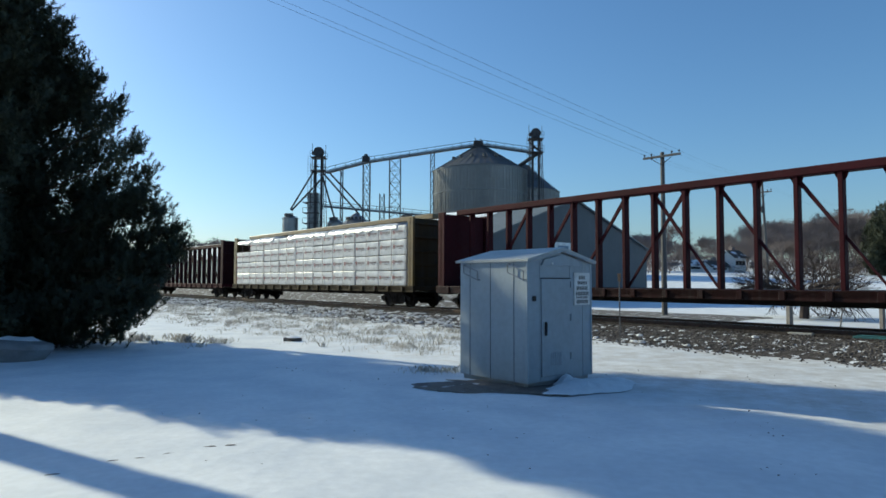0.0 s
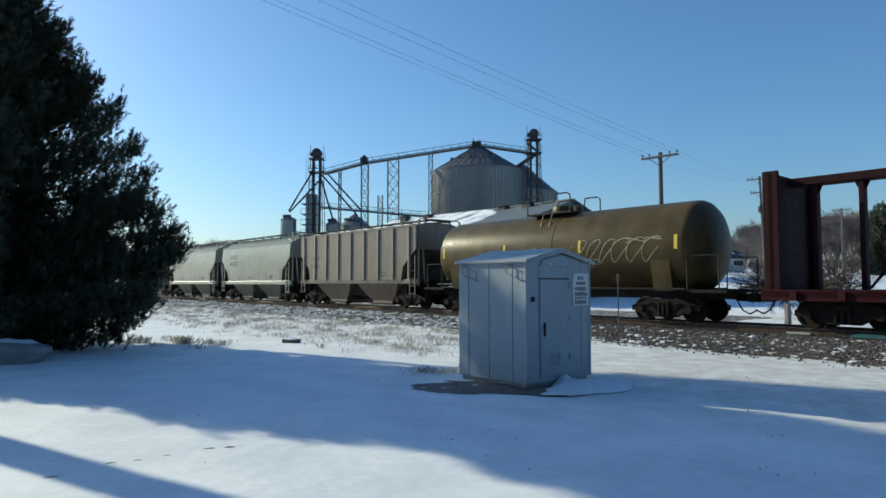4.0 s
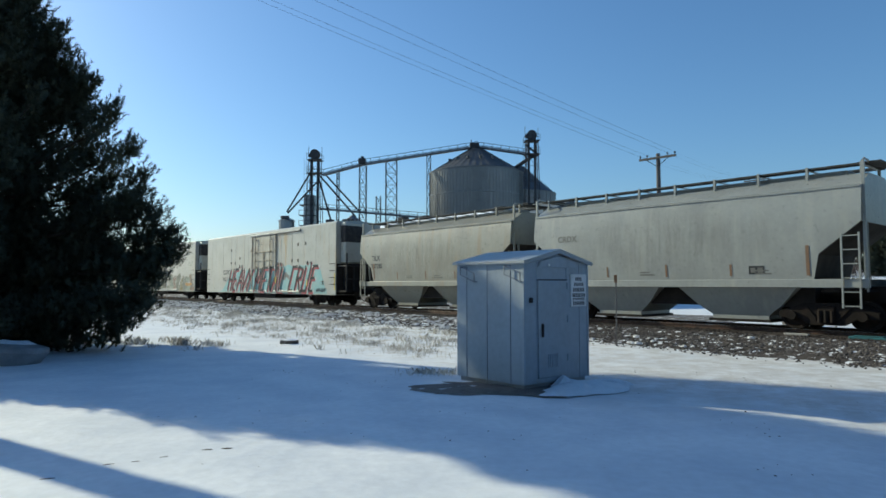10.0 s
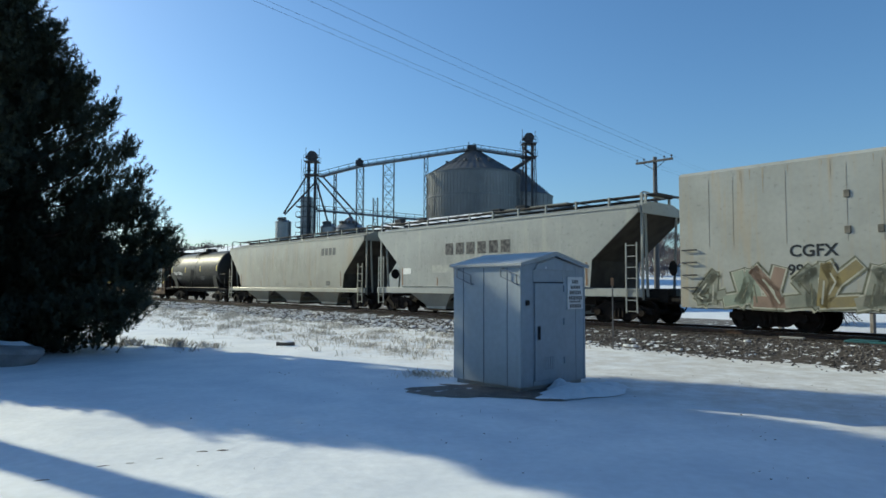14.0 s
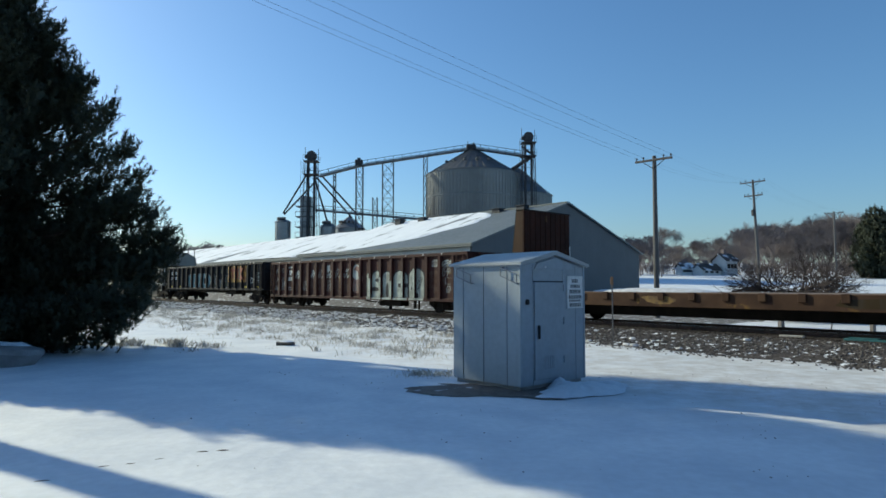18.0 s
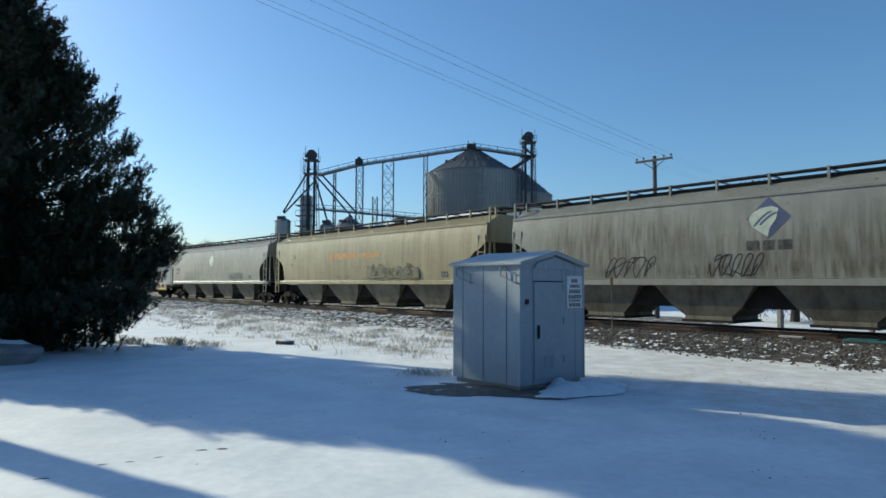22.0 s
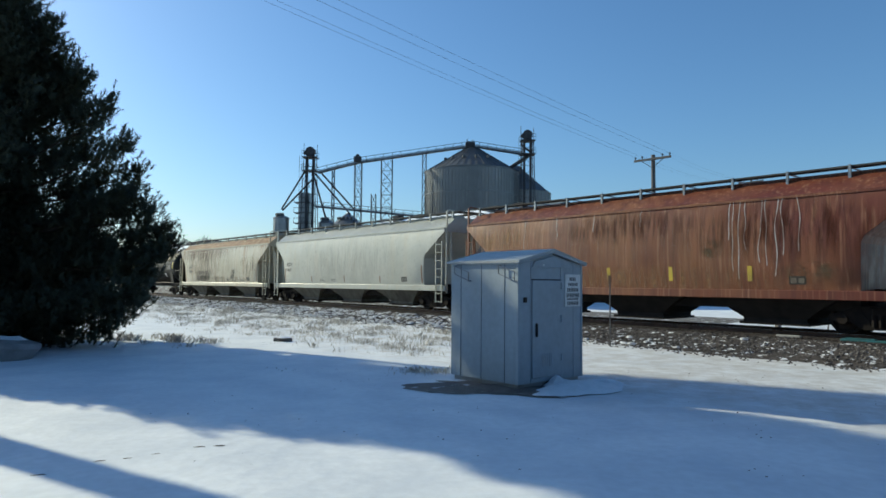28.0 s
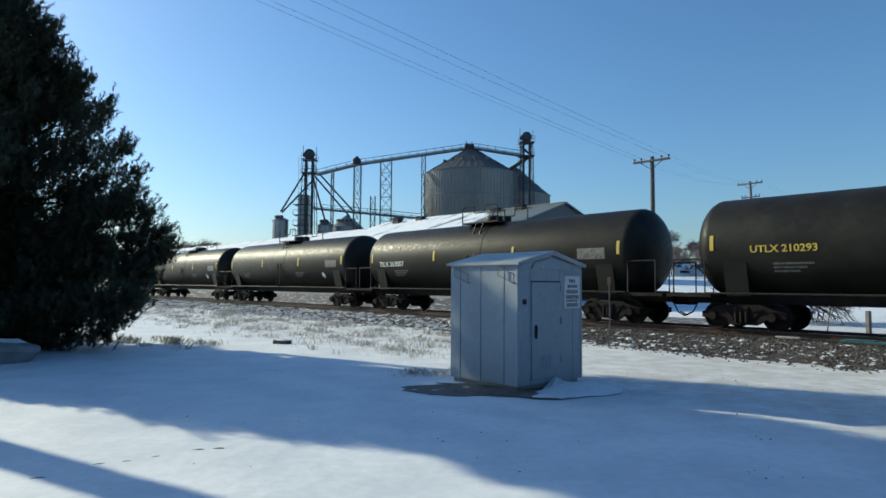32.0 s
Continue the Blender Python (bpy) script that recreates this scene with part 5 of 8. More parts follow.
teal = surface("sprayed turquoise", (0.20, 0.40, 0.41), (0.29, 0.43, 0.42), 0.6, scale=1.4)
spray_red = surface("sprayed maroon", (0.30, 0.035, 0.055), None, 0.5)
spray_black = surface("sprayed black", (0.03, 0.03, 0.035), None, 0.5)
spray_green = surface("sprayed grey green", (0.24, 0.28, 0.22), (0.30, 0.33, 0.25), 0.6)
spray_brown = surface("sprayed brown", (0.27, 0.19, 0.14), None, 0.6)
spray_orange = surface("sprayed orange", (0.45, 0.24, 0.06), None, 0.6)
spray_silver = surface("sprayed silver grey", (0.40, 0.43, 0.41), (0.27, 0.28, 0.27), 0.5)
spray_grey = surface("sprayed dull grey", (0.20, 0.20, 0.19), (0.14, 0.13, 0.125), 0.6)
spray_cyan = surface("sprayed bright blue", (0.075, 0.17, 0.20), (0.10, 0.21, 0.24), 0.6, scale=4)
spray_mud = surface("sprayed muddy olive", (0.085, 0.085, 0.06), (0.05, 0.05, 0.042), 0.7, scale=3)
spray_soot = surface("sooty wear", (0.045, 0.043, 0.042), (0.02, 0.02, 0.021), 0.85, scale=4)
KX = -4.75
spray_ash = surface("sprayed ash grey", (0.20, 0.20, 0.20), (0.09, 0.085, 0.08), 0.6, scale=4)
c, h = reefer(-211.5, -191.6, "dirty white refrigerator car with large maroon and turquoise graffiti")
car_side[c.name] = lambda z: 1.551
rust_run = surface("orange rust run", (0.30, 0.155, 0.055), (0.38, 0.27, 0.15), 0.8, scale=4)
tan_run = surface("tan grime run", (0.38, 0.34, 0.26), None, 0.8)
runs(c, surface("faint rust wash", (0.40, 0.31, 0.19), (0.44, 0.39, 0.29), 0.8, scale=3), 3.3, 4.0, 4.66, 12, 3.4, 31, 0.10)
runs(c, rust_run, 2.5, 4.5, 4.66, 9, 1.3, 3, 0.035)
runs(c, tan_run, -9.6, 9.6, 4.85, 34, 1.8, 4, 0.03)


def bands(strokes, w, y, grow=0.0, move=(0.0, 0.0), lean=0.0, foot=0.0):
    """Brush strokes of one width as one flat mesh; each stroke is a list of points."""
    g = Geo()
    for pts in strokes:
        q = [(px + lean * (pz - foot) + move[0], pz + move[1]) for px, pz in pts]
        for (ax, az), (bx, bz) in zip(q, q[1:]):
            r = math.hypot(bx - ax, bz - az) or 1
            ux, uz = (bx - ax) / r, (bz - az) / r
            k = w / 2 + grow
            a0, b0 = (ax - ux * k * 0.5, az - uz * k * 0.5), (bx + ux * k * 0.5, bz + uz * k * 0.5)
            g.poly([(a0[0] - uz * k, y, a0[1] + ux * k), (a0[0] + uz * k, y, a0[1] - ux * k), (b0[0] + uz * k, y, b0[1] - ux * k), (b0[0] - uz * k, y, b0[1] + ux * k)], [(0, 1, 2, 3)])
    me = bpy.data.meshes.new("strokes")
    me.from_pydata(g.v, [], g.f)
    return me


STROKES = {  # strokes in a unit box
    "H": [[(0, 0), (0, 1)], [(1, 0), (1, 1)], [(0, 0.5), (1, 0.5)]], "E": [[(0, 0), (0, 1)], [(0, 1), (0.95, 1)], [(0, 0.52), (0.7, 0.52)], [(0, 0), (0.85, 0)]],
    "A": [[(0, 0), (0.45, 1)], [(1, 0), (0.62, 1)], [(0.2, 0.42), (0.8, 0.42)], [(0.45, 1), (0.62, 1)]], "V": [[(0, 1), (0.3, 0)], [(1, 1), (0.3, 0)]],
    "Y": [[(0.1, 1), (0.45, 0.5)], [(1, 1), (0.45, 0.5)], [(0.45, 0.5), (0.25, 0)]], "M": [[(0, 0), (0.12, 1)], [(0.12, 1), (0.42, 0.4)], [(0.42, 0.4), (0.95, 1)], [(0.95, 1), (0.95, 0)]],
    "T": [[(0, 1), (1, 1)], [(0.5, 1), (0.5, 0)]], "L": [[(0, 0), (0, 1)], [(0, 0), (0.9, 0)]], "C": [[(1, 1), (0.1, 1)], [(0.1, 1), (0, 0)], [(0, 0), (0.9, 0)]],
    "R": [[(0, 0), (0, 1)], [(0, 1), (0.9, 0.9)], [(0.9, 0.9), (0.8, 0.55)], [(0.8, 0.55), (0, 0.5)], [(0.3, 0.5), (1, 0)]], "U": [[(0, 1), (0, 0)], [(0, 0), (0.85, 0)], [(0.85, 0), (0.95, 1)]],
}


def spray_cloud(car, x0, x1, top, y, mat, seed):
    """A sprayed ground with an uneven upper edge."""
    n = int((x1 - x0) / 0.12)
    xs = [x0 + (x1 - x0) * i / n for i in range(n + 1)]
    zs = [min(3.0, top(x) + 0.16 * noise.noise((x * 1.1, seed, 0)) + 0.07 * noise.noise((x * 4.3, seed, 3))) for x in xs]
    g = Geo()
    g.v = [(x, y, 0.72) for x in xs] + [(x, y, max(0.74, z)) for x, z in zip(xs, zs)]
    g.f = [(i, i + 1, i + n + 2, i + n + 1) for i in range(n)]
    me = bpy.data.meshes.new("sprayed_cloud")
    me.from_pydata(g.v, [], g.f)
    return part("sprayed_cloud", me, mat, car, "sprayed turquoise ground behind the letters")


def teal_top(x):
    return 0.75 + 1.55 * smooth(-7.3, -4.4, x) - 1.6 * smooth(7.9, 9.0, x) + 0.2 * smooth(2.0, 4.0, x)


spray_cloud(c, -7.4, -1.36, teal_top, -1.556, teal, 1)
spray_cloud(c, -1.36, 2.44, teal_top, -1.606, teal, 2)
spray_cloud(c, 2.44, 9.0, teal_top, -1.556, teal, 3)
for x, z, r in ((3.55, 1.75, 0.34), (3.95, 1.85, 0.30), (3.75, 1.95, 0.28), (4.2, 1.7, 0.2), (-4.0, 1.3, 0.4), (-2.4, 1.25, 0.45)):
    decal("sprayed_cloud", cut_shape(x - r, x + r, z - r * 0.45, z + r * 0.45, int(x * 9) + 200, rough=0.35), -1.556, spray_grey, c, "grey sprayed cloud", 0.003)
FOOT, TALL = 0.86, 1.52
for k, (letter, x, w, y) in enumerate((("H", -5.72, 0.55, -1.556), ("E", -4.84, 0.55, -1.556), ("A", -4.08, 0.72, -1.556), ("V", -3.30, 0.85, -1.556), ("Y", -2.40, 0.80, -1.60),
                                       ("M", -0.92, 0.88, -1.650), ("E", 0.16, 0.60, -1.650), ("T", 0.92, 0.70, -1.650), ("A", 1.80, 0.80, -1.650), ("L", 2.72, 0.68, -1.61),
                                       ("C", 4.10, 0.62, -1.556), ("R", 4.97, 0.62, -1.556), ("U", 5.84, 0.68, -1.556), ("E", 6.80, 0.55, -1.556))):
    st = [[(x + w * a, FOOT + TALL * b) for a, b in pts] for pts in STROKES[letter]]
    d = 0.0002 * k
    tag = part("sprayed_letter", bands(st, 0.17, y - 0.012 - d, 0.0, (0.0, 0.03), 0.42, FOOT), spray_black, c, "bold slanted spray-painted letter")
    part("letter_side", bands(st, 0.17, y - 0.009 - d, 0.0, (0.07, -0.09), 0.42, FOOT), spray_red, tag, "maroon lower edge")
    part("letter_shine", bands(st, 0.17, y - 0.006 - d, 0.0, (0.15, -0.02), 0.42, FOOT), sight_white, tag, "white edge")
for x, z, y in ((-3.55, 2.60, -1.556), (-3.12, 2.60, -1.556), (2.74, 2.66, -1.61), (3.16, 2.64, -1.61), (6.64, 2.62, -1.556), (7.10, 2.60, -1.556)):
    decal("sprayed_dot", [(x + 0.05 + 0.12 * math.cos(q * 0.785), z - 0.05 + 0.12 * math.sin(q * 0.785)) for q in range(8)], y, spray_red, c, "", 0.008)
    decal("sprayed_dot", [(x + 0.12 * math.cos(q * 0.785), z + 0.12 * math.sin(q * 0.785)) for q in range(8)], y, spray_black, c, "", 0.013)
for x, z in ((-1.95, 1.55), (2.45, 1.5), (6.5, 1.3)):
    decal("sprayed_drop", [(x, z), (x + 0.1, z + 0.35), (x + 0.2, z + 0.2), (x + 0.12, z - 0.15)], -1.67 if 2 < x < 3 else -1.57, yellow_paint, c, "yellow sprayed spark", 0.01)
scrawl(c, 7.75, 8.9, 0.85, 1.05, -1.558, spray_black, 611, 6, 0.03)
decal("reflector_stripe", rect(9.78, 9.9, 0.95, 1.95), -1.551, yellow_paint, c, "worn yellow corner stripe")
decal("data_plate", rect(8.2, 8.62, 1.25, 1.5), -1.552, surface("brown data panel", (0.10, 0.08, 0.06), (0.2, 0.17, 0.13), 0.7, scale=6), c, "brown data panel")
marks(c, h, "CGFX", "992115", 3.32, 2.05, 0.47, y=-1.552)


def wildstyle(car, x0, x1, z0, z1, y, fills, dark, pale, count, seed):
    """Interlocking angular sprayed letters: filled strokes with dark and pale outlines."""
    rnd = random.Random(seed)
    step = (x1 - x0) / count
    for i in range(count):
        a, b = x0 + step * i, x0 + step * (i + 1.15)
        hi = z1 * rnd.uniform(0.86, 1.0)
        low = [(rnd.uniform(a, b), z0 + 0.12) for _ in range(2)]
        high = [(rnd.uniform(a, b), hi - 0.1) for _ in range(2)]
        mid = (rnd.uniform(a, b), rnd.uniform(z0 + 0.3, hi - 0.3))
        st = [[low[0], high[0]], [high[0], mid, low[1]], [mid, high[1]], [(a + 0.1, z0 + 0.15), (b - 0.1, z0 + rnd.uniform(0.12, 0.4))]]
        w, k = step * rnd.uniform(0.26, 0.38), 0.0004 * (i % 6)
        tag = part("sprayed_letter", bands(st, w, y - 0.009 - k), fills[i % len(fills)], car, "angular spray-painted letter")
        part("sprayed_outline", bands(st, w, y - 0.0065 - k, 0.045), pale if i % 3 else dark, tag)
        part("sprayed_outline", bands(st, w, y - 0.0035 - k, 0.10), dark if i % 3 else pale, tag)
        mark = [[(px * 0.55 + mid[0] * 0.45, pz * 0.55 + mid[1] * 0.45) for px, pz in st[1]], [(px * 0.5 + low[0][0] * 0.5, pz * 0.6 + low[0][1] * 0.4) for px, pz in st[0]]]
        part("sprayed_line", bands(mark, 0.045, y - 0.0115 - k), dark if i % 2 else pale, tag)


c, h = reefer(-234.2, -214.4, "dirty white refrigerator car with grey-green graffiti along its base")
car_side[c.name] = lambda z: 1.551
runs(c, tan_run, -9.6, 9.6, 4.85, 34, 1.8, 9, 0.03)
spray_olive = surface("sprayed dark olive", (0.10, 0.105, 0.07), (0.16, 0.16, 0.11), 0.6, scale=4)
spray_gold = surface("sprayed dull gold", (0.26, 0.21, 0.08), (0.20, 0.17, 0.09), 0.65, scale=3)
spray_cream = surface("sprayed worn cream", (0.46, 0.45, 0.36), (0.34, 0.34, 0.28), 0.6, scale=3)
spray_moss = surface("sprayed moss grey", (0.19, 0.205, 0.165), (0.26, 0.26, 0.21), 0.65, scale=3)
for x0, x1, z1, count, sd in ((-h + 0.5, -1.5, 2.05, 9, 3), (2.6, h - 0.2, 2.2, 8, 5)):
    wildstyle(c, x0, x1, 0.75, z1, -1.552, (spray_moss, spray_green, spray_brown, spray_moss, spray_gold), spray_olive, spray_cream, count, sd)
wildstyle(c, -1.2, 2.3, 0.95, 2.0, -1.606, (spray_moss, spray_olive, spray_green), spray_olive, spray_cream, 4, 7)
decal("sprayed_shape", cut_shape(h - 2.2, h - 0.7, 1.15, 1.45, 4), -1.55, spray_orange, c, "", 0.030)
decal("data_plate", rect(-3.2, -2.5, 1.25, 1.62), -1.552, spray_olive, c, "dark framed panel", 0.030)
part("panel_frame", ribbon([(-3.24, 1.22), (-2.47, 1.22), (-2.47, 1.66), (-3.24, 1.66)], 0.04, -1.586), spray_cream, c)
scrawl(c, h - 1.6, h - 0.5, 2.9, 3.25, -1.55, spray_green, 3, 3)
marks(c, h, "CGFX", "992120", 3.3, 2.2, 0.47, y=-1.552)

c, h = hopper(-251.0, -235.7, "pale grey flat-sided covered hopper car with worn lettering", pale_grey, (0.97, 1.26), 4.1, 4.34, 4.62,
              cut=((0, 3.9), (1.9, 2.3), (2.0, 1.3)), bays=3, bulge=0.02, dark_top=True, posts=11)
for k in range(6):
    decal("name_bar", rect(-2.3 + 0.70 * k, -1.78 + 0.70 * k, 2.75, 3.28), car_side[c.name], surface("worn dark lettering", (0.05, 0.05, 0.055), (0.16, 0.16, 0.155), 0.8, scale=7), c, "worn dark company lettering as bars")
for x0, x1, z0, z1 in ((-h + 4.4, -h + 5.9, 1.95, 2.3), (-h + 6.1, -h + 9.0, 2.0, 2.25)):
    decal("worn_lettering", rect(x0, x1, z0, z1), car_side[c.name], surface("faint grey paint", (0.30, 0.31, 0.29), (0.38, 0.38, 0.35), 0.7, scale=6), c)
decal("placard", rect(-h + 2.1, -h + 2.8, 1.9, 2.2), car_side[c.name], white_paint, c)
c, h = hopper(-270.3, -252.4, "buff covered hopper car with diagonal end sheets", ochre_grey, (0.95, 1.18), 4.05, 4.34, 4.62,
              cut=((0, 3.8), (1.9, 2.0), (2.1, 1.2)), bays=3, bulge=0.06, dark_top=True, posts=12)
for k in range(4):
    decal("name_bar", rect(h - 4.4 + 0.42 * k, h - 4.08 + 0.42 * k, 3.1, 3.52), car_side[c.name], dark_paint, c, "dark company lettering as bars")
c, h = tank(-284.1, -272.0, "black tank car with yellow stripes and dome rails", tank_black, "TILX 170906", 4)

c, h = flat(-306.1, -285.3, "empty bulkhead flatcar with tall rust-brown ends", surface("faded yellow brown sill", (0.085, 0.050, 0.030), (0.045, 0.026, 0.018), 0.8, scale=1.2, spots=(0.16, 0.095, 0.03), spot_at=0.68, spot_scale=2.0), bulk_rust, 1.1, 0.5)
for k, x in enumerate((-8.2, -3.9, 1.9, 5.7, 8.0)):
    decal("yellow_patch", cut_shape(x, x + 0.7 + 0.5 * (k % 3), 0.72, 0.98, 820 + k, rough=0.3), -1.5, (beam_yellow, surface("worn bright yellow", (0.20, 0.12, 0.025), (0.08, 0.045, 0.02), 0.7, scale=5), beam_brown)[k % 3], c, "patch of old yellow paint", 0.004)
part("deck_snow", cut_snow(-6.9, -2.2), snow_lump, c, "strip of old snow left on the deck", smooth=50)
c, h = gondola(-327.3, -308.2, "rusty brown gondola car with big pale graffiti letters", gon_rust, 2.82, 0.58)
spray_worn = surface("worn grey overspray", (0.075, 0.048, 0.040), (0.045, 0.020, 0.016), 0.85, scale=3.5)
step = 0.94
for k in range(20):
    x = -9.26 + step * k
    decal("worn_patch", cut_shape(x + 0.1, x + step - 0.1, 0.95, 1.7 + 0.35 * (k % 3) / 2, 300 + k, rough=0.35), -1.48, spray_worn, c, "worn grey overspray", 0.003)
    if k in (3, 5, 6, 7, 8, 9, 18, 19):
        scrawl(c, x + 0.16, x + step - 0.16, 1.75, 2.25, -1.484, spray_silver if k % 2 else spray_grey, 90 + k, 2, 0.04)
    if k % 3 == 1:
        scrawl(c, x + 0.15, x + step - 0.15, 1.0, 1.6, -1.486, spray_grey, 190 + k, 3, 0.03)
    if k in (8, 11):
        decal("worn_patch", cut_shape(x + step - 0.35, x + step - 0.12, 1.2, 2.0, 40 + k), -1.48, surface("ochre rust patch", (0.22, 0.13, 0.035), (0.12, 0.06, 0.03), 0.8, scale=4), c, "ochre rust patch", 0.006)


def arch(x0, x1, z0, z1, grow=0.0, lean=0.0):
    """A block letter's outline: straight foot, round head."""
    r = (x1 - x0) / 2
    pts = [(x0 - grow, z0), (x0 - grow, z1 - r * 0.7)]
    for q in range(1, 8):
        t = math.pi * q / 8
        pts.append((x0 + r - (r + grow) * math.cos(t) + lean, z1 - r * 0.7 + (r * 0.7 + grow) * math.sin(t)))
    return pts + [(x1 + grow, z1 - r * 0.7), (x1 + grow, z0)]


LETTERS = ((1.63, 2.05, 0.70, 1.98), (2.1, 3.01, 0.70, 2.06), (3.06, 3.9, 0.70, 2.02), (3.98, 5.21, 0.70, 2.05), (5.28, 6.48, 0.70, 2.14))
spray_ice = surface("sprayed pale grey green", (0.34, 0.39, 0.36), (0.17, 0.19, 0.17), 0.6, scale=2.2, streak=(0.12, 0.12, 0.11), streak_amount=0.5)
for k, (x0, x1, z0, z1) in enumerate(LETTERS):
    decal("sprayed_outline", arch(x0, x1, z0 - 0.02, z1, 0.07), -1.48, spray_black, c, "black sprayed outline", 0.009 + 0.001 * k)
    decal("sprayed_foot", rect(x0 + 0.03, x1 - 0.03, 0.60, 0.71), -1.55, spray_ice, c, "pale paint on the lower chord", 0.004)
    decal("sprayed_letter", arch(x0 + 0.03, x1 - 0.03, z0, z1), -1.48, spray_ice, c, "pale sprayed block letter", 0.015 + 0.001 * k)
for x0, x1, z0, z1 in ((2.42, 3.01, 1.50, 1.70), (2.08, 2.72, 1.02, 1.24), (3.36, 3.60, 0.62, 1.45), (4.40, 5.22, 1.20, 1.44), (5.74, 6.02, 0.62, 0.98)):
    decal("sprayed_slot", cut_shape(x0, x1, z0, z1, int(x0 * 7) + 400, rough=0.1), -1.48, spray_black, c, "", 0.022)
scrawl(c, 5.28 + 0.2, 6.48 - 0.2, 1.1, 1.75, -1.50, spray_black, 33, 3, 0.03)
for k in range(20):
    x = -9.26 + step * k
    for x0, x1, z0, z1 in LETTERS:
        if x0 - 0.02 < x < x1 + 0.02:
            decal("sprayed_rib", rect(x - 0.07, x + 0.07, 0.73, z1 - 0.45 * abs(2 * (x - x0) / (x1 - x0) - 1) ** 3), -1.61, spray_ice, c, "pale paint carried over the rib", 0.004)
decal("sprayed_shape", cut_shape(0.2, 1.2, 0.95, 2.4, 77), -1.48, surface("sprayed dusty pink", (0.22, 0.12, 0.10), (0.12, 0.06, 0.05), 0.7, scale=4), c, "dusty pink sprayed letter", 0.008)
scrawl(c, 7.78, 8.78, 2.2, 2.5, -1.482, spray_silver, 71, 5, 0.035)
scrawl(c, 8.08, 8.78, 1.0, 1.3, -1.482, spray_silver, 72, 4, 0.03)
scrawl(c, 7.05, 7.49, 2.2, 2.55, -1.482, spray_silver, 73, 3, 0.03)
for z0, z1, w in ((2.02, 2.1, 0.42), (1.86, 1.94, 0.36)):
    decal("stencil_line", rect(8.08, 8.08 + w, z0, z1), -1.48, beam_yellow, c, "dull yellow tag as bars")
part("placard_frame", ribbon([(7.98, 1.38), (8.63, 1.38), (8.63, 1.68), (7.98, 1.68)], 0.03, -1.487), spray_silver, c, "small white stencil frame")
lettering("SP", 0.42, -h + 2.4, -1.482, 1.98, white_paint, c)
for x0, x1, z0, z1, sd, n in ((-9.0, -7.85, 2.1, 2.45, 171, 6), (-8.95, -7.95, 1.58, 1.85, 172, 5), (-9.2, -8.3, 1.0, 1.3, 173, 4), (-6.5, -5.7, 1.75, 2.1, 174, 3)):
    scrawl(c, x0, x1, z0, z1, -1.482, spray_grey, sd, n, 0.03)
for z0, z1, w in ((1.62, 1.86, 0.72), (2.42, 2.52, 0.6), (1.15, 1.22, 0.5), (1.02, 1.08, 0.55)):
    decal("stencil_line", rect(-h + 2.2, -h + 2.2 + w, z0, z1), -1.48, spray_silver if z0 > 1.5 else spray_grey, c, "worn white stencil as bars")
ring = [(0.62 + 0.40 * math.cos(q * 0.393), 2.05 + 0.42 * math.sin(q * 0.393)) for q in range(16)]
part("emblem_ring", ribbon(ring, 0.09, -1.491), spray_silver, c, "round white emblem, half painted over")
decal("emblem", cut_shape(0.15, 0.8, 1.7, 2.15, 17), -1.48, spray_silver, c, "splash of pale paint over the emblem", 0.012)
decal("sprayed_shape", rect(-2.5, -2.2, 2.15, 2.5), -1.48, spray_silver, c, "pale sprayed letter", 0.008)
c, h = gondola(-348.5, -328.5, "black gondola car with yellow panel and light blue graffiti", gon_black, 2.92, 0.98, 18, -9.12, 1.115, 0.17, 0.56)
panel_yellow = surface("worn orange yellow panel", (0.34, 0.19, 0.03), (0.15, 0.07, 0.03), 0.7, scale=3)
logo_red = surface("worn dark red logo", (0.22, 0.035, 0.022), (0.24, 0.09, 0.03), 0.7, scale=6)
RIBS = [-9.12 + 1.115 * k for k in range(18)]


def over_ribs(name, x0, x1, z0, z1, mat, label, off):
    """A painted rectangle on the sheets, carried over the faces of the ribs that it crosses."""
    d = decal(name, rect(x0, x1, z0, z1), -1.48, mat, c, label, off)
    for x in RIBS:
        a, b = max(x0, x - 0.08), min(x1, x + 0.08)
        if b > a:
            decal(name, rect(a, b, z0, z1), -1.65, mat, c, "", off)
    return d


over_ribs("sprayed_panel", 4.25, 7.1, 1.55, 2.74, panel_yellow, "worn orange and yellow panel", 0.004)
for x0, x1, z0, z1 in ((4.40, 5.05, 2.34, 2.58), (4.62, 4.84, 1.80, 2.34), (5.25, 5.90, 2.34, 2.58), (5.46, 5.68, 1.80, 2.34)):
    over_ribs("logo_bar", x0, x1, z0, z1, logo_red, "", 0.008)
for y in (-1.48, -1.65):
    decal("logo_chevron", [(6.0, 1.75), (6.16, 1.75), (6.42, 2.16), (6.16, 2.58), (6.0, 2.58), (6.26, 2.16)], y, spray_black, c, "", 0.011)
    decal("logo_chevron", [(6.3, 1.75), (6.85, 1.75), (6.52, 2.16), (6.85, 2.58), (6.3, 2.58), (6.5, 2.16)], y, logo_red, c, "", 0.008)
part("placard_frame", ribbon([(7.84, 1.5), (8.22, 1.5), (8.22, 1.86), (7.84, 1.86)], 0.05, -1.487), white_paint, c, "small white stencil frame")
for k in range(6):
    decal("stencil_line", rect(8.76, 9.1 + 0.08 * (k % 2), 1.5 + 0.13 * k, 1.56 + 0.13 * k), -1.48, spray_silver, c, "", 0.006)
STROKES["K"] = [[(0, 0), (0, 1)], [(0, 0.45), (0.9, 1)], [(0.25, 0.55), (0.95, 0)]]
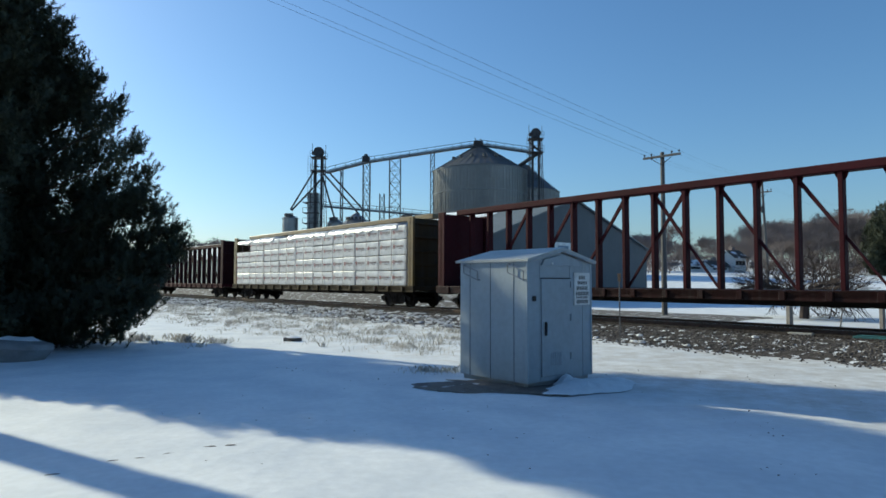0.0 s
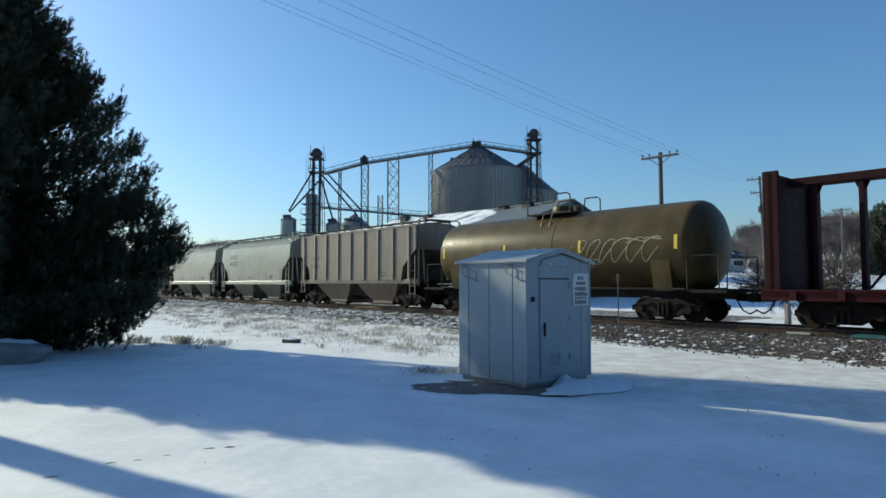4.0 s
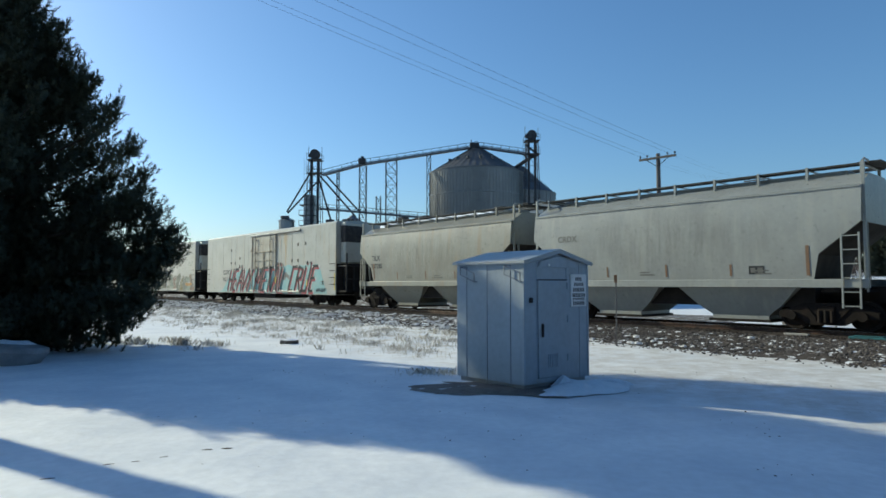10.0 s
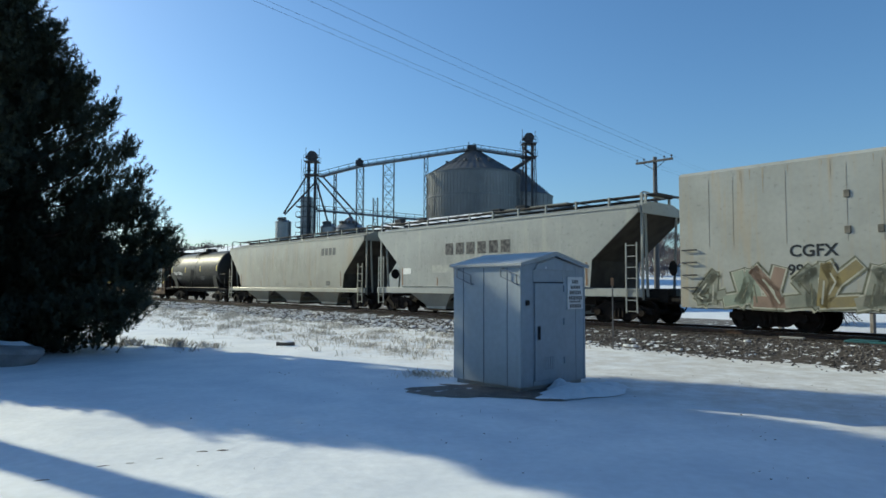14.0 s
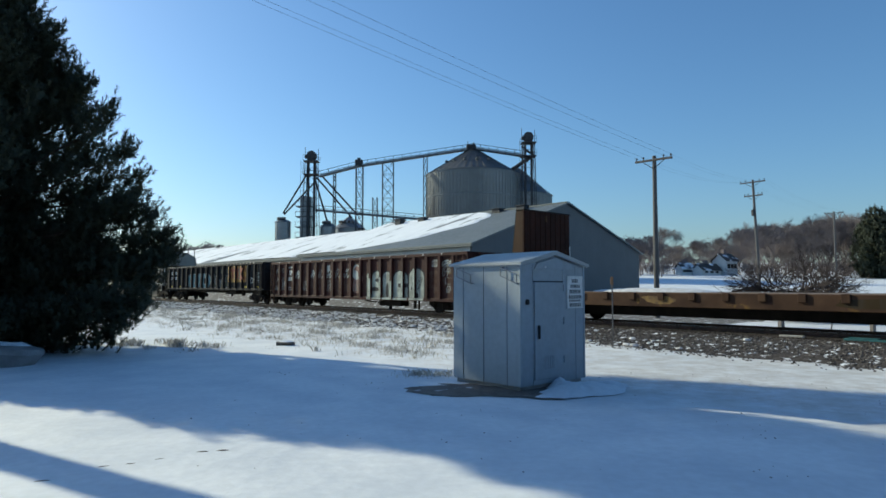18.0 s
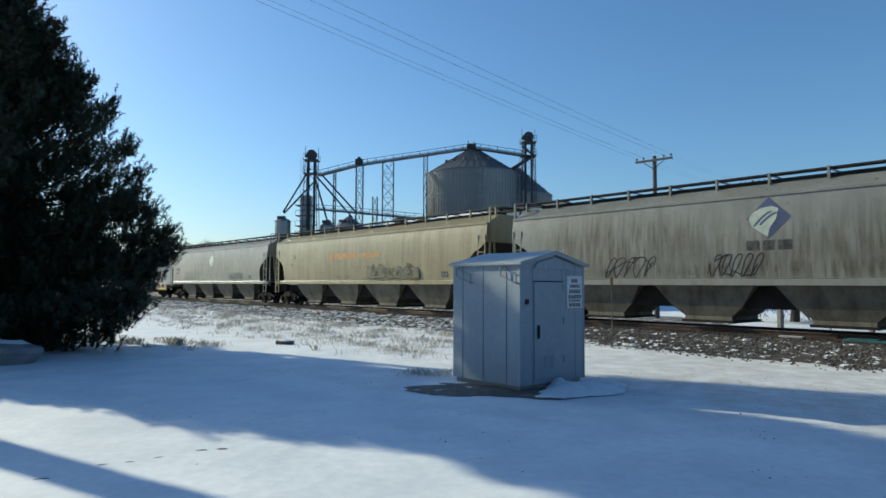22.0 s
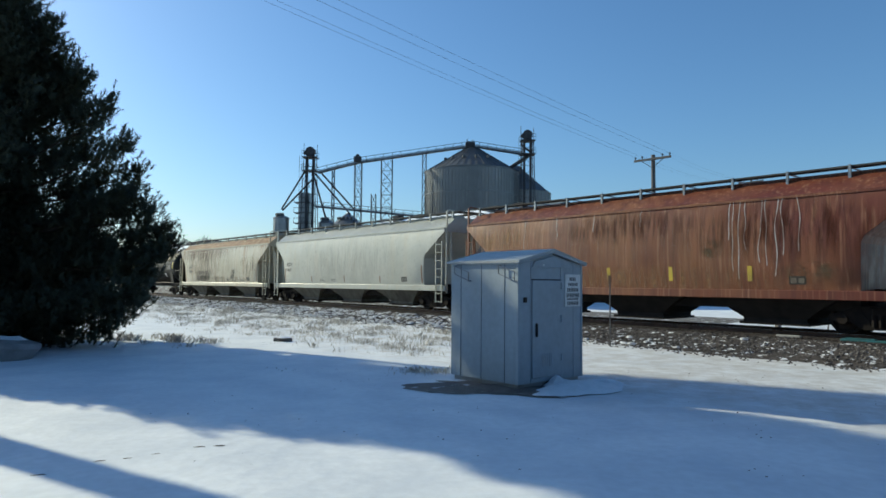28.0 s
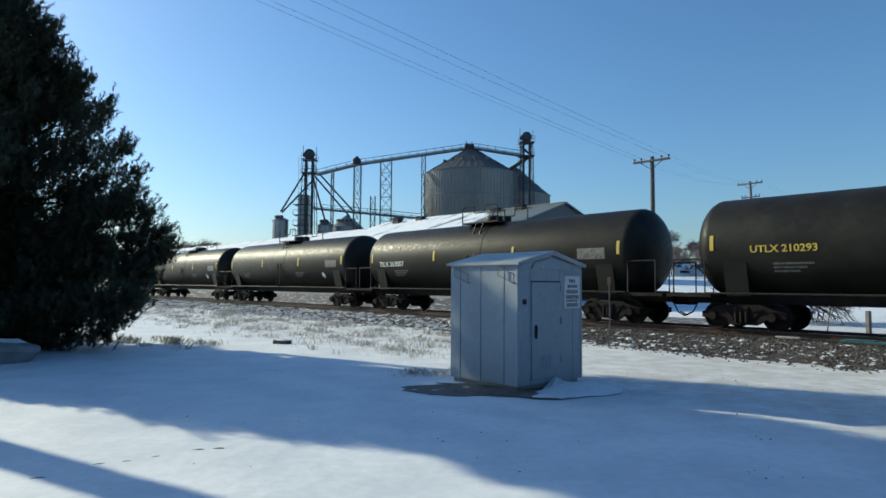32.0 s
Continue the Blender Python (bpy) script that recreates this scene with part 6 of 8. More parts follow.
for k, (letter, x) in enumerate((("K", KX), ("E", KX + 1.12), ("T", KX + 2.2), ("C", KX + 3.35), ("D", KX + 4.45))):
    st = [[(x + 0.12 + 0.62 * a, 1.28 + 0.82 * b) for a, b in pts] for pts in STROKES.get(letter, [[(0, 0), (0, 1)], [(0, 1), (0.9, 0.6)], [(0.9, 0.6), (0, 0)]])]
    tag = part("sprayed_letter", bands(st, 0.26, -1.494), spray_cyan, c, "turquoise spray-painted letter")
    part("sprayed_outline", bands(st, 0.26, -1.490, 0.05), spray_silver, tag)
    part("sprayed_outline", bands(st, 0.26, -1.486, 0.10), spray_black, tag)
    part("sprayed_line", bands([[(a + 0.02, b) for a, b in st[0]]], 0.05, -1.497), spray_silver, tag)
wildstyle(c, KX + 5.4, 4.2, 1.2, 2.15, -1.484, (spray_mud, spray_ash, spray_mud), spray_soot, spray_ash, 4, 23)
for k in range(4):
    decal("worn_patch", rect(KX + 5.0 + 1.1 * k, KX + 5.6 + 1.1 * k, 2.25, 2.55), -1.48, spray_mud, c, "faded olive square", 0.004)
for k in range(8):
    x = -h + 0.9 + 1.1 * k
    decal("worn_patch", cut_shape(x, x + 0.75, 1.1, 1.7 + 0.2 * (k % 3), 700 + k, rough=0.35), -1.48, spray_soot, c, "faint grey wear", 0.003)
lettering("GN", 0.38, -h + 1.03, -1.481, 2.25, white_paint, c)
lettering("TX", 0.38, -h + 2.05, -1.481, 2.25, white_paint, c)
lettering("290", 0.34, -h + 0.96, -1.481, 1.82, white_paint, c)
lettering("087", 0.34, -h + 2.05, -1.481, 1.82, white_paint, c)
for x in (-h + 1.1, -h + 3.2, h - 3.2, h - 1.4):
    decal("reflector_stripe", rect(x, x + 0.5, 1.15, 1.27), -1.48, yellow_paint, c)

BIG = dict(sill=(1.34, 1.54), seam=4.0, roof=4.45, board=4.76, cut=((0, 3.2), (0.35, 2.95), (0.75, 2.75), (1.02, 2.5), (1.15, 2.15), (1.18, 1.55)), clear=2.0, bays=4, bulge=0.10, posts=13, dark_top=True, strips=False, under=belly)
leaf_blue = surface("emblem dark blue", (0.04, 0.06, 0.16), None, 0.6)
leaf_white = surface("emblem pale green", (0.42, 0.47, 0.40), (0.34, 0.38, 0.33), 0.6, scale=5)


def emblem(car, x, z, with_bars=True, faded=False):
    side = car_side[car.name]
    d = decal("emblem", [(x - 0.62, z), (x - 0.31, z - 0.31), (x, z - 0.62), (x + 0.31, z - 0.31), (x + 0.62, z), (x + 0.31, z + 0.31), (x, z + 0.62), (x - 0.31, z + 0.31)], side,
              leaf_white if faded else leaf_blue, car, "diamond emblem with a leaf shape")
    pts = [(x - 0.56, z + 0.0), (x - 0.46, z - 0.24), (x - 0.24, z - 0.40), (x - 0.02, z - 0.56), (x + 0.04, z - 0.30), (x + 0.22, z - 0.04), (x + 0.28, z + 0.26), (x + 0.08, z + 0.34), (x - 0.22, z + 0.30), (x - 0.44, z + 0.18)]
    decal("emblem_leaf", pts, side, sight_white if faded else leaf_white, d, "", 0.007)
    if not faded:
        for bend in (0.0, 0.17):
            vein = [(x - 0.40 + bend + 0.5 * k / 8, z - 0.22 + bend * 0.2 + 0.42 * math.sin(1.45 * k / 8) - bend * 0.5 * (k / 8)) for k in range(9)]
            decal("leaf_vein", Strip([(a - 0.022, b) for a, b in vein] + [(a + 0.022, b - 0.03) for a, b in reversed(vein)]), side, leaf_blue, d, "dark curve across the leaf", 0.009)
    if faded:
        part("emblem_edge", ribbon([(x - 0.62, z), (x, z - 0.62), (x + 0.62, z), (x, z + 0.62)], 0.05, -side(z - 0.62) - 0.008), stencil_grey, d)
    if with_bars:
        for a, b in ((-0.64, -0.28), (-0.16, 0.16), (0.26, 0.64)):
            decal("name_bar", rect(x + a, x + b, z - 0.95, z - 0.66), side, surface("worn dark bars", (0.045, 0.045, 0.05), (0.11, 0.105, 0.10), 0.7, scale=8), d)


c, h = hopper(-369.5, -349.8, "weathered grey grain hopper car with a blue leaf emblem and tags", adm_grey, **BIG)
emblem(c, 0.23, 3.33)
for q, (x, w) in enumerate(((-5.35, 1.9), (-1.54, 1.56))):
    scrawl(c, x, x + w, 1.62, 2.3, car_side[c.name], spray_black, 40 + q, 5)
grain_wash = stain_paint("brown grain dust wash", (0.165, 0.135, 0.09), 0.5)
for x0, x1, z0, z1 in ((-9.8, -1.0, 1.5, 4.1), (-3.0, 9.6, 1.3, 3.2), (2.0, 9.8, 2.4, 4.1), (-8.0, 7.0, 1.45, 2.1)):
    stain(c, x0, x1, z0, z1, grain_wash, "thin brown dust wash", 0.0025 + 0.0004 * (z0 > 2))
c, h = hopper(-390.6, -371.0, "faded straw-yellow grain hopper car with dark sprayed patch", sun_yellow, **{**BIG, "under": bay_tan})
for x0, x1, z0, z1 in ((-2.4, -0.2, 2.75, 3.1), (0.1, 2.1, 2.78, 3.02)):
    decal("name_bar", rect(x0, x1, z0, z1), car_side[c.name], surface("faded orange bars", (0.36, 0.17, 0.06), (0.42, 0.29, 0.14), 0.7, scale=6), c, "faded orange company lettering as bars")
decal("emblem", [(-2.8 + 0.22 * math.cos(k * 0.524), 2.93 + 0.22 * math.sin(k * 0.524)) for k in range(12)], car_side[c.name], surface("faded orange", (0.42, 0.18, 0.04), None, 0.6), c, "orange sun emblem")
slate = surface("sprayed slate", (0.12, 0.135, 0.115), (0.20, 0.18, 0.115), 0.7, scale=4)
dark_slate = surface("sprayed dark slate", (0.06, 0.068, 0.06), (0.17, 0.155, 0.10), 0.7, scale=5)
wildstyle(c, 0.9, 5.2, 1.66, 2.35, -1.602, (slate, dark_slate, slate), dark_slate, sun_yellow, 9, 22)
lettering("T A", 0.36, -h + 2.2, car_side[c.name], 2.9, dark_paint, c)
lettering("6", 0.36, -h + 2.2, car_side[c.name], 2.45, dark_paint, c)
c, h = hopper(-411.4, -391.9, "grey grain hopper car with a faded white emblem and tags", adm_grey, **BIG)
emblem(c, 0.0, 3.2, False, True)
marks(c, h, "ADMX", "64094", 1.65, 2.5, 0.32)
scrawl(c, -6.0, -2.4, 1.65, 2.3, car_side[c.name], surface("sprayed green", (0.16, 0.22, 0.17), None, 0.6), 61, 7)
scrawl(c, 3.3, 5.9, 1.62, 2.15, car_side[c.name], spray_black, 62, 9, 0.028)
runs(c, surface("faint grime runs", (0.20, 0.185, 0.155), None, 0.8), -8.4, 8.4, 3.9, 26, 1.5, 8, 0.02)

c, h = flat(-432.8, -412.6, "empty grimy yellow flatcar with stake pockets", deck_yellow, None, 1.23, 0.74)
for x, w in ((-9.2, 1.6), (-6.1, 1.1), (-1.3, 0.9), (2.2, 1.0), (5.4, 1.2), (7.9, 1.9)):
    decal("yellow_patch", rect(x, x + w, 0.80, 0.96), -1.5, yellow_paint, c, "brighter yellow reflective band", 0.006)
ACF = dict(sill=(0.94, 1.2), seam=3.86, roof=4.42, board=4.71, cut=((0, 3.7), (1.25, 2.7), (1.35, 2.5), (1.4, 1.2)), bays=3, bulge=0.12, posts=11, slope=True, under=belly)
c, h = hopper(-450.6, -434.1, "cream covered hopper car with faded blue lettering bands", cream, **ACF)
fade_blue = surface("faded blue band", (0.28, 0.33, 0.42), (0.4, 0.42, 0.42), 0.7, scale=2)
decal("faded_band", rect(-2.0, 2.3, 3.15, 3.5), car_side[c.name], fade_blue, c)
decal("faded_band", rect(-2.0, 0.4, 2.4, 2.5), car_side[c.name], fade_blue, c)
decal("faded_band", [(-0.4, 1.5), (2.6, 1.3), (2.9, 1.3), (2.5, 1.75), (-0.4, 1.75)], car_side[c.name], fade_blue, c)
marks(c, h, "ACFX", "45088", 1.75, 2.9, 0.34)
c, h = hopper(-468.2, -451.7, "rust-red covered hopper car with white runs down its side", red_rust, strips=False, bracket=galv, **{**ACF, "under": shadow_iron})
marks(c, h, "ACFX", "4570", 1.7, 2.35, 0.34, stencil_grey)
maroon, olive, tan_wash = stain_paint("dark maroon wash", (0.066, 0.017, 0.011), 0.85), stain_paint("olive lichen grime", (0.115, 0.095, 0.05), 1.0, False), stain_paint("tan rust wash", (0.34, 0.19, 0.09), 0.8)
stain(c, 1.6, 8.6, 1.9, 4.0, maroon, "darker maroon wash")
stain(c, -3.4, 2.6, 2.7, 4.0, maroon, "darker maroon wash", 0.0055)
stain(c, 2.5, 3.3, 2.1, 2.8, olive, "olive patch", 0.006)
stain(c, 4.7, 6.8, 1.4, 2.05, olive, "olive patch", 0.006)
stain(c, -8.6, -3.6, 2.2, 4.0, tan_wash, "sun-bleached tan wash", 0.0045)
stain(c, -7.0, 7.0, 0.95, 2.0, tan_wash, "tan splash along the bottom", 0.006)
decal("data_plate", rect(-h + 3.9, -h + 4.4, 1.4, 1.85), car_side[c.name], surface("worn plate", (0.45, 0.42, 0.34), (0.3, 0.25, 0.18), 0.7, scale=6), c, "worn pale data panel")
for i, (x, z0) in enumerate(((3.55, 1.75), (3.72, 1.5), (3.9, 2.4), (4.36, 2.0), (4.50, 1.9), (4.78, 1.6), (4.95, 2.2), (5.36, 2.3), (3.4, 2.7), (-3.2, 3.0), (-4.8, 2.6), (0.4, 3.3), (-1.5, 3.2))):
    n = 26
    wob = [0.10 * noise.noise((k * 0.09, i * 3.1, 1.0)) for k in range(n)]
    wid = [0.006 + 0.014 * abs(noise.noise((k * 0.5, i * 2.3, 5.0))) for k in range(n)]
    zs = [z0 + (3.84 - z0) * k / (n - 1) for k in range(n)]
    decal("white_run", Strip([(x + wob[k] - wid[k], zs[k]) for k in range(n)] + [(x + wob[k] + wid[k], zs[k]) for k in reversed(range(n))]), car_side[c.name], sight_white, c, "white spill run")
for x in (-6.4, -3.5, -0.92, 1.44, 3.96):
    decal("reflector_stripe", rect(x, x + 0.13, 1.45, 1.9), car_side[c.name], yellow_paint, c, "yellow reflective stripe")
c, h = hopper(-486.5, -469.7, "clean pale grey covered hopper car", clean_pale, **ACF)
marks(c, h, "ACFX", "51037", 1.7, 2.3, 0.3)
c, h = hopper(-504.4, -487.7, "cream covered hopper car with rust streaks from the roof", rusty_cream, **ACF)
rust_brown = surface("streaky roof rust", (0.15, 0.075, 0.036), (0.25, 0.155, 0.08), 0.8, scale=2.5, spots=(0.33, 0.28, 0.18), spot_at=0.62, spot_scale=2)
decal("rusty_roof_edge", rect(-h + 0.05, h - 0.05, 3.93, 4.40), car_side[c.name], rust_brown, c, "brown rust along the roof edge", 0.008)
runs(c, rust_brown, -h + 0.1, h - 0.1, 3.86, 70, 0.45, 5, 0.014)
runs(c, surface("pale rust run", (0.24, 0.145, 0.075), (0.32, 0.23, 0.14), 0.8, scale=4), -h + 0.3, h - 0.3, 3.86, 34, 1.9, 12, 0.035)
for x, ln in ((2.96, 2.3), (4.12, 1.9), (0.9, 0.9), (1.5, 0.7)):
    runs(c, sight_white, x - 0.04, x + 0.04, 4.15, 3, ln * 1.6, int(10 * x), 0.022)
brown_wash, drab = stain_paint("brown rust wash", (0.13, 0.07, 0.036), 1.0), stain_paint("drab smear", (0.17, 0.14, 0.085), 0.6)
stain(c, -9.0, 2.4, 2.75, 4.3, brown_wash, "brown rust washed down from the roof")
stain(c, -7.5, 1.0, 1.4, 3.6, stain_paint("thin brown wash", (0.17, 0.105, 0.06), 0.55), "thin brown wash", 0.0055)
stain(c, 4.0, 7.4, 1.5, 3.3, drab, "drab smear of grime")
stain(c, -7.8, 7.8, 1.0, 1.75, drab, "grime splashed along the bottom", 0.006)
tag_grey = surface("sprayed faded black", (0.08, 0.078, 0.07), (0.16, 0.15, 0.125), 0.7, scale=5)
scrawl(c, -4.3, -1.5, 1.45, 2.1, car_side[c.name], tag_grey, 131, 6, 0.07)
scrawl(c, -4.1, -1.9, 1.3, 1.7, car_side[c.name], tag_grey, 132, 7, 0.06)
scrawl(c, 2.45, 3.1, 1.5, 2.15, car_side[c.name], tag_grey, 133, 2, 0.05)
marks(c, h, "ACFX", "59991", 2.35, 2.35, 0.36)
c, h = tank(-521.9, -505.6, "long black tank car with yellow number stencil", tank_black, "UTLX 210293", 3, ink=yellow_paint, mark=(2.0, -0.25, 0.29))
for k in range(1, 5):
    tank(-522.2 - 17.95 * k, -505.6 - 17.95 * k, "long black tank car with small white stencils", tank_black, ("TILX 263057", None, None, None)[k - 1], 4)

# ================= equipment shed =================
shed_paint = surface("pale blue-grey shed paint", (0.37, 0.42, 0.455), (0.33, 0.375, 0.41), 0.5, scale=1.1, streak=(0.28, 0.32, 0.35), streak_amount=0.15, bump=0.06, bump_scale=5)
shed_roof = surface("pale shed roof", (0.42, 0.44, 0.44), (0.36, 0.38, 0.38), 0.5, scale=1.5)
dirt = surface("wet bare gravel", (0.16, 0.14, 0.12), (0.10, 0.088, 0.078), 0.8, scale=4, bump=0.8, bump_scale=25, spots=(0.55, 0.57, 0.60), spot_at=0.60, spot_scale=3)
concrete = surface("concrete", (0.38, 0.37, 0.35), (0.30, 0.29, 0.27), 0.85, scale=3)


def make_shed():
    # corner nearest the camera at the origin; x runs back along the track's heading, y across to the railway
    m = Matrix.Translation((1.33, 10.85, 0.0)) @ pose(0, 0, 0, 0, 0, TURN)
    s = thing("equipment_shed", m, "small pale blue-grey steel equipment shed with a gable roof", "shed")
    L, W, H, P = 1.70, 1.82, 2.17, 2.36
    b = 0.06
    wl = part("side_wall", Geo().box(-L, 0, 0, 0.04, b, H), shed_paint, s)
    part("side_wall", Geo().box(-L, 0, W - 0.04, W, b, H), shed_paint, s)
    part("end_wall", Geo().prism([(0.04, b), (W - 0.04, b), (W - 0.04, H), (W / 2, P - 0.02), (0.04, H)], -0.04, 0.0, "x"), shed_paint, s)
    part("end_wall", Geo().prism([(0.04, b), (W - 0.04, b), (W - 0.04, H), (W / 2, P - 0.02), (0.04, H)], -L, -L + 0.04, "x"), shed_paint, s)
    part("plinth", Geo().box(-L + 0.05, -0.05, 0.05, W - 0.05, -0.12, b), concrete, s, "low concrete base")
    for y0, z0, y1, z1 in ((-0.07, H - 0.01, W / 2, P + 0.03), (W + 0.07, H - 0.01, W / 2, P + 0.03)):
        part("roof_panel", Geo().poly([(-L - 0.06, y0, z0), (0.08, y0, z0), (0.08, y1, z1), (-L - 0.06, y1, z1), (-L - 0.06, y0, z0 + 0.045), (0.08, y0, z0 + 0.045),
                                       (0.08, y1, z1 + 0.045), (-L - 0.06, y1, z1 + 0.045)], [(3, 2, 1, 0), (4, 5, 6, 7), (0, 1, 5, 4), (1, 2, 6, 5), (2, 3, 7, 6), (3, 0, 4, 7)]), shed_roof, s, "pale sheet roof")
    part("gable_trim", Geo().pipe([(0.05, -0.06, H), (0.05, W / 2, P + 0.02), (0.05, W + 0.06, H)], 0.03), shed_paint, s)
    for x in (-L + 0.26, -L + 0.80, -L + 1.38):
        part("panel_rib", Geo().box(x - 0.010, x + 0.010, -0.007, 0.01, b, H - 0.03), shed_paint, wl)
        part("panel_gap", Geo().box(x + 0.010, x + 0.016, -0.004, 0.01, b, H - 0.03), dark_steel, wl, "dark joint between panels")
    for x in (-L + 0.16, -0.40):
        loop = [(x, -0.07, H - 0.05), (x + 0.38, -0.07, H - 0.17), (x + 0.38, -0.07, H - 0.33), (x, -0.07, H - 0.20), (x, -0.07, H - 0.05)]
        part("lifting_bar", Geo().pipe(loop, 0.010).pipe([loop[0], (x, 0.0, H - 0.05)], 0.010).pipe([loop[2], (x + 0.38, 0.0, H - 0.33)], 0.010), galv, s, "bent steel lifting bar")
    part("gable_board", Geo().prism([(0.36, 2.10), (W - 0.36, 2.10), (W - 0.42, 2.20), (W / 2, 2.30), (0.42, 2.20)], 0.0, 0.035, "x"), shed_paint, s, "board under the gable peak")
    part("door_gap", Geo().box(0.0, 0.004, 0.352, 0.36, 0.14, 1.87).box(0.0, 0.004, 1.16, 1.168, 0.14, 1.87), dark_steel, s, "dark gap round the door")
    door = part("door", Geo().box(0.0, 0.025, 0.36, 1.16, 0.14, 1.86, 0.008), shed_paint, s, "flush steel door")
    part("door_header", Geo().box(0.0, 0.012, 0.34, 1.18, 1.86, 1.882), dark_steel, s, "dark gap over the door")
    part("door_handle", Geo().box(0.025, 0.06, 0.43, 0.48, 0.86, 1.10, 0.012), black_iron, door, "black latch handle")
    for z in (0.4, 1.1, 1.7):
        part("door_hinge", Geo().rod((0.03, 1.17, z), (0.03, 1.17, z + 0.12), 0.016), shed_paint, door)
    for k in range(6):
        part("vent_slot", Geo().box(0.02, 0.032, 0.62 + 0.05 * k, 0.64 + 0.05 * k, 0.32, 0.55), shed_paint, door)
    part("wall_box", Geo().box(0.0, 0.03, 0.13, 0.22, 1.47, 1.56, 0.01), black_iron, s, "small dark socket box")
    part("corner_trim", Geo().box(-0.03, 0.012, -0.012, 0.03, b, H).box(-0.03, 0.012, W - 0.03, W + 0.012, b, H), shed_paint, s)
    part("panel_rib", Geo().box(0.0, 0.007, 0.33, 0.35, b, H).box(0.0, 0.007, 1.17, 1.19, b, H).box(0.0, 0.007, 1.55, 1.57, b, H), shed_paint, s)
    part("gable_fitting", Geo().box(0.03, 0.05, 0.62, 0.66, 2.115, 2.155, 0.006), white_paint, s)
    sign = part("notice", Geo().box(0.0, 0.022, 1.29, 1.76, 1.38, 1.98), white_paint, s, "white notice with rows of dark lettering")
    for k, (z, h, w) in enumerate(((1.93, 0.055, 0.20), (1.83, 0.05, 0.28), (1.73, 0.06, 0.34), (1.63, 0.06, 0.38), (1.56, 0.03, 0.36), (1.48, 0.055, 0.34))):
        y = 1.525 - w / 2
        while y < 1.525 + w / 2 - 0.02:
            part("letter_bar", stored("letter_bar|%d" % k, lambda: Geo().box(0.0, 0.003, 0, 0.028, -h * 0.6, h * 0.6), dark_paint), None, sign, m=pose(0.022, y, z - 0.04))
            y += 0.05
    return s


make_shed()


def blotch(name, cx, cy, rx, ry, z, material, label, seed, thick=0.03, turn=0.0, kind="", category="ground", ragged=0.0):
    rnd = random.Random(seed)
    ph = [rnd.uniform(0, 6.28) for _ in range(4)]
    rings = []
    for k, (s, h) in enumerate(((1.0, 0.0), (0.9, thick * 0.12), (0.72, thick * 0.4), (0.5, thick * 0.75), (0.25, thick * 0.97), (0.02, thick))):
        ring = []
        for i in range(72):
            t = 2 * math.pi * i / 72
            w = 1 + ragged * (noise.noise((3 * math.cos(t), 3 * math.sin(t), seed)) + 0.6 * noise.noise((9 * math.cos(t), 9 * math.sin(t), seed))) + 0.10 * math.sin(2 * t + ph[0]) + 0.07 * math.sin(3 * t + ph[1]) + 0.05 * math.sin(7 * t + ph[2]) + 0.03 * math.sin(11 * t + ph[3])
            px, py = rx * s * w * math.cos(t), ry * s * w * math.sin(t)
            ring.append((px, py, h * (1 + 0.5 * noise.noise((px * 4.0, py * 4.0, seed)) + 0.3 * noise.noise((px * 11.0, py * 11.0, seed))) if s < 1 else h))
        rings.append(ring)
    return solo(name, Geo().loft(rings), material, label, category, kind=kind, smooth=60, m=pose(cx, cy, z, 0, 0, turn))


blotch("gravel_pad", 0.92, 11.27, 1.62, 0.95, -0.035, dirt, "bare wet gravel pad around the shed", 3, 0.03, TURN + 40, "structure", ragged=0.22)
blotch("snow_drift", 2.4, 11.05, 1.0, 0.52, -0.03, snow, "low snow drift against the shed door", 5, 0.13, 40, ragged=0.1, category="snow drift")
blotch("snow_drift", 2.15, 11.35, 0.30, 0.22, -0.02, snow, "clump of snow against the shed door", 9, 0.16, 20, category="snow drift")
blotch("snow_drift", 2.95, 11.5, 0.5, 0.35, -0.02, snow, "low snow drift beside the shed", 8, 0.10, 35, category="snow drift")

# ================= warehouse and second store =================
tin_grey = surface("grey sheet metal wall", (0.082, 0.092, 0.102), (0.07, 0.08, 0.09), 0.6, 0.0, scale=0.5, streak=(0.09, 0.10, 0.11), streak_amount=0.2, bump=0.25, corrugate=1.6)
tin_shiny = surface("bare sheet metal wall", (0.34, 0.365, 0.37), (0.29, 0.31, 0.315), 0.45, 0.2, scale=0.4, bump=0.08, corrugate=1.6)
roof_tin = surface("bare roof metal", (0.15, 0.165, 0.165), (0.125, 0.14, 0.14), 0.55, 0.1, scale=0.4, bump=0.2, corrugate=1.2)


def roof_snow():
    """Roof metal that snow covers but for the slid-off strips near the gable."""
    m = surface("snowy roof", (0.86, 0.88, 0.90), (0.80, 0.82, 0.85), 0.7, scale=0.35, bump=0.5, bump_scale=2, spots=(0.20, 0.21, 0.215), spot_at=0.595, spot_scale=0.55, stretch=(1.3, 0.16, 1))
    return m


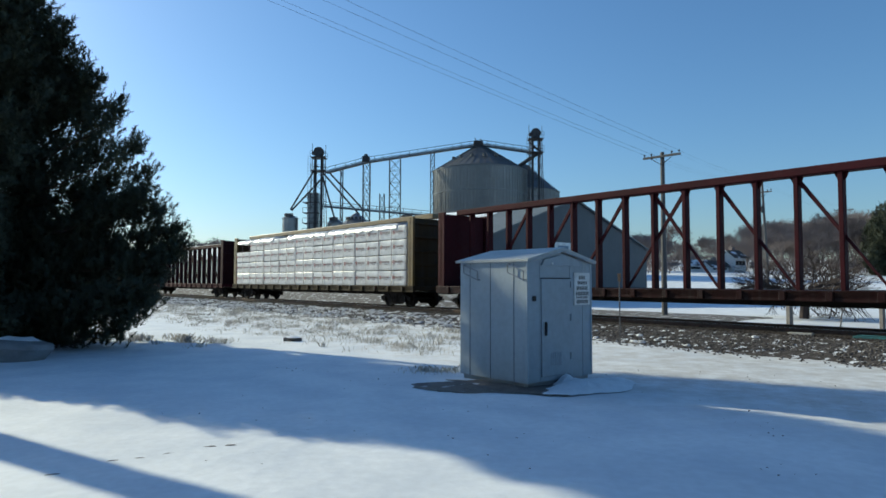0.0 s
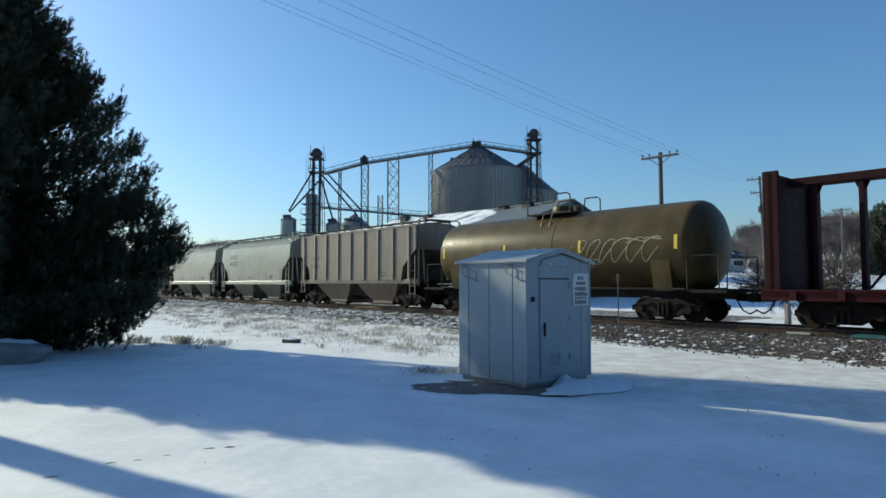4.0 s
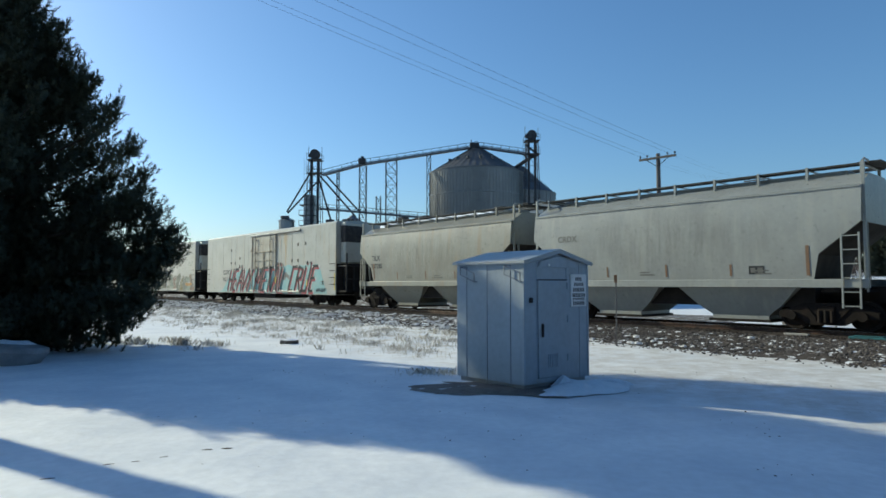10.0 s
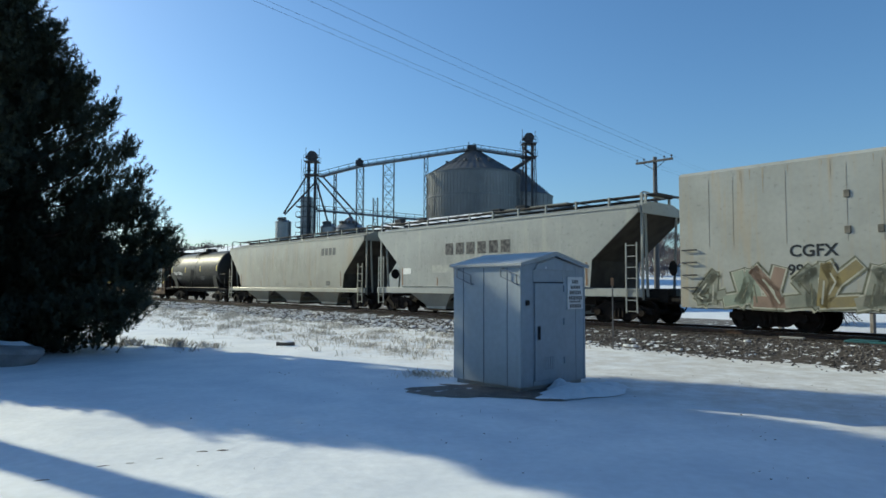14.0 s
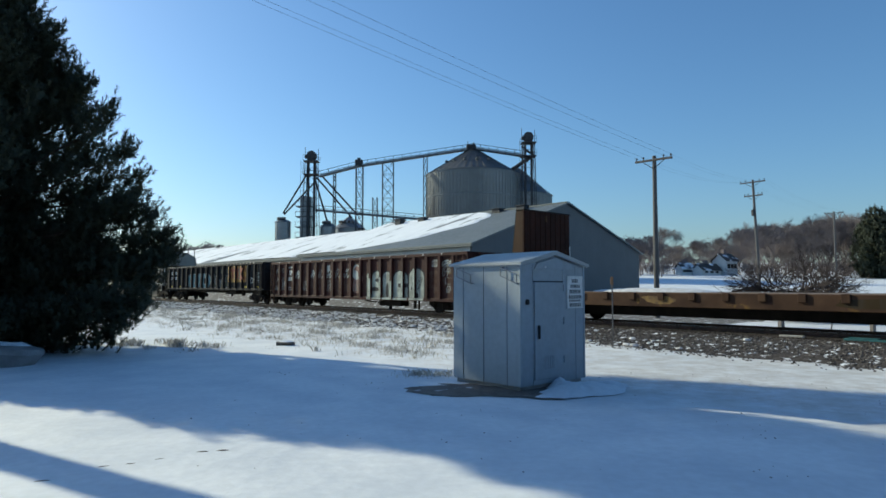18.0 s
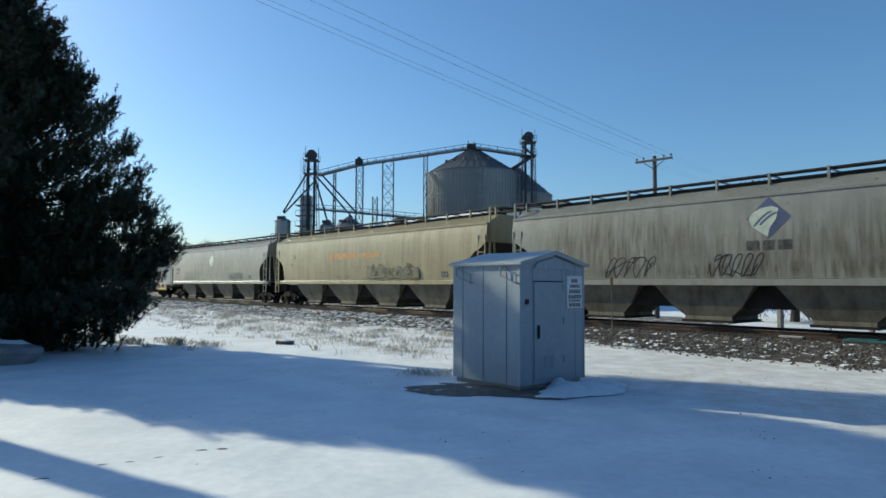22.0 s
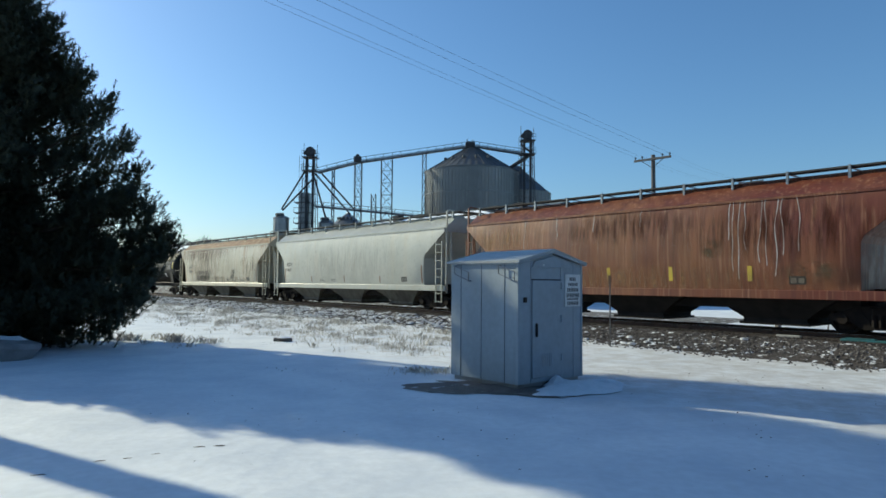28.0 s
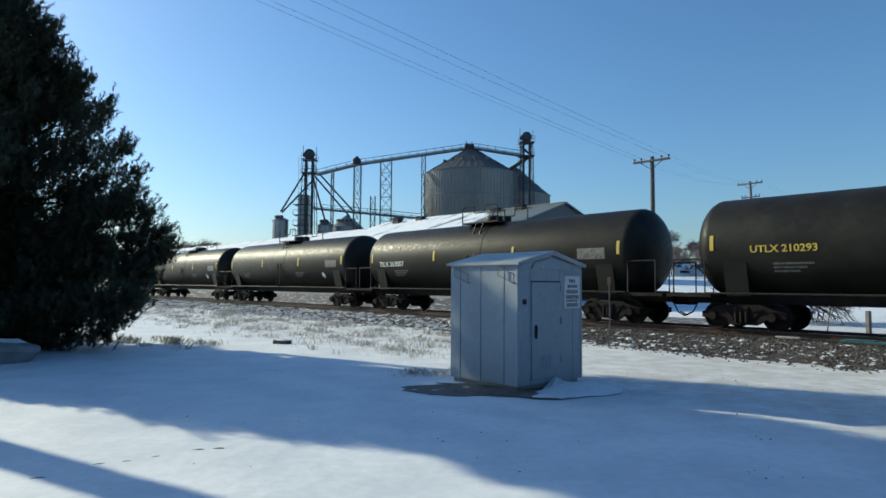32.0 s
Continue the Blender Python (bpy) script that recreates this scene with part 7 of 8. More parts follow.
def make_store(name, a0, a1, eave, ridge, d0, d1, wall, label):
    mid = (d0 + d1) / 2
    s = thing(name, at_track(0, 0), label, "warehouse")
    part("gable_wall", Geo().prism([(d0, -0.3), (d1, -0.3), (d1, eave), (mid, ridge - 0.05), (d0, eave)], a1 - 0.25, a1, "x"), tin_grey, s, "blue-grey sheet metal gable")
    part("gable_wall", Geo().prism([(d0, -0.3), (d1, -0.3), (d1, eave), (mid, ridge - 0.05), (d0, eave)], a0, a0 + 0.25, "x"), tin_grey, s)
    part("front_wall", Geo().box(a0 + 0.25, a1 - 0.25, d0, d0 + 0.2, -0.3, eave), wall, s, "bright sheet metal long wall")
    part("back_wall", Geo().box(a0 + 0.25, a1 - 0.25, d1 - 0.2, d1, -0.3, eave), wall, s)
    part("wall_girt", Geo().box(a0 + 0.3, a1 - 0.3, d0 - 0.05, d0 + 0.01, eave * 0.62, eave * 0.62 + 0.10), wall, s)
    part("gutter", Geo().box(a0 - 0.2, a1 + 0.2, d0 - 0.32, d0 - 0.14, eave - 0.28, eave - 0.06, 0.03), roof_tin, s)
    for sgn, dd in ((1, d0), (-1, d1)):
        e = dd - sgn * 0.35
        ez = eave - (ridge - eave) / (mid - d0) * 0.35
        part("roof", Geo().poly([(a0 - 0.3, e, ez), (a1 + 0.3, e, ez), (a1 + 0.3, mid, ridge), (a0 - 0.3, mid, ridge),
                                 (a0 - 0.3, e, ez + 0.12), (a1 + 0.3, e, ez + 0.12), (a1 + 0.3, mid, ridge + 0.12), (a0 - 0.3, mid, ridge + 0.12)],
                                [(3, 2, 1, 0), (4, 5, 6, 7), (0, 1, 5, 4), (1, 2, 6, 5), (2, 3, 7, 6), (3, 0, 4, 7)]), roof_tin, s, "low-pitched metal roof")
    part("ridge_cap", Geo().box(a0 - 0.2, a1 + 0.2, mid - 0.25, mid + 0.25, ridge + 0.06, ridge + 0.17), roof_tin, s)
    return s


def snow_sheet(name, a0, eave, ridge, d0, mid, edge_lo, edge_hi, seed, label, bow=0.0):
    """Snow lying on the slope towards the track; its right edge runs slantwise from eave to ridge."""
    rows = []
    for j in range(13):
        t = j / 12
        d = d0 - 0.25 + (mid - d0 + 0.25) * t
        z = eave + (ridge - eave) * (d - d0) / (mid - d0) + 0.13
        right = edge_lo + (edge_hi - edge_lo) * t + bow * max(0.0, math.sin(t * 3.14)) ** 0.6 + 1.1 * noise.noise((t * 6, seed, 1)) + 0.5 * noise.noise((t * 17, seed, 2))
        row = []
        for i in range(61):
            a = a0 + (right - a0) * i / 60
            row.append((a, d, z + (0.09 + 0.05 * noise.noise((a * 0.3, d * 0.6, seed))) * (1 if 0 < i < 60 else 0)))
        rows.append(row)
    return solo(name, Geo().loft(rows, closed=False, caps=False), roof_snow(), label, "snow", smooth=60, m=GRID.copy())


make_store("warehouse", -64.0, -36.0, 5.2, 9.44, 34.8, 59.3, tin_shiny, "long grey sheet-metal warehouse with a snowy roof behind the track")
snow_sheet("roof_snow", -63.9, 5.2, 9.44, 34.8, 47.0, -56.0, -48.0, 4, "bright melting snow on the warehouse roof", 8.5)
make_store("grain_store", -168.0, -64.32, 5.0, 8.9, 35.2, 58.9, tin_shiny, "second long sheet-metal store with streaky roof snow")
for a0, lo, hi, sd in ((-167, -118, -118.5, 6), (-117, -96, -89, 7), (-91, -66.5, -64.8, 8)):
    snow_sheet("roof_snow", a0, 5.0, 8.9, 35.2, 47.0, lo, hi, sd, "streaky melting snow on the store roof")
sg = thing("wall_sign", at_track(-35.9, 45.0, 0), "white company sign board on the warehouse gable", "sign")
part("board", Geo().box(0.0, 0.06, -0.9, 2.3, 4.1, 5.4), white_paint, sg)
part("sign_shape", Geo().box(0.06, 0.07, -0.5, 1.0, 4.35, 5.1), surface("sign blue grey", (0.25, 0.30, 0.36), None, 0.6), sg)
part("sign_shape", Geo().prism([(1.1, 4.35), (2.0, 4.35), (1.6, 5.1)], 0.06, 0.07, "x"), dark_paint, sg)

for a, d in ((-59.5, 45.5), (-55.5, 45.8), (-44.0, 46.2), (-40.5, 46.0)):
    solo("roof_vent", Geo().box(-0.55, 0.55, -0.35, 0.35, -0.4, 0.30, 0.03).box(-0.65, 0.65, -0.45, 0.45, 0.30, 0.36), dark_steel, "low dark box vent near the warehouse ridge", "roof vent", "vents on the warehouse roof", m=at_track(a, d, 9.25))

# ================= grain elevator =================
roof_steel = surface("dull bin roof steel", (0.10, 0.105, 0.11), (0.075, 0.08, 0.084), 0.6, 0.25, scale=0.5, bump=0.1)
bin_light = surface("galvanised bin steel", (0.30, 0.31, 0.315), (0.24, 0.25, 0.26), 0.4, 0.5, scale=0.6, bump=0.1)
bin_steel = surface("corrugated bin steel", (0.165, 0.172, 0.176), (0.12, 0.126, 0.13), 0.40, 0.5, scale=0.15, streak=(0.25, 0.25, 0.25), streak_amount=0.3, bump=0.1, gain=0.1)


def grain_bin(x, y, r, eave, peak, label, ribs=64, rings=18, base=0.0, steel=None):
    steel = steel or bin_steel
    s = thing("grain_bin", pose(x, y, base), label, "grain bin")
    prof = [(r, 0.0)]
    for i in range(rings):
        z = eave * i / rings
        prof += [(r + 0.05, z + eave / rings * 0.25), (r, z + eave / rings * 0.98)]
    part("wall", Geo().lathe(prof, 72, "z"), steel, s, "corrugated steel ring wall", smooth=20)
    part("roof", Geo().lathe([(r + 0.25, eave - 0.12), (r * 0.97, eave + 0.05), (r * 0.12, peak - 0.2), (r * 0.1, peak)], 72, "z"), roof_steel if r > 5 else steel, s, "ribbed steel cone roof", smooth=30)
    for i in range(ribs):
        t = 2 * math.pi * i / ribs
        part("stiffener", stored("stiffener|%.1f|%.1f" % (r, eave), lambda: Geo().box(r + 0.02, r + 0.085, -0.035, 0.035, 0.0, eave - 0.1), steel), None, s, m=pose(0, 0, 0, 0, 0, math.degrees(t)))
    for k in range(1, 4 if r > 5 else 0):
        z = eave * (0.99, 0.80, 0.62, 0.40)[k - 1]
        part("wind_ring", Geo().lathe([(r + 0.02, z - 0.16), (r + 0.13, z - 0.13), (r + 0.13, z + 0.13), (r + 0.02, z + 0.16)], 72, "z"), steel, s, "stiffening ring")
    for i in range(0, ribs, 2):
        t = 2 * math.pi * i / ribs
        part("roof_rib", stored("roof_rib|%.1f|%.1f" % (r, eave), lambda: Geo().rod((r * 0.98, 0, eave + 0.08), (r * 0.14, 0, peak - 0.2), 0.04, n=4), roof_steel), None, s, m=pose(0, 0, 0, 0, 0, math.degrees(t)))
    for i in range(5):
        t = radians(-60 - 24 * i)
        part("roof_vent", stored("roof_vent|%.1f" % r, lambda: Geo().lathe([(0.0, 0), (0.28, 0), (0.28, 0.35), (0.34, 0.4), (0.0, 0.55)], 10, "z"), roof_steel), None, s,
             m=pose(r * 0.62 * math.cos(t), r * 0.62 * math.sin(t), eave + (peak - eave) * 0.40))
    return s


grain_bin(5.72, 120, 8.95, 23.0, 28.0, "large corrugated steel grain bin with a cone roof", 84, 26)
grain_bin(17.6, 152, 8.8, 23.6, 30.6, "grain bin standing behind the larger one", 36, 16)
for x, y, r, e, p in ((-30.5, 119, 1.4, 13.9, 14.7), (-22.3, 121, 1.4, 13.2, 14.4), (-18.9, 126, 3.1, 13.3, 15.7), (-8.45, 126, 1.95, 14.1, 15.6)):
    grain_bin(x, y, r, e, p, "small steel holding bin with a cone top", 12, 9, 0.0, bin_light)


def lattice(name, x0, x1, y, z0, z1, label, depth=None, r=0.065):
    s = thing(name, pose(0, 0, 0), label, "tower")
    depth = depth or (x1 - x0)
    corners = [(x0, y), (x1, y), (x1, y + depth), (x0, y + depth)]
    for x, yy in corners:
        part("tower_leg", Geo().rod((x, yy, z0), (x, yy, z1), r, n=6), dark_steel, s)
    n = max(2, int((z1 - z0) / 2.2))
    for k in range(n):
        za, zb = z0 + (z1 - z0) * k / n, z0 + (z1 - z0) * (k + 1) / n
        for (xa, ya), (xb, yb) in zip(corners, corners[1:] + corners[:1]):
            for p, q in (((xa, ya, za), (xb, yb, za)), ((xa, ya, za), (xb, yb, zb)), ((xb, yb, za), (xa, ya, zb))):
                part("cross_brace", Geo().rod(p, q, r * 0.6, n=4), dark_steel, s)
    return s


lattice("support_tower", -16.8, -15.5, 119.6, 0, 25.0, "slender steel lattice tower under the conveyor")
lattice("support_tower", -11.7, -9.6, 119.6, 0, 25.6, "wide steel lattice tower under the conveyor", 1.4)
lattice("support_tower", -3.75, -3.0, 118.6, 0, 26.6, "narrow steel lattice tower beside the bin")
lattice("radio_mast", -15.3, -14.3, 135, 0, 20.9, "thin lattice mast behind the bins")
lattice("radio_mast", -22.6, -22.1, 128, 0, 25.0, "thin lattice mast near the elevator leg", r=0.06)


def bucket_leg(x, y, top, label, w=1.2):
    s = thing("bucket_elevator", pose(x, y, 0), label, "grain elevator")
    for k in (-0.5, 0.5):
        part("casing", Geo().box(k * w - 0.2, k * w + 0.2, -0.3, 0.3, 0, top - 1.0), dark_steel, s, "steel leg casing")
    part("head", Geo().lathe([(0.0, -0.5), (0.95, -0.5), (0.95, 0.5), (0.0, 0.5)], 18, "y", (0, 0, top - 1.0)), dark_steel, s, "rounded head housing", smooth=40)
    part("head_drive", Geo().box(-1.3, -0.7, -0.4, 0.4, top - 1.5, top - 0.9, 0.05).rod((-1.25, 0, top - 0.9), (-1.25, 0, top + 0.7), 0.05).rod((1.25, 0.3, top - 1.9), (1.25, 0.3, top + 0.5), 0.05), dark_steel, s)
    for z in (top - 2.1, top - 4.7):
        plat = part("platform", Geo().box(-1.4, 1.4, -1.3, 1.3, z - 0.08, z), dark_steel, s)
        for q in (-1.3, 1.3):
            part("guard_rail", Geo().pipe([(-1.4, q, z), (-1.4, q, z + 1.1), (1.4, q, z + 1.1), (1.4, q, z)], 0.03).pipe([(-1.4, q, z + 0.55), (1.4, q, z + 0.55)], 0.025), dark_steel, plat)
    for q in (-1, 1):
        for p in (-1, 1):
            part("frame_leg", Geo().rod((q * 1.75, p * 1.3, 0), (q * 1.05, p * 0.9, top - 2.1), 0.08, n=6), dark_steel, s)
    n = 9
    for k in range(n):
        za, zb = (top - 4) * k / n, (top - 4) * (k + 1) / n
        wa, wb = 1.75 - 0.7 * za / (top - 2.1), 1.75 - 0.7 * zb / (top - 2.1)
        for p, q in (((-wa, -1.1, za), (wb, -1.1, zb)), ((wa, 1.1, za), (-wb, 1.1, zb)), ((-wb, -1.1, zb), (wb, -1.1, zb))):
            part("cross_brace", Geo().rod(p, q, 0.035, n=4), dark_steel, s)
    part("caged_ladder", ladder_geo(0, top - 1.9, 0.5, 0.6), dark_steel, s, m=pose(-1.55, -1.25, 0))
    return s


leg1 = bucket_leg(16.2, 118, 31.0, "tall steel bucket elevator leg with platforms beside the bins")
leg2 = bucket_leg(-25.4, 120, 27.8, "steel bucket elevator leg with splayed spouts")
part("spout", Geo().rod((0.9, 0, 26.5), (-3.3, 1, 23.8), 0.36, n=10).rod((-1.3, 0, 28.3), (1.3, 0.2, 26.3), 0.22, n=10), dark_steel, leg1)
for p0, p1 in (((-0.3, 0, 24.2), (-5.1, -1, 15.5)), ((0.6, 0, 21.6), (-4.9, -1, 15.3)), ((1.0, 0, 22.6), (7.3, 4, 15.2)), ((2.1, 0, 22.8), (8.2, 5, 16.0)), ((0.8, 0, 22.0), (3.0, 1, 14.0))):
    part("spout", Geo().rod(p0, p1, 0.17, n=8), dark_steel, leg2, "long steel grain spout")
dry = thing("grain_dryer", pose(-26.7, 121.5, 0), "dark box-shaped grain dryer beside the elevator leg", "grain dryer")
part("casing", Geo().box(-0.9, 1.1, -1, 1, 0, 19.0, 0.05), galv, dry)
for z in range(3, 18, 2):
    part("catwalk", Geo().box(-1.7, 1.3, -1.5, 1.2, z, z + 0.1).pipe([(-1.7, -1.5, z), (-1.7, -1.5, z + 1.0), (1.3, -1.5, z + 1.0)], 0.04), dark_steel, dry)


def conveyor(p0, p1, label, size=0.55):
    p0, p1 = Vector(p0), Vector(p1)
    ln = (p1 - p0).length
    m = Matrix.Translation(p0) @ (p1 - p0).to_track_quat("X", "Z").to_matrix().to_4x4()
    s = thing("conveyor", m, label, "conveyor")
    part("trough", Geo().box(0, ln, -size / 2, size / 2, 0, size, 0.03), galv, s)
    part("walkway", Geo().box(0, ln, -size / 2 - 0.75, -size / 2, -0.06, 0.02), dark_steel, s)
    n = int(ln / 1.6)
    part("handrail", Geo().pipe([(0, -size / 2 - 0.75, 1.0), (ln, -size / 2 - 0.75, 1.0)], 0.05, 5).pipe([(0, -size / 2 - 0.75, 0.5), (ln, -size / 2 - 0.75, 0.5)], 0.035, 5), dark_steel, s)
    for k in range(n + 1):
        part("rail_post", stored("rail_post|%.2f" % size, lambda: Geo().box(-0.04, 0.04, -size / 2 - 0.79, -size / 2 - 0.71, 0, 1.0), dark_steel), None, s, m=pose(ln * k / n, 0, 0))
    return s


conveyor((-23.6, 119.5, 22.5), (-16.0, 119.5, 24.5), "overhead grain conveyor gallery from the elevator leg")
conveyor((-16.0, 119.5, 24.5), (5.5, 119.8, 27.9), "long overhead grain conveyor gallery up to the bin top")
conveyor((5.5, 119.8, 28.0), (15.2, 118.6, 26.3), "grain conveyor from the tall leg to the bin top")
conveyor((-24.5, 121, 16.2), (-3.9, 121, 14.4), "lower grain conveyor between the small bins", 0.4)
solo("conveyor_drive", Geo().box(-0.7, 0.7, -0.6, 0.6, 0, 1.1, 0.08).box(-0.3, 0.3, -0.3, 0.3, 1.1, 1.5, 0.05), dark_steel, "motor housing on the conveyor", "motor", m=pose(-16.2, 119.5, 24.8))
solo("discharge_head_box", Geo().box(-0.9, 0.9, -0.7, 0.7, 0, 1.2, 0.08).rod((-0.6, 0, 1.2), (-0.6, 0, 1.9), 0.08).rod((0.5, 0, 1.2), (0.5, 0, 1.7), 0.08), dark_steel, "discharge head on the bin peak", "machine", m=pose(5.4, 119.8, 27.7))

# ================= poles and wires =================


def line_pole(x, y, base, top, label, arm_turn, arms=((0.0, 1.15),), lean=0.0, stout=1.0):
    s = thing("utility_pole", pose(x, y, base, 0, lean, 0), label, "utility pole", "line of utility poles")
    h = top - base
    part("shaft", Geo().rod((0, 0, -0.3), (0, 0, h), 0.16 * stout, 0.11 * stout, 12), wood_pole, s, "weathered grey wooden shaft", smooth=40)
    for drop, half in arms:
        m = pose(0, 0, h - 0.25 - drop, 0, 0, arm_turn)
        arm = part("crossarm", Geo().box(-half, half, -0.16, -0.06, -0.06, 0.06, 0.01), wood_pole, s, m=m)
        part("arm_brace", Geo().rod((-half * 0.6, -0.11, -0.05), (0, -0.13, -0.5), 0.02, n=5).rod((half * 0.6, -0.11, -0.05), (0, -0.13, -0.5), 0.02, n=5), dark_steel, arm)
        for q in (-0.93, -0.55, 0.55, 0.93):
            part("insulator", stored("insulator", lambda: Geo().lathe([(0.0, 0), (0.02, 0), (0.02, 0.07), (0.055, 0.08), (0.05, 0.16), (0.0, 0.18)], 10, "z"), dark_steel), None, arm, m=pose(q * half, -0.11, 0.06))
    return s


ARM = -45.0
line_pole(11.97, 35.2, -0.05, 9.15, "grey wooden utility pole with one crossarm behind the track", ARM, ((0.0, 1.10),))
line_pole(31.3, 62.0, 0.4, 12.35, "leaning utility pole with two crossarms", ARM, ((0.0, 1.19), (1.35, 0.88)), -2.2)
leaning = bpy.data.objects["utility_pole.001"]
part("cutout_box", Geo().box(-0.32, -0.02, -0.25, 0.1, 8.35, 8.95, 0.04).rod((-0.17, -0.1, 8.95), (-0.17, -0.1, 9.2), 0.04), dark_steel, leaning, "small dark transformer can")
line_pole(59.5, 95.0, 1.6, 13.1, "far utility pole with one crossarm", ARM, ((0.0, 1.3),))
line_pole(-14.0, 12.43, -0.02, 12.5, "stout utility pole that carries the wires over the track", 90.0, ((0.0, 1.9),), 0.0, 2.1)


def wire(p0, p1, sag, label, r=1.0):
    p0, p1 = Vector(p0), Vector(p1)
    pts = []
    for i in range(25):
        t = i / 24
        p = p0.lerp(p1, t)
        p.z -= sag * 4 * t * (1 - t)
        pts.append(tuple(p))
    rings = [[(x, y, z + 0.005 * r), (x + 0.003 * r, y - 0.003 * r, z - 0.003 * r), (x - 0.003 * r, y + 0.003 * r, z - 0.003 * r)] for x, y, z in pts]
    solo("overhead_wire", Geo().loft(rings), black_iron, label, "wire", "overhead wires")


for q, o in ((-0.93, 1.5), (-0.55, 0.95), (0.55, -0.7), (0.93, -1.75)):
    t = radians(ARM)
    p = Vector((11.97 + q * 1.10 * math.cos(t), 35.2 + q * 1.10 * math.sin(t), 9.1))
    wire(p, (-14.0, 12.1 + o, 12.4), 0.15, "thin black overhead wire crossing the sky")
    wire(p, (31.0 + q * 1.19 * math.cos(t), 62.0 + q * 1.19 * math.sin(t), 12.2), 0.5, "thin black overhead wire towards the hill", 0.6)
    wire((31.0 + q * 1.19 * math.cos(t), 62.0 + q * 1.19 * math.sin(t), 12.2), (59.5 + q * 1.3 * math.cos(t), 95.0 + q * 1.3 * math.sin(t), 13.0), 0.5, "thin black overhead wire over the field", 0.6)

# ================= pine in front =================
needle = surface("dark pine needles", (0.082, 0.092, 0.062), (0.058, 0.066, 0.046), 0.75, scale=2)
bark = surface("grey brown bark", (0.075, 0.058, 0.045), (0.045, 0.036, 0.03), 0.95, scale=5, stretch=(4, 4, 1))


# share of the height against share of the spread, from the lowest limbs up
BROAD = ((0.0, 0.66), (0.05, 0.84), (0.10, 1.04), (0.22, 1.0), (0.26, 1.0), (0.30, 0.90), (0.41, 0.86), (0.48, 0.76), (0.56, 0.64), (0.62, 0.56), (0.70, 0.44), (0.78, 0.31), (0.9, 0.13), (1.0, 0.03))
ROUND = ((0.0, 0.7), (0.2, 1.0), (0.45, 0.95), (0.7, 0.7), (0.9, 0.35), (1.0, 0.05))
HIGH = ((0.58, 0.5), (0.62, 0.9), (0.70, 1.0), (0.82, 0.9), (0.93, 0.6), (1.0, 0.05))


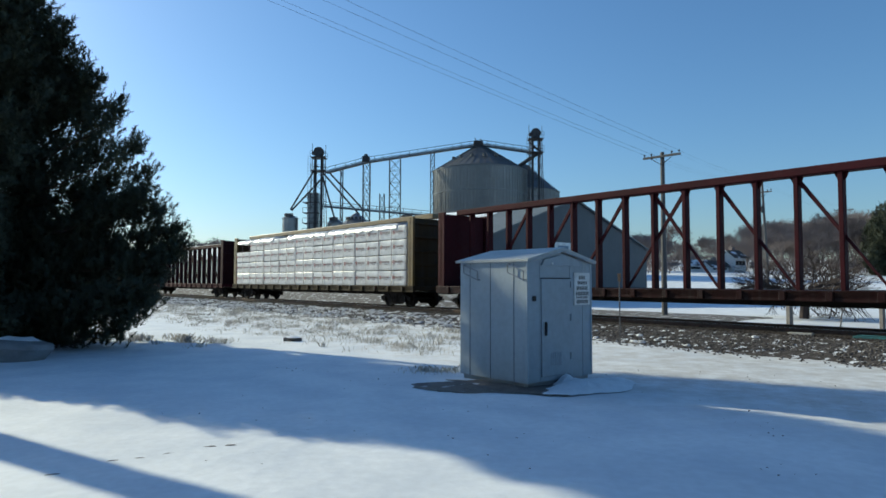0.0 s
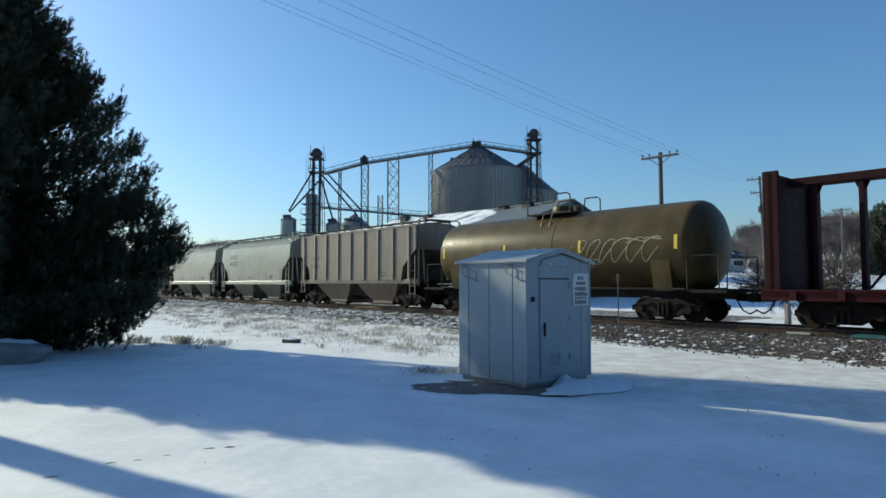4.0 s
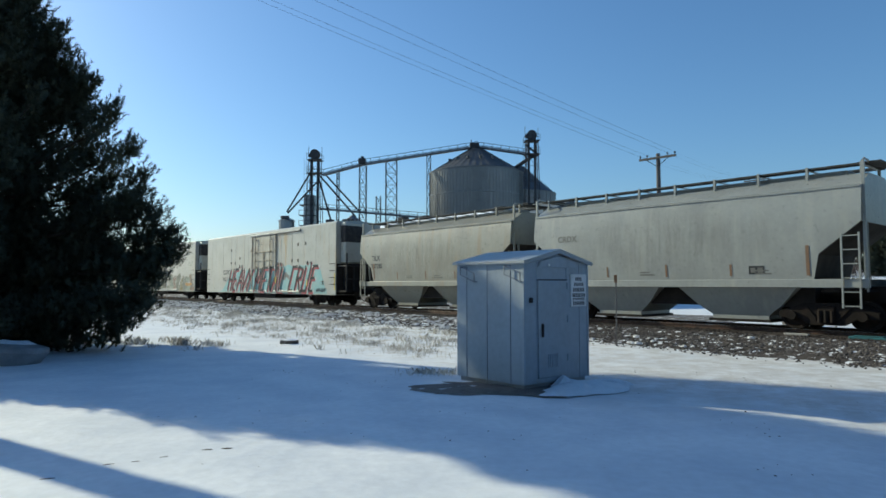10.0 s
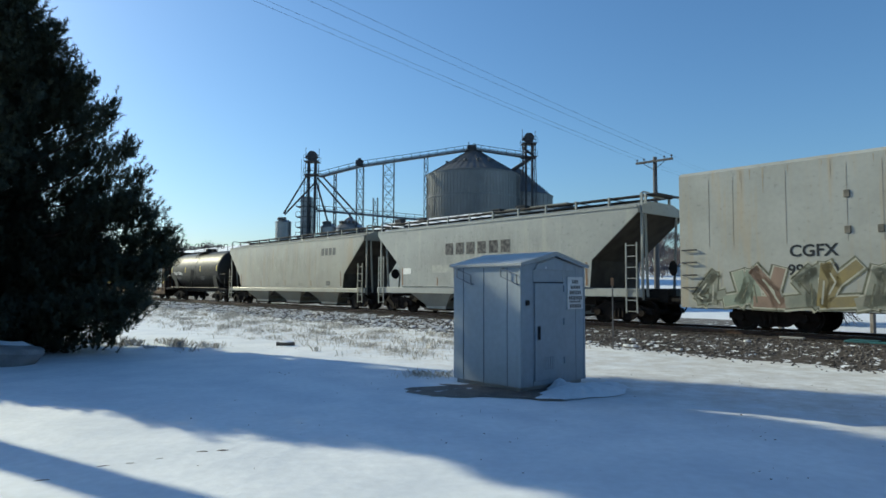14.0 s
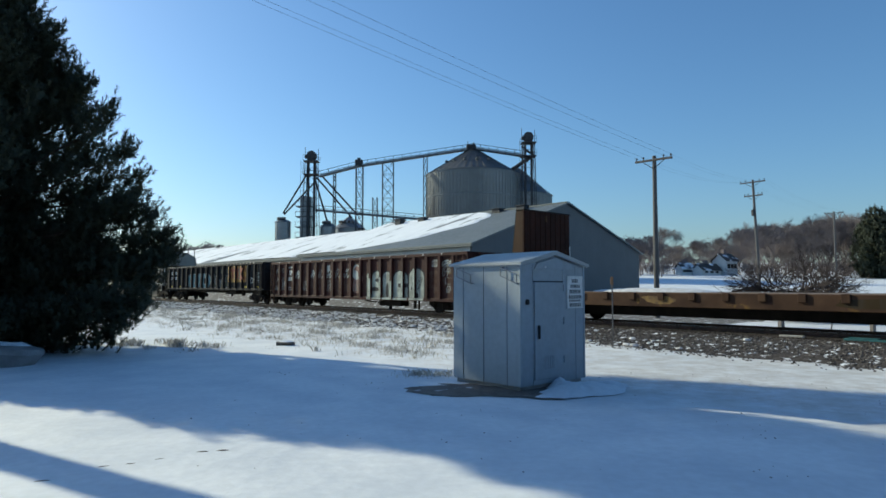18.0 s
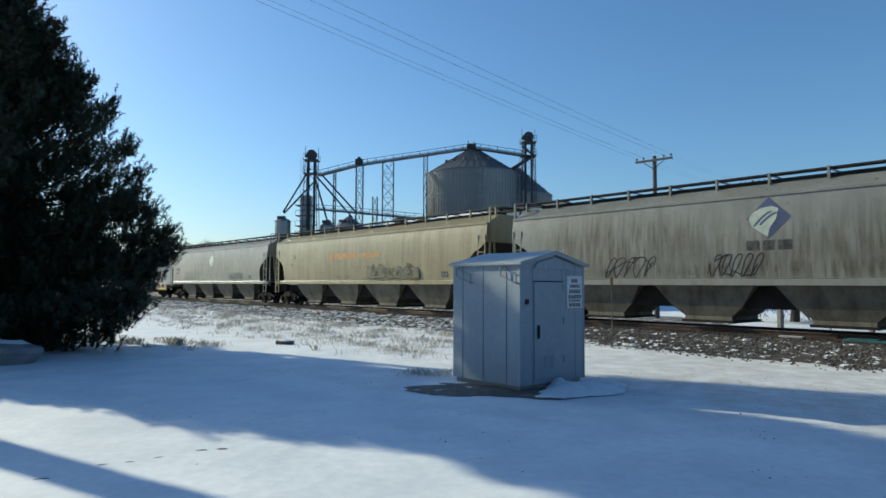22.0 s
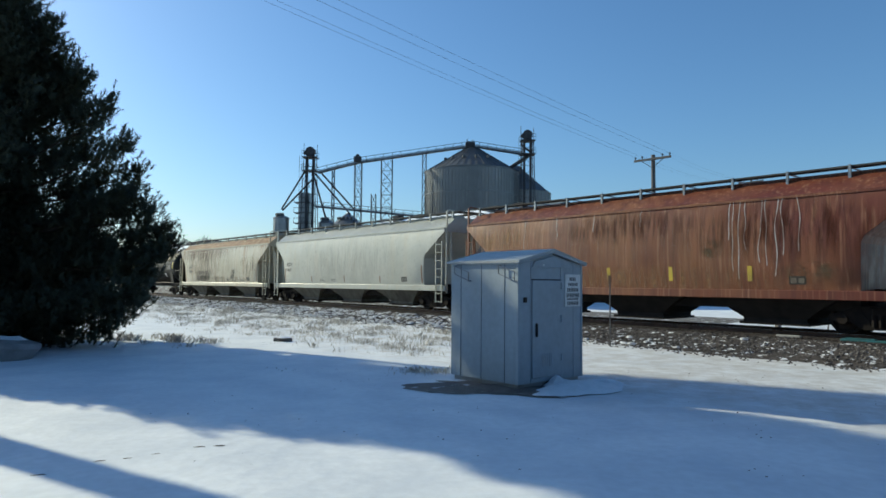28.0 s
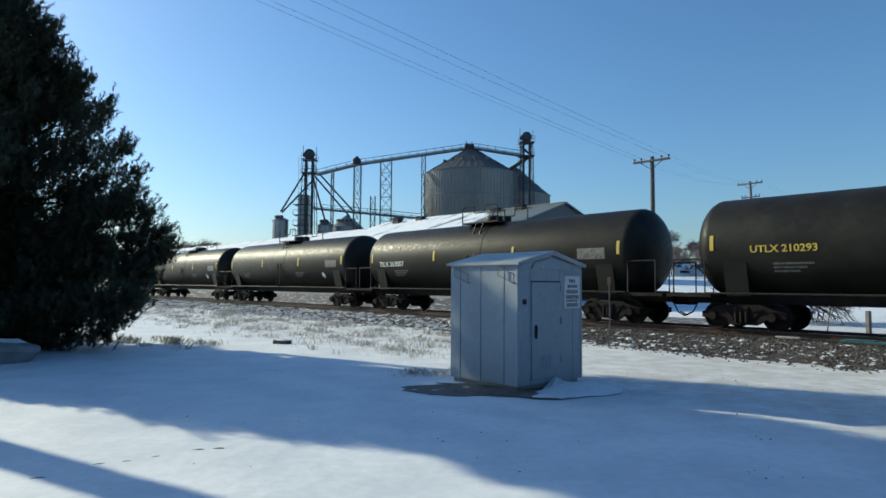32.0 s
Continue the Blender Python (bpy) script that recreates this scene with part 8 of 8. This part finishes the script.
def pine(x, y, height, spread, boughs, seed, label, needles=26, big=1.0, base=-0.05, thin=0.0, shape=ROUND, step=0.34, tufts=6, thick=0.011, gaps=0.0):
    rnd = random.Random(seed)
    s = thing("pine_tree", pose(x, y, base), label, "pine tree")
    part("trunk", Geo().rod((0, 0, 0), (0.1, 0, height * 0.55), 0.26, 0.15, 12, False).rod((0.1, 0, height * 0.55), (0, 0, height * 0.97), 0.15, 0.03, 10), bark, s, smooth=50)

    def reach(z):
        for (z0, r0), (z1, r1) in zip(shape, shape[1:]):
            if z <= z1:
                return spread * (r0 + (r1 - r0) * (z - z0) / (z1 - z0))
        return 0.04 * spread
    tips = []
    k = 0
    z = max(0.35, shape[0][0] * height)
    while z < height * 0.985:
        t = z / height
        n = 7 if t < 0.7 else 5
        for i in range(n):
            az = k * 0.9 + 2 * math.pi * i / n + rnd.uniform(-0.25, 0.25)
            low = 0.62 if t < 0.10 and 0.3 < math.cos(az) * 0.3 - math.sin(az) * 0.95 else 1.0
            r = low * (reach(t) - 0.3 * min(1.0, big)) * rnd.uniform(0.84, 1.02) * (1 - thin * min(1.0, max(0.0, (0.73 - t) / 0.15)) * max(0.0, -(math.cos(az) * 0.514 + math.sin(az) * 0.857)) - 0.66 * thin * max(0.0, math.sin(az) - 0.2 * math.cos(az))
                                                                     + 1.25 * thin * smooth(0.64, 0.72, t) * max(0.0, -(math.cos(az) * 0.515 + math.sin(az) * 0.857)))
            rise = min(z * 0.8, r * (0.02 + 0.6 * t + rnd.uniform(-0.1, 0.1)))
            p0 = Vector((0, 0, z - rise))
            p1 = Vector((math.cos(az) * r * 0.55, math.sin(az) * r * 0.55, z - rise * 0.7))
            p2 = Vector((math.cos(az) * r, math.sin(az) * r, z))
            part("limb", Geo().rod(p0, p1, 0.06 * (1 - t) + 0.02, 0.035 * (1 - t) + 0.012, 5, False).rod(p1, p2, 0.035 * (1 - t) + 0.012, 0.006, 5, False), bark, s)
            tips.append((p0, p1, p2, r))
        k += 1
        z += step + 0.10 * rnd.random()
    verts, faces = [], []
    up = Vector((0, 0, 1))
    for p0, p1, p2, r in tips:
        # boughs leave each limb sideways and bend upwards; tufts of needles sit along them
        for k in range(max(4, int(boughs * r * (1.35 if p2.z < 4.2 else 0.9 if p2.z < 6.8 else 1.7)))):
            u = 1 - rnd.random() ** 1.2 * 0.9 if k else 1.0
            c = (p0.lerp(p1, u / 0.55) if u < 0.55 else p1.lerp(p2, (u - 0.55) / 0.45))
            if gaps and 0.4 < u < 0.93 and 3.6 < p2.z < 6.9 and noise.noise((c.x * 0.7, c.y * 0.7, c.z * 0.95 + seed)) < gaps:
                continue
            out = Vector((p2.x, p2.y, 0)).normalized()
            side = Vector((-out.y, out.x, 0)) * rnd.uniform(-1.0, 1.0)
            way = (out * rnd.uniform(0.3, 0.9) + side * 0.9 + up * rnd.uniform(-0.25, 0.75)).normalized()
            ln = rnd.uniform(0.35, 0.8) * (1.15 - 0.55 * u) * big ** 0.5
            for i in range(tufts):
                f = (i + 1) / tufts
                base = c + way * (ln * f) + up * (0.12 * f * f) + Vector((rnd.gauss(0, 0.07), rnd.gauss(0, 0.07), rnd.gauss(0, 0.12))) * big ** 0.5
                ax = (way * rnd.uniform(0.3, 0.8) + up * rnd.uniform(0.5, 1.1) + Vector((rnd.gauss(0, 0.25), rnd.gauss(0, 0.25), 0))).normalized()
                long = rnd.uniform(0.14, 0.27) * big
                sx = ax.orthogonal().normalized()
                sy = ax.cross(sx)
                for j in range(needles):
                    ph = rnd.uniform(0, 6.28)
                    q = sx * math.cos(ph) + sy * math.sin(ph)
                    b = base + ax * (long * j / needles)
                    tip = b + (ax * rnd.uniform(0.15, 0.8) + q).normalized() * rnd.uniform(0.075, 0.105) * big
                    e = ax.cross(q) * thick * big
                    n = len(verts)
                    verts += [tuple(b - e), tuple(b + e), tuple(tip)]
                    faces.append((n, n + 1, n + 2))
    me = bpy.data.meshes.new("crown")
    me.from_pydata(verts, [], faces)
    part("crown", me, needle, s, "dense dark green needles")
    return s


pine(-12.7, 16.7, 12.3, 5.38, 19.0, 5, "large dark green pine with dense branches to the ground", 24, 1.2, thin=0.44, shape=BROAD, gaps=-0.12, tufts=5, thick=0.0145)
pine(-20.6, 25.9, 21.5, 1.45, 10.0, 6, "tall slim pine with a high crown behind the broad one", 15, 1.4, shape=HIGH, step=0.5, tufts=4, thick=0.02)

# unseen pines added behind the viewer to cut the sky light on the yard
first = pine(-22.0, -9.0, 13.0, 4.6, 2.0, 31, "unseen dark pine added behind the viewer to block sky light", 10, 3.2, shape=ROUND, step=0.7, tufts=3, thick=0.025)
for i in range(1, 9):
    copy_thing(first, pose(-22.0 + 5.6 * i, -9.0 - 0.9 * (i % 2), -0.05, 0, 0, 47 * i))

# ================= hill, houses and bare trees =================
twig = surface("grey brown twigs", (0.20, 0.17, 0.165), (0.16, 0.135, 0.13), 0.95, scale=3)
dark_twig = surface("dark wet bark", (0.085, 0.068, 0.062), (0.06, 0.05, 0.047), 0.9, scale=3)
house_white = surface("white siding", (0.68, 0.68, 0.66), (0.6, 0.6, 0.58), 0.7, scale=1)
house_roof = surface("dark shingles", (0.10, 0.095, 0.09), (0.07, 0.067, 0.065), 0.85, scale=2, spots=(0.8, 0.82, 0.85), spot_at=0.52, spot_scale=0.5)
pane = surface("dark window glass", (0.03, 0.035, 0.04), None, 0.12)
dead_grass = surface("dead grass", (0.66, 0.62, 0.54), (0.5, 0.46, 0.38), 0.9, scale=4)
per_piece(dead_grass, 0.5, 1.3)


def bare_crown(seed, height, spread, levels=6, trunk=0.18, low=0.3, minr=0.018):
    """Branches of a leafless tree as one open mesh, and its trunk."""
    rnd = random.Random(seed)
    g = Geo()

    def grow(p, d, ln, r, k):
        q = p + d * ln
        mid = p + d * (ln * 0.5) + Vector((rnd.uniform(-1, 1), rnd.uniform(-1, 1), rnd.uniform(-0.5, 0.5))) * ln * 0.07
        r1 = max(minr, r * 0.66)
        if k >= levels - 1:
            g.rod(p, q, r, r1, 3, False)
        else:
            g.rod(p, mid, r, (r + r1) / 2, 4, False)
            g.rod(mid, q, (r + r1) / 2, r1, 4, False)
        if k >= levels:
            return
        for _ in range(3 if k < levels - 1 else 4):
            side = Vector((rnd.gauss(0, 1), rnd.gauss(0, 1), rnd.gauss(0, 0.45))).normalized()
            nd = (d + side * spread * rnd.uniform(0.5, 1.1) + Vector((0, 0, 0.2))).normalized()
            start = p.lerp(q, rnd.uniform(0.55, 1.0))
            grow(start, nd, ln * rnd.uniform(0.62, 0.84), r1, k + 1)
    base = Vector((0, 0, height * low))
    for i in range(3):
        a = 2.1 * i + rnd.uniform(-0.4, 0.4)
        grow(base, Vector((math.cos(a) * 0.45, math.sin(a) * 0.45, 1)).normalized(), height * 0.29, trunk * 0.6, 1)
    return g


TREES = []
for k, (hh, sp) in enumerate(((10.0, 0.62), (12.0, 0.5), (9.0, 0.75), (11.0, 0.68))):
    me = bare_crown(70 + k, hh, sp * 1.2, 7, 0.16, 0.16, 0.012).mesh("branch_crown", 0, fix=False)
    me.materials.append(twig)
    tr = Geo().rod((0, 0, -0.6), (0.05, 0, hh * 0.2), 0.24, 0.14, 8).mesh("trunk")
    tr.materials.append(twig)
    TREES.append((me, tr, max(v.co.z for v in me.vertices)))


def bare_tree(k, x, y, tall, turn, label="leafless grey-brown tree on the snowy slope"):
    size = tall / TREES[k][2]
    s = thing("bare_tree", pose(x, y, land(x, y), 0, 0, turn), label, "tree", "leafless trees")
    for nm, me in zip(("branch_crown", "trunk"), TREES[k]):
        ob = part(nm, me, None, s)
        ob.scale = (size, size, size)
    return s


rnd = random.Random(77)
# the wood's outline against the sky: across / ahead, and rise / ahead
CREST = ((0.28, 0.070), (0.33, 0.080), (0.36, 0.072), (0.385, 0.055), (0.41, 0.072), (0.44, 0.074), (0.46, 0.062), (0.48, 0.095), (0.52, 0.103), (0.57, 0.098),
         (0.60, 0.112), (0.65, 0.116), (0.72, 0.124), (0.80, 0.13))


def crest(b):
    for (b0, r0), (b1, r1) in zip(CREST, CREST[1:]):
        if b <= b1:
            return r0 + (r1 - r0) * (b - b0) / (b1 - b0)
    return CREST[-1][1]


# the wooded hill behind the field
for i in range(185):
    b = 0.29 + 0.50 * rnd.random() ** 0.85
    far = rnd.uniform(136, 290) if 0.35 < b < 0.47 else rnd.uniform(118, 250)
    tall = 1.8 + far * crest(b) * rnd.uniform(0.6, 1.06) - land(b * far, far)
    if tall > 2.0:
        bare_tree(rnd.randrange(4), b * far, far, tall, rnd.uniform(0, 360))
# single trees that stand out in front of it
for k, b, far, rise in ((3, 0.344, 132, 0.094), (0, 0.298, 138, 0.082), (2, 0.318, 150, 0.078), (3, 0.425, 165, 0.079), (0, 0.405, 170, 0.077), (3, 0.487, 120, 0.101), (1, 0.523, 124, 0.107), (2, 0.575, 122, 0.100),
                        (0, 0.612, 120, 0.116), (3, 0.640, 126, 0.120), (1, 0.665, 122, 0.118)):
    bare_tree(k, b * far, far, 1.8 + far * rise - land(b * far, far), 70 * k + 400 * b)
for i in range(16):
    far = rnd.uniform(250, 300)
    b = rnd.uniform(-0.42, -0.33)
    bare_tree(rnd.randrange(4), b * far, far, rnd.uniform(17, 21), rnd.uniform(0, 360), "distant leafless tree beyond the grain store")
pine(77.5, 112, 12.6, 4.1, 3.4, 9, "dark round-topped evergreen on the slope", 14, 2.6, land(76.5, 112) - 0.2, tufts=3, thick=0.025)
pine(84.0, 118, 12.0, 4.2, 3.4, 10, "dark evergreen beside the bare trees", 14, 2.6, land(84, 118) - 0.2, tufts=3, thick=0.025)


def undergrowth():
    """Low tangled brush between the trees of the hill, joined."""
    rw = random.Random(91)
    g = bare_crown(99, 3.2, 0.8, 4, 0.06, 0.04, 0.016)
    v = np.array([tuple(p) for p in g.v], float)
    all_v, all_f = [], []
    count = 0
    for _ in range(300):
        b = 0.29 + 0.52 * rw.random()
        far = rw.uniform(112 if b > 0.5 else 125, 260)
        if 0.36 < b < 0.47 and far < 170:
            continue
        t, k = rw.uniform(0, 6.28), rw.uniform(0.7, 1.6)
        c, s = math.cos(t), math.sin(t)
        x, y = b * far, far
        q = np.stack([(v[:, 0] * c - v[:, 1] * s) * k * 1.3 + x, (v[:, 0] * s + v[:, 1] * c) * k * 1.3 + y, v[:, 2] * k + land(x, y)], axis=1)
        all_v.append(q)
        all_f += [tuple(i + count for i in f) for f in g.f]
        count += len(v)
    me = bpy.data.meshes.new("undergrowth")
    me.from_pydata(np.concatenate(all_v).tolist(), [], all_f)
    tagged(part("undergrowth", me, twig), "tangled leafless brush between the trees on the hill", "brush", kind="stuff")


undergrowth()


def house(x, y, w, dpt, h, turn, label):
    s = thing("house", pose(x, y, land(x, y) - 0.2, 0, 0, turn), label, "house")
    part("wall", Geo().prism([(-dpt / 2, 0), (dpt / 2, 0), (dpt / 2, h), (0, h + dpt * 0.36), (-dpt / 2, h)], -w / 2, w / 2, "x"), house_white, s)
    for q in (-1, 1):
        e = dpt / 2 + 0.35
        part("roof", Geo().poly([(-w / 2 - 0.3, q * e, h - 0.2), (w / 2 + 0.3, q * e, h - 0.2), (w / 2 + 0.3, 0, h + dpt * 0.36 + 0.05), (-w / 2 - 0.3, 0, h + dpt * 0.36 + 0.05),
                                 (-w / 2 - 0.3, q * e, h), (w / 2 + 0.3, q * e, h), (w / 2 + 0.3, 0, h + dpt * 0.36 + 0.25), (-w / 2 - 0.3, 0, h + dpt * 0.36 + 0.25)],
                                [(3, 2, 1, 0), (4, 5, 6, 7), (0, 1, 5, 4), (1, 2, 6, 5), (2, 3, 7, 6), (3, 0, 4, 7)]), house_roof, s, "snow-dusted shingle roof")
    for i in range(3):
        xx = -w / 2 + w * (i + 0.7) / 3.4
        win = part("window", Geo().box(xx - 0.5, xx + 0.5, -dpt / 2 - 0.04, -dpt / 2, h * 0.45, h * 0.8), house_white, s)
        part("pane", Geo().box(xx - 0.42, xx + 0.42, -dpt / 2 - 0.05, -dpt / 2 - 0.02, h * 0.48, h * 0.77), pane, win)
    part("window", Geo().box(w / 2, w / 2 + 0.04, -0.5, 0.5, h * 0.45, h * 0.8), pane, s)
    part("chimney", Geo().box(-0.4, 0.4, -0.1, 0.6, h + dpt * 0.2, h + dpt * 0.36 + 0.9), twig, s)
    return s


house(59.3, 132, 3.2, 3.6, 3.2, 25, "tall narrow white house among the trees")
house(55.0, 131, 4.6, 3.0, 1.3, 20, "low white house with a snow-covered roof")
house(51.2, 133, 2.6, 2.6, 1.6, 10, "small grey-white shed-like house")

# ---- low spreading tree and posts just behind the track ----
s = thing("bare_bush", pose(18.2, 32.6, -0.1), "low wide-spreading leafless tree with a leaning trunk", "tree")
part("trunk", Geo().rod((0, 0, -0.2), (0.1, 0, 1.0), 0.26, 0.2, 8).rod((0.1, 0, 1.0), (1.0, 0, 1.9), 0.16, 0.1, 7), dark_twig, s, smooth=40)
g = Geo()
rb = random.Random(3)


def sprawl(p, d, ln, r, k):
    q = p + d * ln
    g.rod(p, q, r, r * 0.7, 4 if k < 3 else 3, False)
    if k >= 6:
        return
    for _ in range(3):
        side = Vector((rb.gauss(0, 1), rb.gauss(0, 1), rb.gauss(-0.05, 0.5))).normalized()
        nd = (d + side * 0.75 + Vector((0, 0, -0.06))).normalized()
        sprawl(p.lerp(q, rb.uniform(0.5, 1)), nd, ln * rb.uniform(0.62, 0.86), max(0.008, r * 0.62), k + 1)


for i in range(17):
    a = i * 0.83
    sprawl(Vector((0.1, 0, 0.9)), Vector((math.cos(a) * 1.0, math.sin(a) * 0.7, rb.uniform(0.2, 0.75))).normalized(), 1.3, 0.08, 1)
part("branch_crown", g.mesh("branch_crown", 0, fix=False), dark_twig, s, "tangle of fine bare twigs")

grey_post = surface("grey fence post", (0.16, 0.15, 0.14), (0.11, 0.10, 0.095), 0.9, scale=5)
for x, y, w, top, lean in ((14.93, 27.84, 0.10, 0.95, 0), (17.21, 25.25, 0.08, 0.95, 0), (16.22, 26.37, 0.025, 1.0, 12)):
    post = thing("fence_post", pose(x, y, land(x, y) - 0.05, 0, lean, 20), "stout dark wooden post in the snow behind the track" if w > 0.05 else "thin leaning grey stake behind the track", "post")
    part("shaft", Geo().box(-w, w, -w, w, -0.2, top, 0.012), grey_post, post)

# ================= small things near the track =================
post = thing("marker_post", pose(4.93, 18.32, -0.02, 0, 0, TURN + 20), "slim grey trackside marker post with a plate", "post")
part("shaft", Geo().box(-0.017, 0.017, -0.017, 0.017, -0.2, 2.05, 0.004), grey_post, post)
part("plate", Geo().box(-0.045, 0.045, -0.03, -0.018, 1.85, 2.08, 0.008), strip_tan, post, "small weathered plate")

rail_teal = surface("teal enamel", (0.035, 0.13, 0.14), (0.03, 0.09, 0.10), 0.5, scale=5)
box = thing("rail_lubricator", at_track(-5.0, 19.35, 0.30), "low teal metal box beside the rail", "trackside box")
part("case", Geo().box(-0.6, 0.6, -0.13, 0.13, 0, 0.10, 0.02), rail_teal, box)
part("lid", Geo().box(-0.5, 0.2, -0.11, 0.11, 0.10, 0.13, 0.01), rail_teal, box)
solo("pale_slab", Geo().box(-0.32, 0.32, -0.1, 0.1, 0, 0.09, 0.02), concrete, "short pale concrete slab on the ballast", "slab", m=at_track(-6.9, 19.3, 0.31, 4))
solo("log", Geo().rod((-0.28, 0, 0.06), (0.26, 0.05, 0.08), 0.08, 0.06, 10), grey_post, "short snow-topped log lying in the grass", "log", smooth=40, m=pose(-4.77, 19.15, -0.04, 0, 0, -8))
solo("fresh_snow", Geo().lathe([(0.02, 0.0), (0.22, 0.01), (0.12, 0.05), (0.0, 0.06)], 12, "z"), snow, "little cap of snow on the log", "snow", smooth=50, m=pose(-4.75, 19.15, 0.085))


def boulder():
    g = Geo()
    rings = []
    for k, (r, z) in enumerate(((0.50, -0.1), (0.62, 0.10), (0.68, 0.26), (0.60, 0.36), (0.4, 0.42))):
        ring = []
        for i in range(16):
            t = 2 * math.pi * i / 16
            w = 1 + 0.16 * noise.noise((math.cos(t) * 1.3, math.sin(t) * 1.3, k * 0.5))
            ring.append((1.25 * r * w * math.cos(t), 0.8 * r * w * math.sin(t), z + 0.05 * noise.noise((t, k, 2))))
        rings.append(ring)
    return g.loft(rings)


solo("boulder", boulder(), surface("grey limestone", (0.30, 0.30, 0.30), (0.22, 0.22, 0.22), 0.9, scale=3, bump=0.5), "pale grey boulder under the pine", "rock", smooth=40, m=pose(-10.1, 14.55, 0.0, 0, 4, 12))
blotch("fresh_snow", -10.1, 14.55, 0.62, 0.36, 0.33, snow, "cap of snow on the boulder", 15, 0.17, 12, category="snow")


def grass():
    """Thin pale stalks all over the verge, thicker in drifts, with low brush along the yard's edge."""
    rg = random.Random(21)
    verts, faces = [], []

    def stalk(x, y, z, h, w, bend):
        t = rg.uniform(0, 6.28)
        cx, cy, lean, k = math.cos(t), math.sin(t), bend * h, len(verts)
        verts.extend(((x - cy * w, y + cx * w, z - 0.02), (x + cy * w, y - cx * w, z - 0.02), (x + cx * lean * 0.35, y + cy * lean * 0.35, z + h * 0.6), (x + cx * lean, y + cy * lean, z + h)))
        faces.extend(((k, k + 1, k + 2), (k, k + 2, k + 3), (k + 1, k + 3, k + 2)))
    n = 0
    while n < 6500:
        a, d = rg.uniform(-62, -9), rg.uniform(8.0, 17.2)
        dens = smooth(8.0, 11.5, d) * (1 - 0.8 * smooth(16.0, 17.2, d)) * smooth(9, 14, -a)
        if rg.random() > dens * (0.04 + 1.6 * max(0, 0.7 * noise.noise((a * 0.4, d * 0.8, 9)) + 0.9 * noise.noise((a * 1.1, d * 1.9, 5)) - 0.05)):
            continue
        p = GRID @ Vector((a, d, 0))
        z = land(p.x, p.y) + max(0, bed_height(d))
        n += 1
        tall = 0.11 + 0.08 * noise.noise((p.x * 0.5, p.y * 0.5, 2))
        for _ in range(rg.randrange(3, 7)):
            stalk(p.x + rg.gauss(0, 0.10), p.y + rg.gauss(0, 0.10), z, tall * rg.uniform(0.4, 1.5), 0.0018, rg.uniform(0.05, 0.5))
    for q in range(210):
        a, d = rg.uniform(-46, -11.5), rg.uniform(8.8, 16.4)
        p = GRID @ Vector((a, d, 0))
        tall, wide, many = rg.uniform(0.08, 0.2), rg.uniform(0.06, 0.18), rg.randrange(14, 30)
        if q < 16:
            p = Vector((rg.gauss(-0.25, 0.25), rg.gauss(12.9, 0.2), 0))
            tall = rg.uniform(0.07, 0.15)
        elif q < 110:
            u = rg.random()
            p = Vector((-10.6 + 4.2 * u, 19.9 - 1.9 * u + rg.gauss(0, 0.4), 0))
            if noise.noise((p.x * 1.3, p.y * 1.3, 40)) < 0.0:
                continue
            tall, many = rg.uniform(0.10, 0.24), rg.randrange(18, 40)
        z = land(p.x, p.y) + max(0, bed_height((GRID.inverted() @ p).y))
        for _ in range(many):
            stalk(p.x + rg.gauss(0, wide), p.y + rg.gauss(0, wide), z, tall * rg.uniform(0.3, 1.1), 0.002, rg.uniform(0.15, 1.0))
    me = bpy.data.meshes.new("dry_grass")
    me.from_pydata(verts, [], faces)
    tagged(part("dry_grass", me, dead_grass), "thin pale dry grass poking through the snow", "grass", kind="stuff")


grass()
crumbs = random.Random(55)
spots = []
for _ in range(260):
    x, y = crumbs.uniform(-4.0, 7.0), crumbs.uniform(6.0, 13.5)
    v = Vector((x, y, 0))
    q = GRID.inverted() @ v
    if noise.noise((x * 0.5, y * 0.8, 12)) > -0.1:
        spots.append((q.x, q.y, land(x, y), crumbs.uniform(0.004, 0.016), crumbs.uniform(0, 6.28), 0.6))
scatter("snow_crumbs", spots, STONE_V, STONE_F, dirt, "small dark crumbs of dirt on the snow", "dirt")
# old footprints and crumbs of dirt on the snow
for i, (x, y, t) in enumerate(((-3.42, 6.45, 30), (-3.2, 6.55, 25), (-2.98, 6.72, 30), (-2.62, 6.98, 8), (-2.42, 7.02, 10), (-3.75, 6.0, 15))):
    blotch("footprint", x, y, 0.07, 0.022, land(x, y) - 0.003, dirt, "old dirty footprint pressed in the snow", 80 + i, 0.008, t, category="footprint")


def motions():
    """The whole train rolls forwards at an even speed."""
    for car, a, z in TRAIN:
        walk(car, [(t, at_track(a + SPEED * t, TRACK_D, RAIL_Z + z)) for t in (0, 8, 16, 24, 32)])


motions()
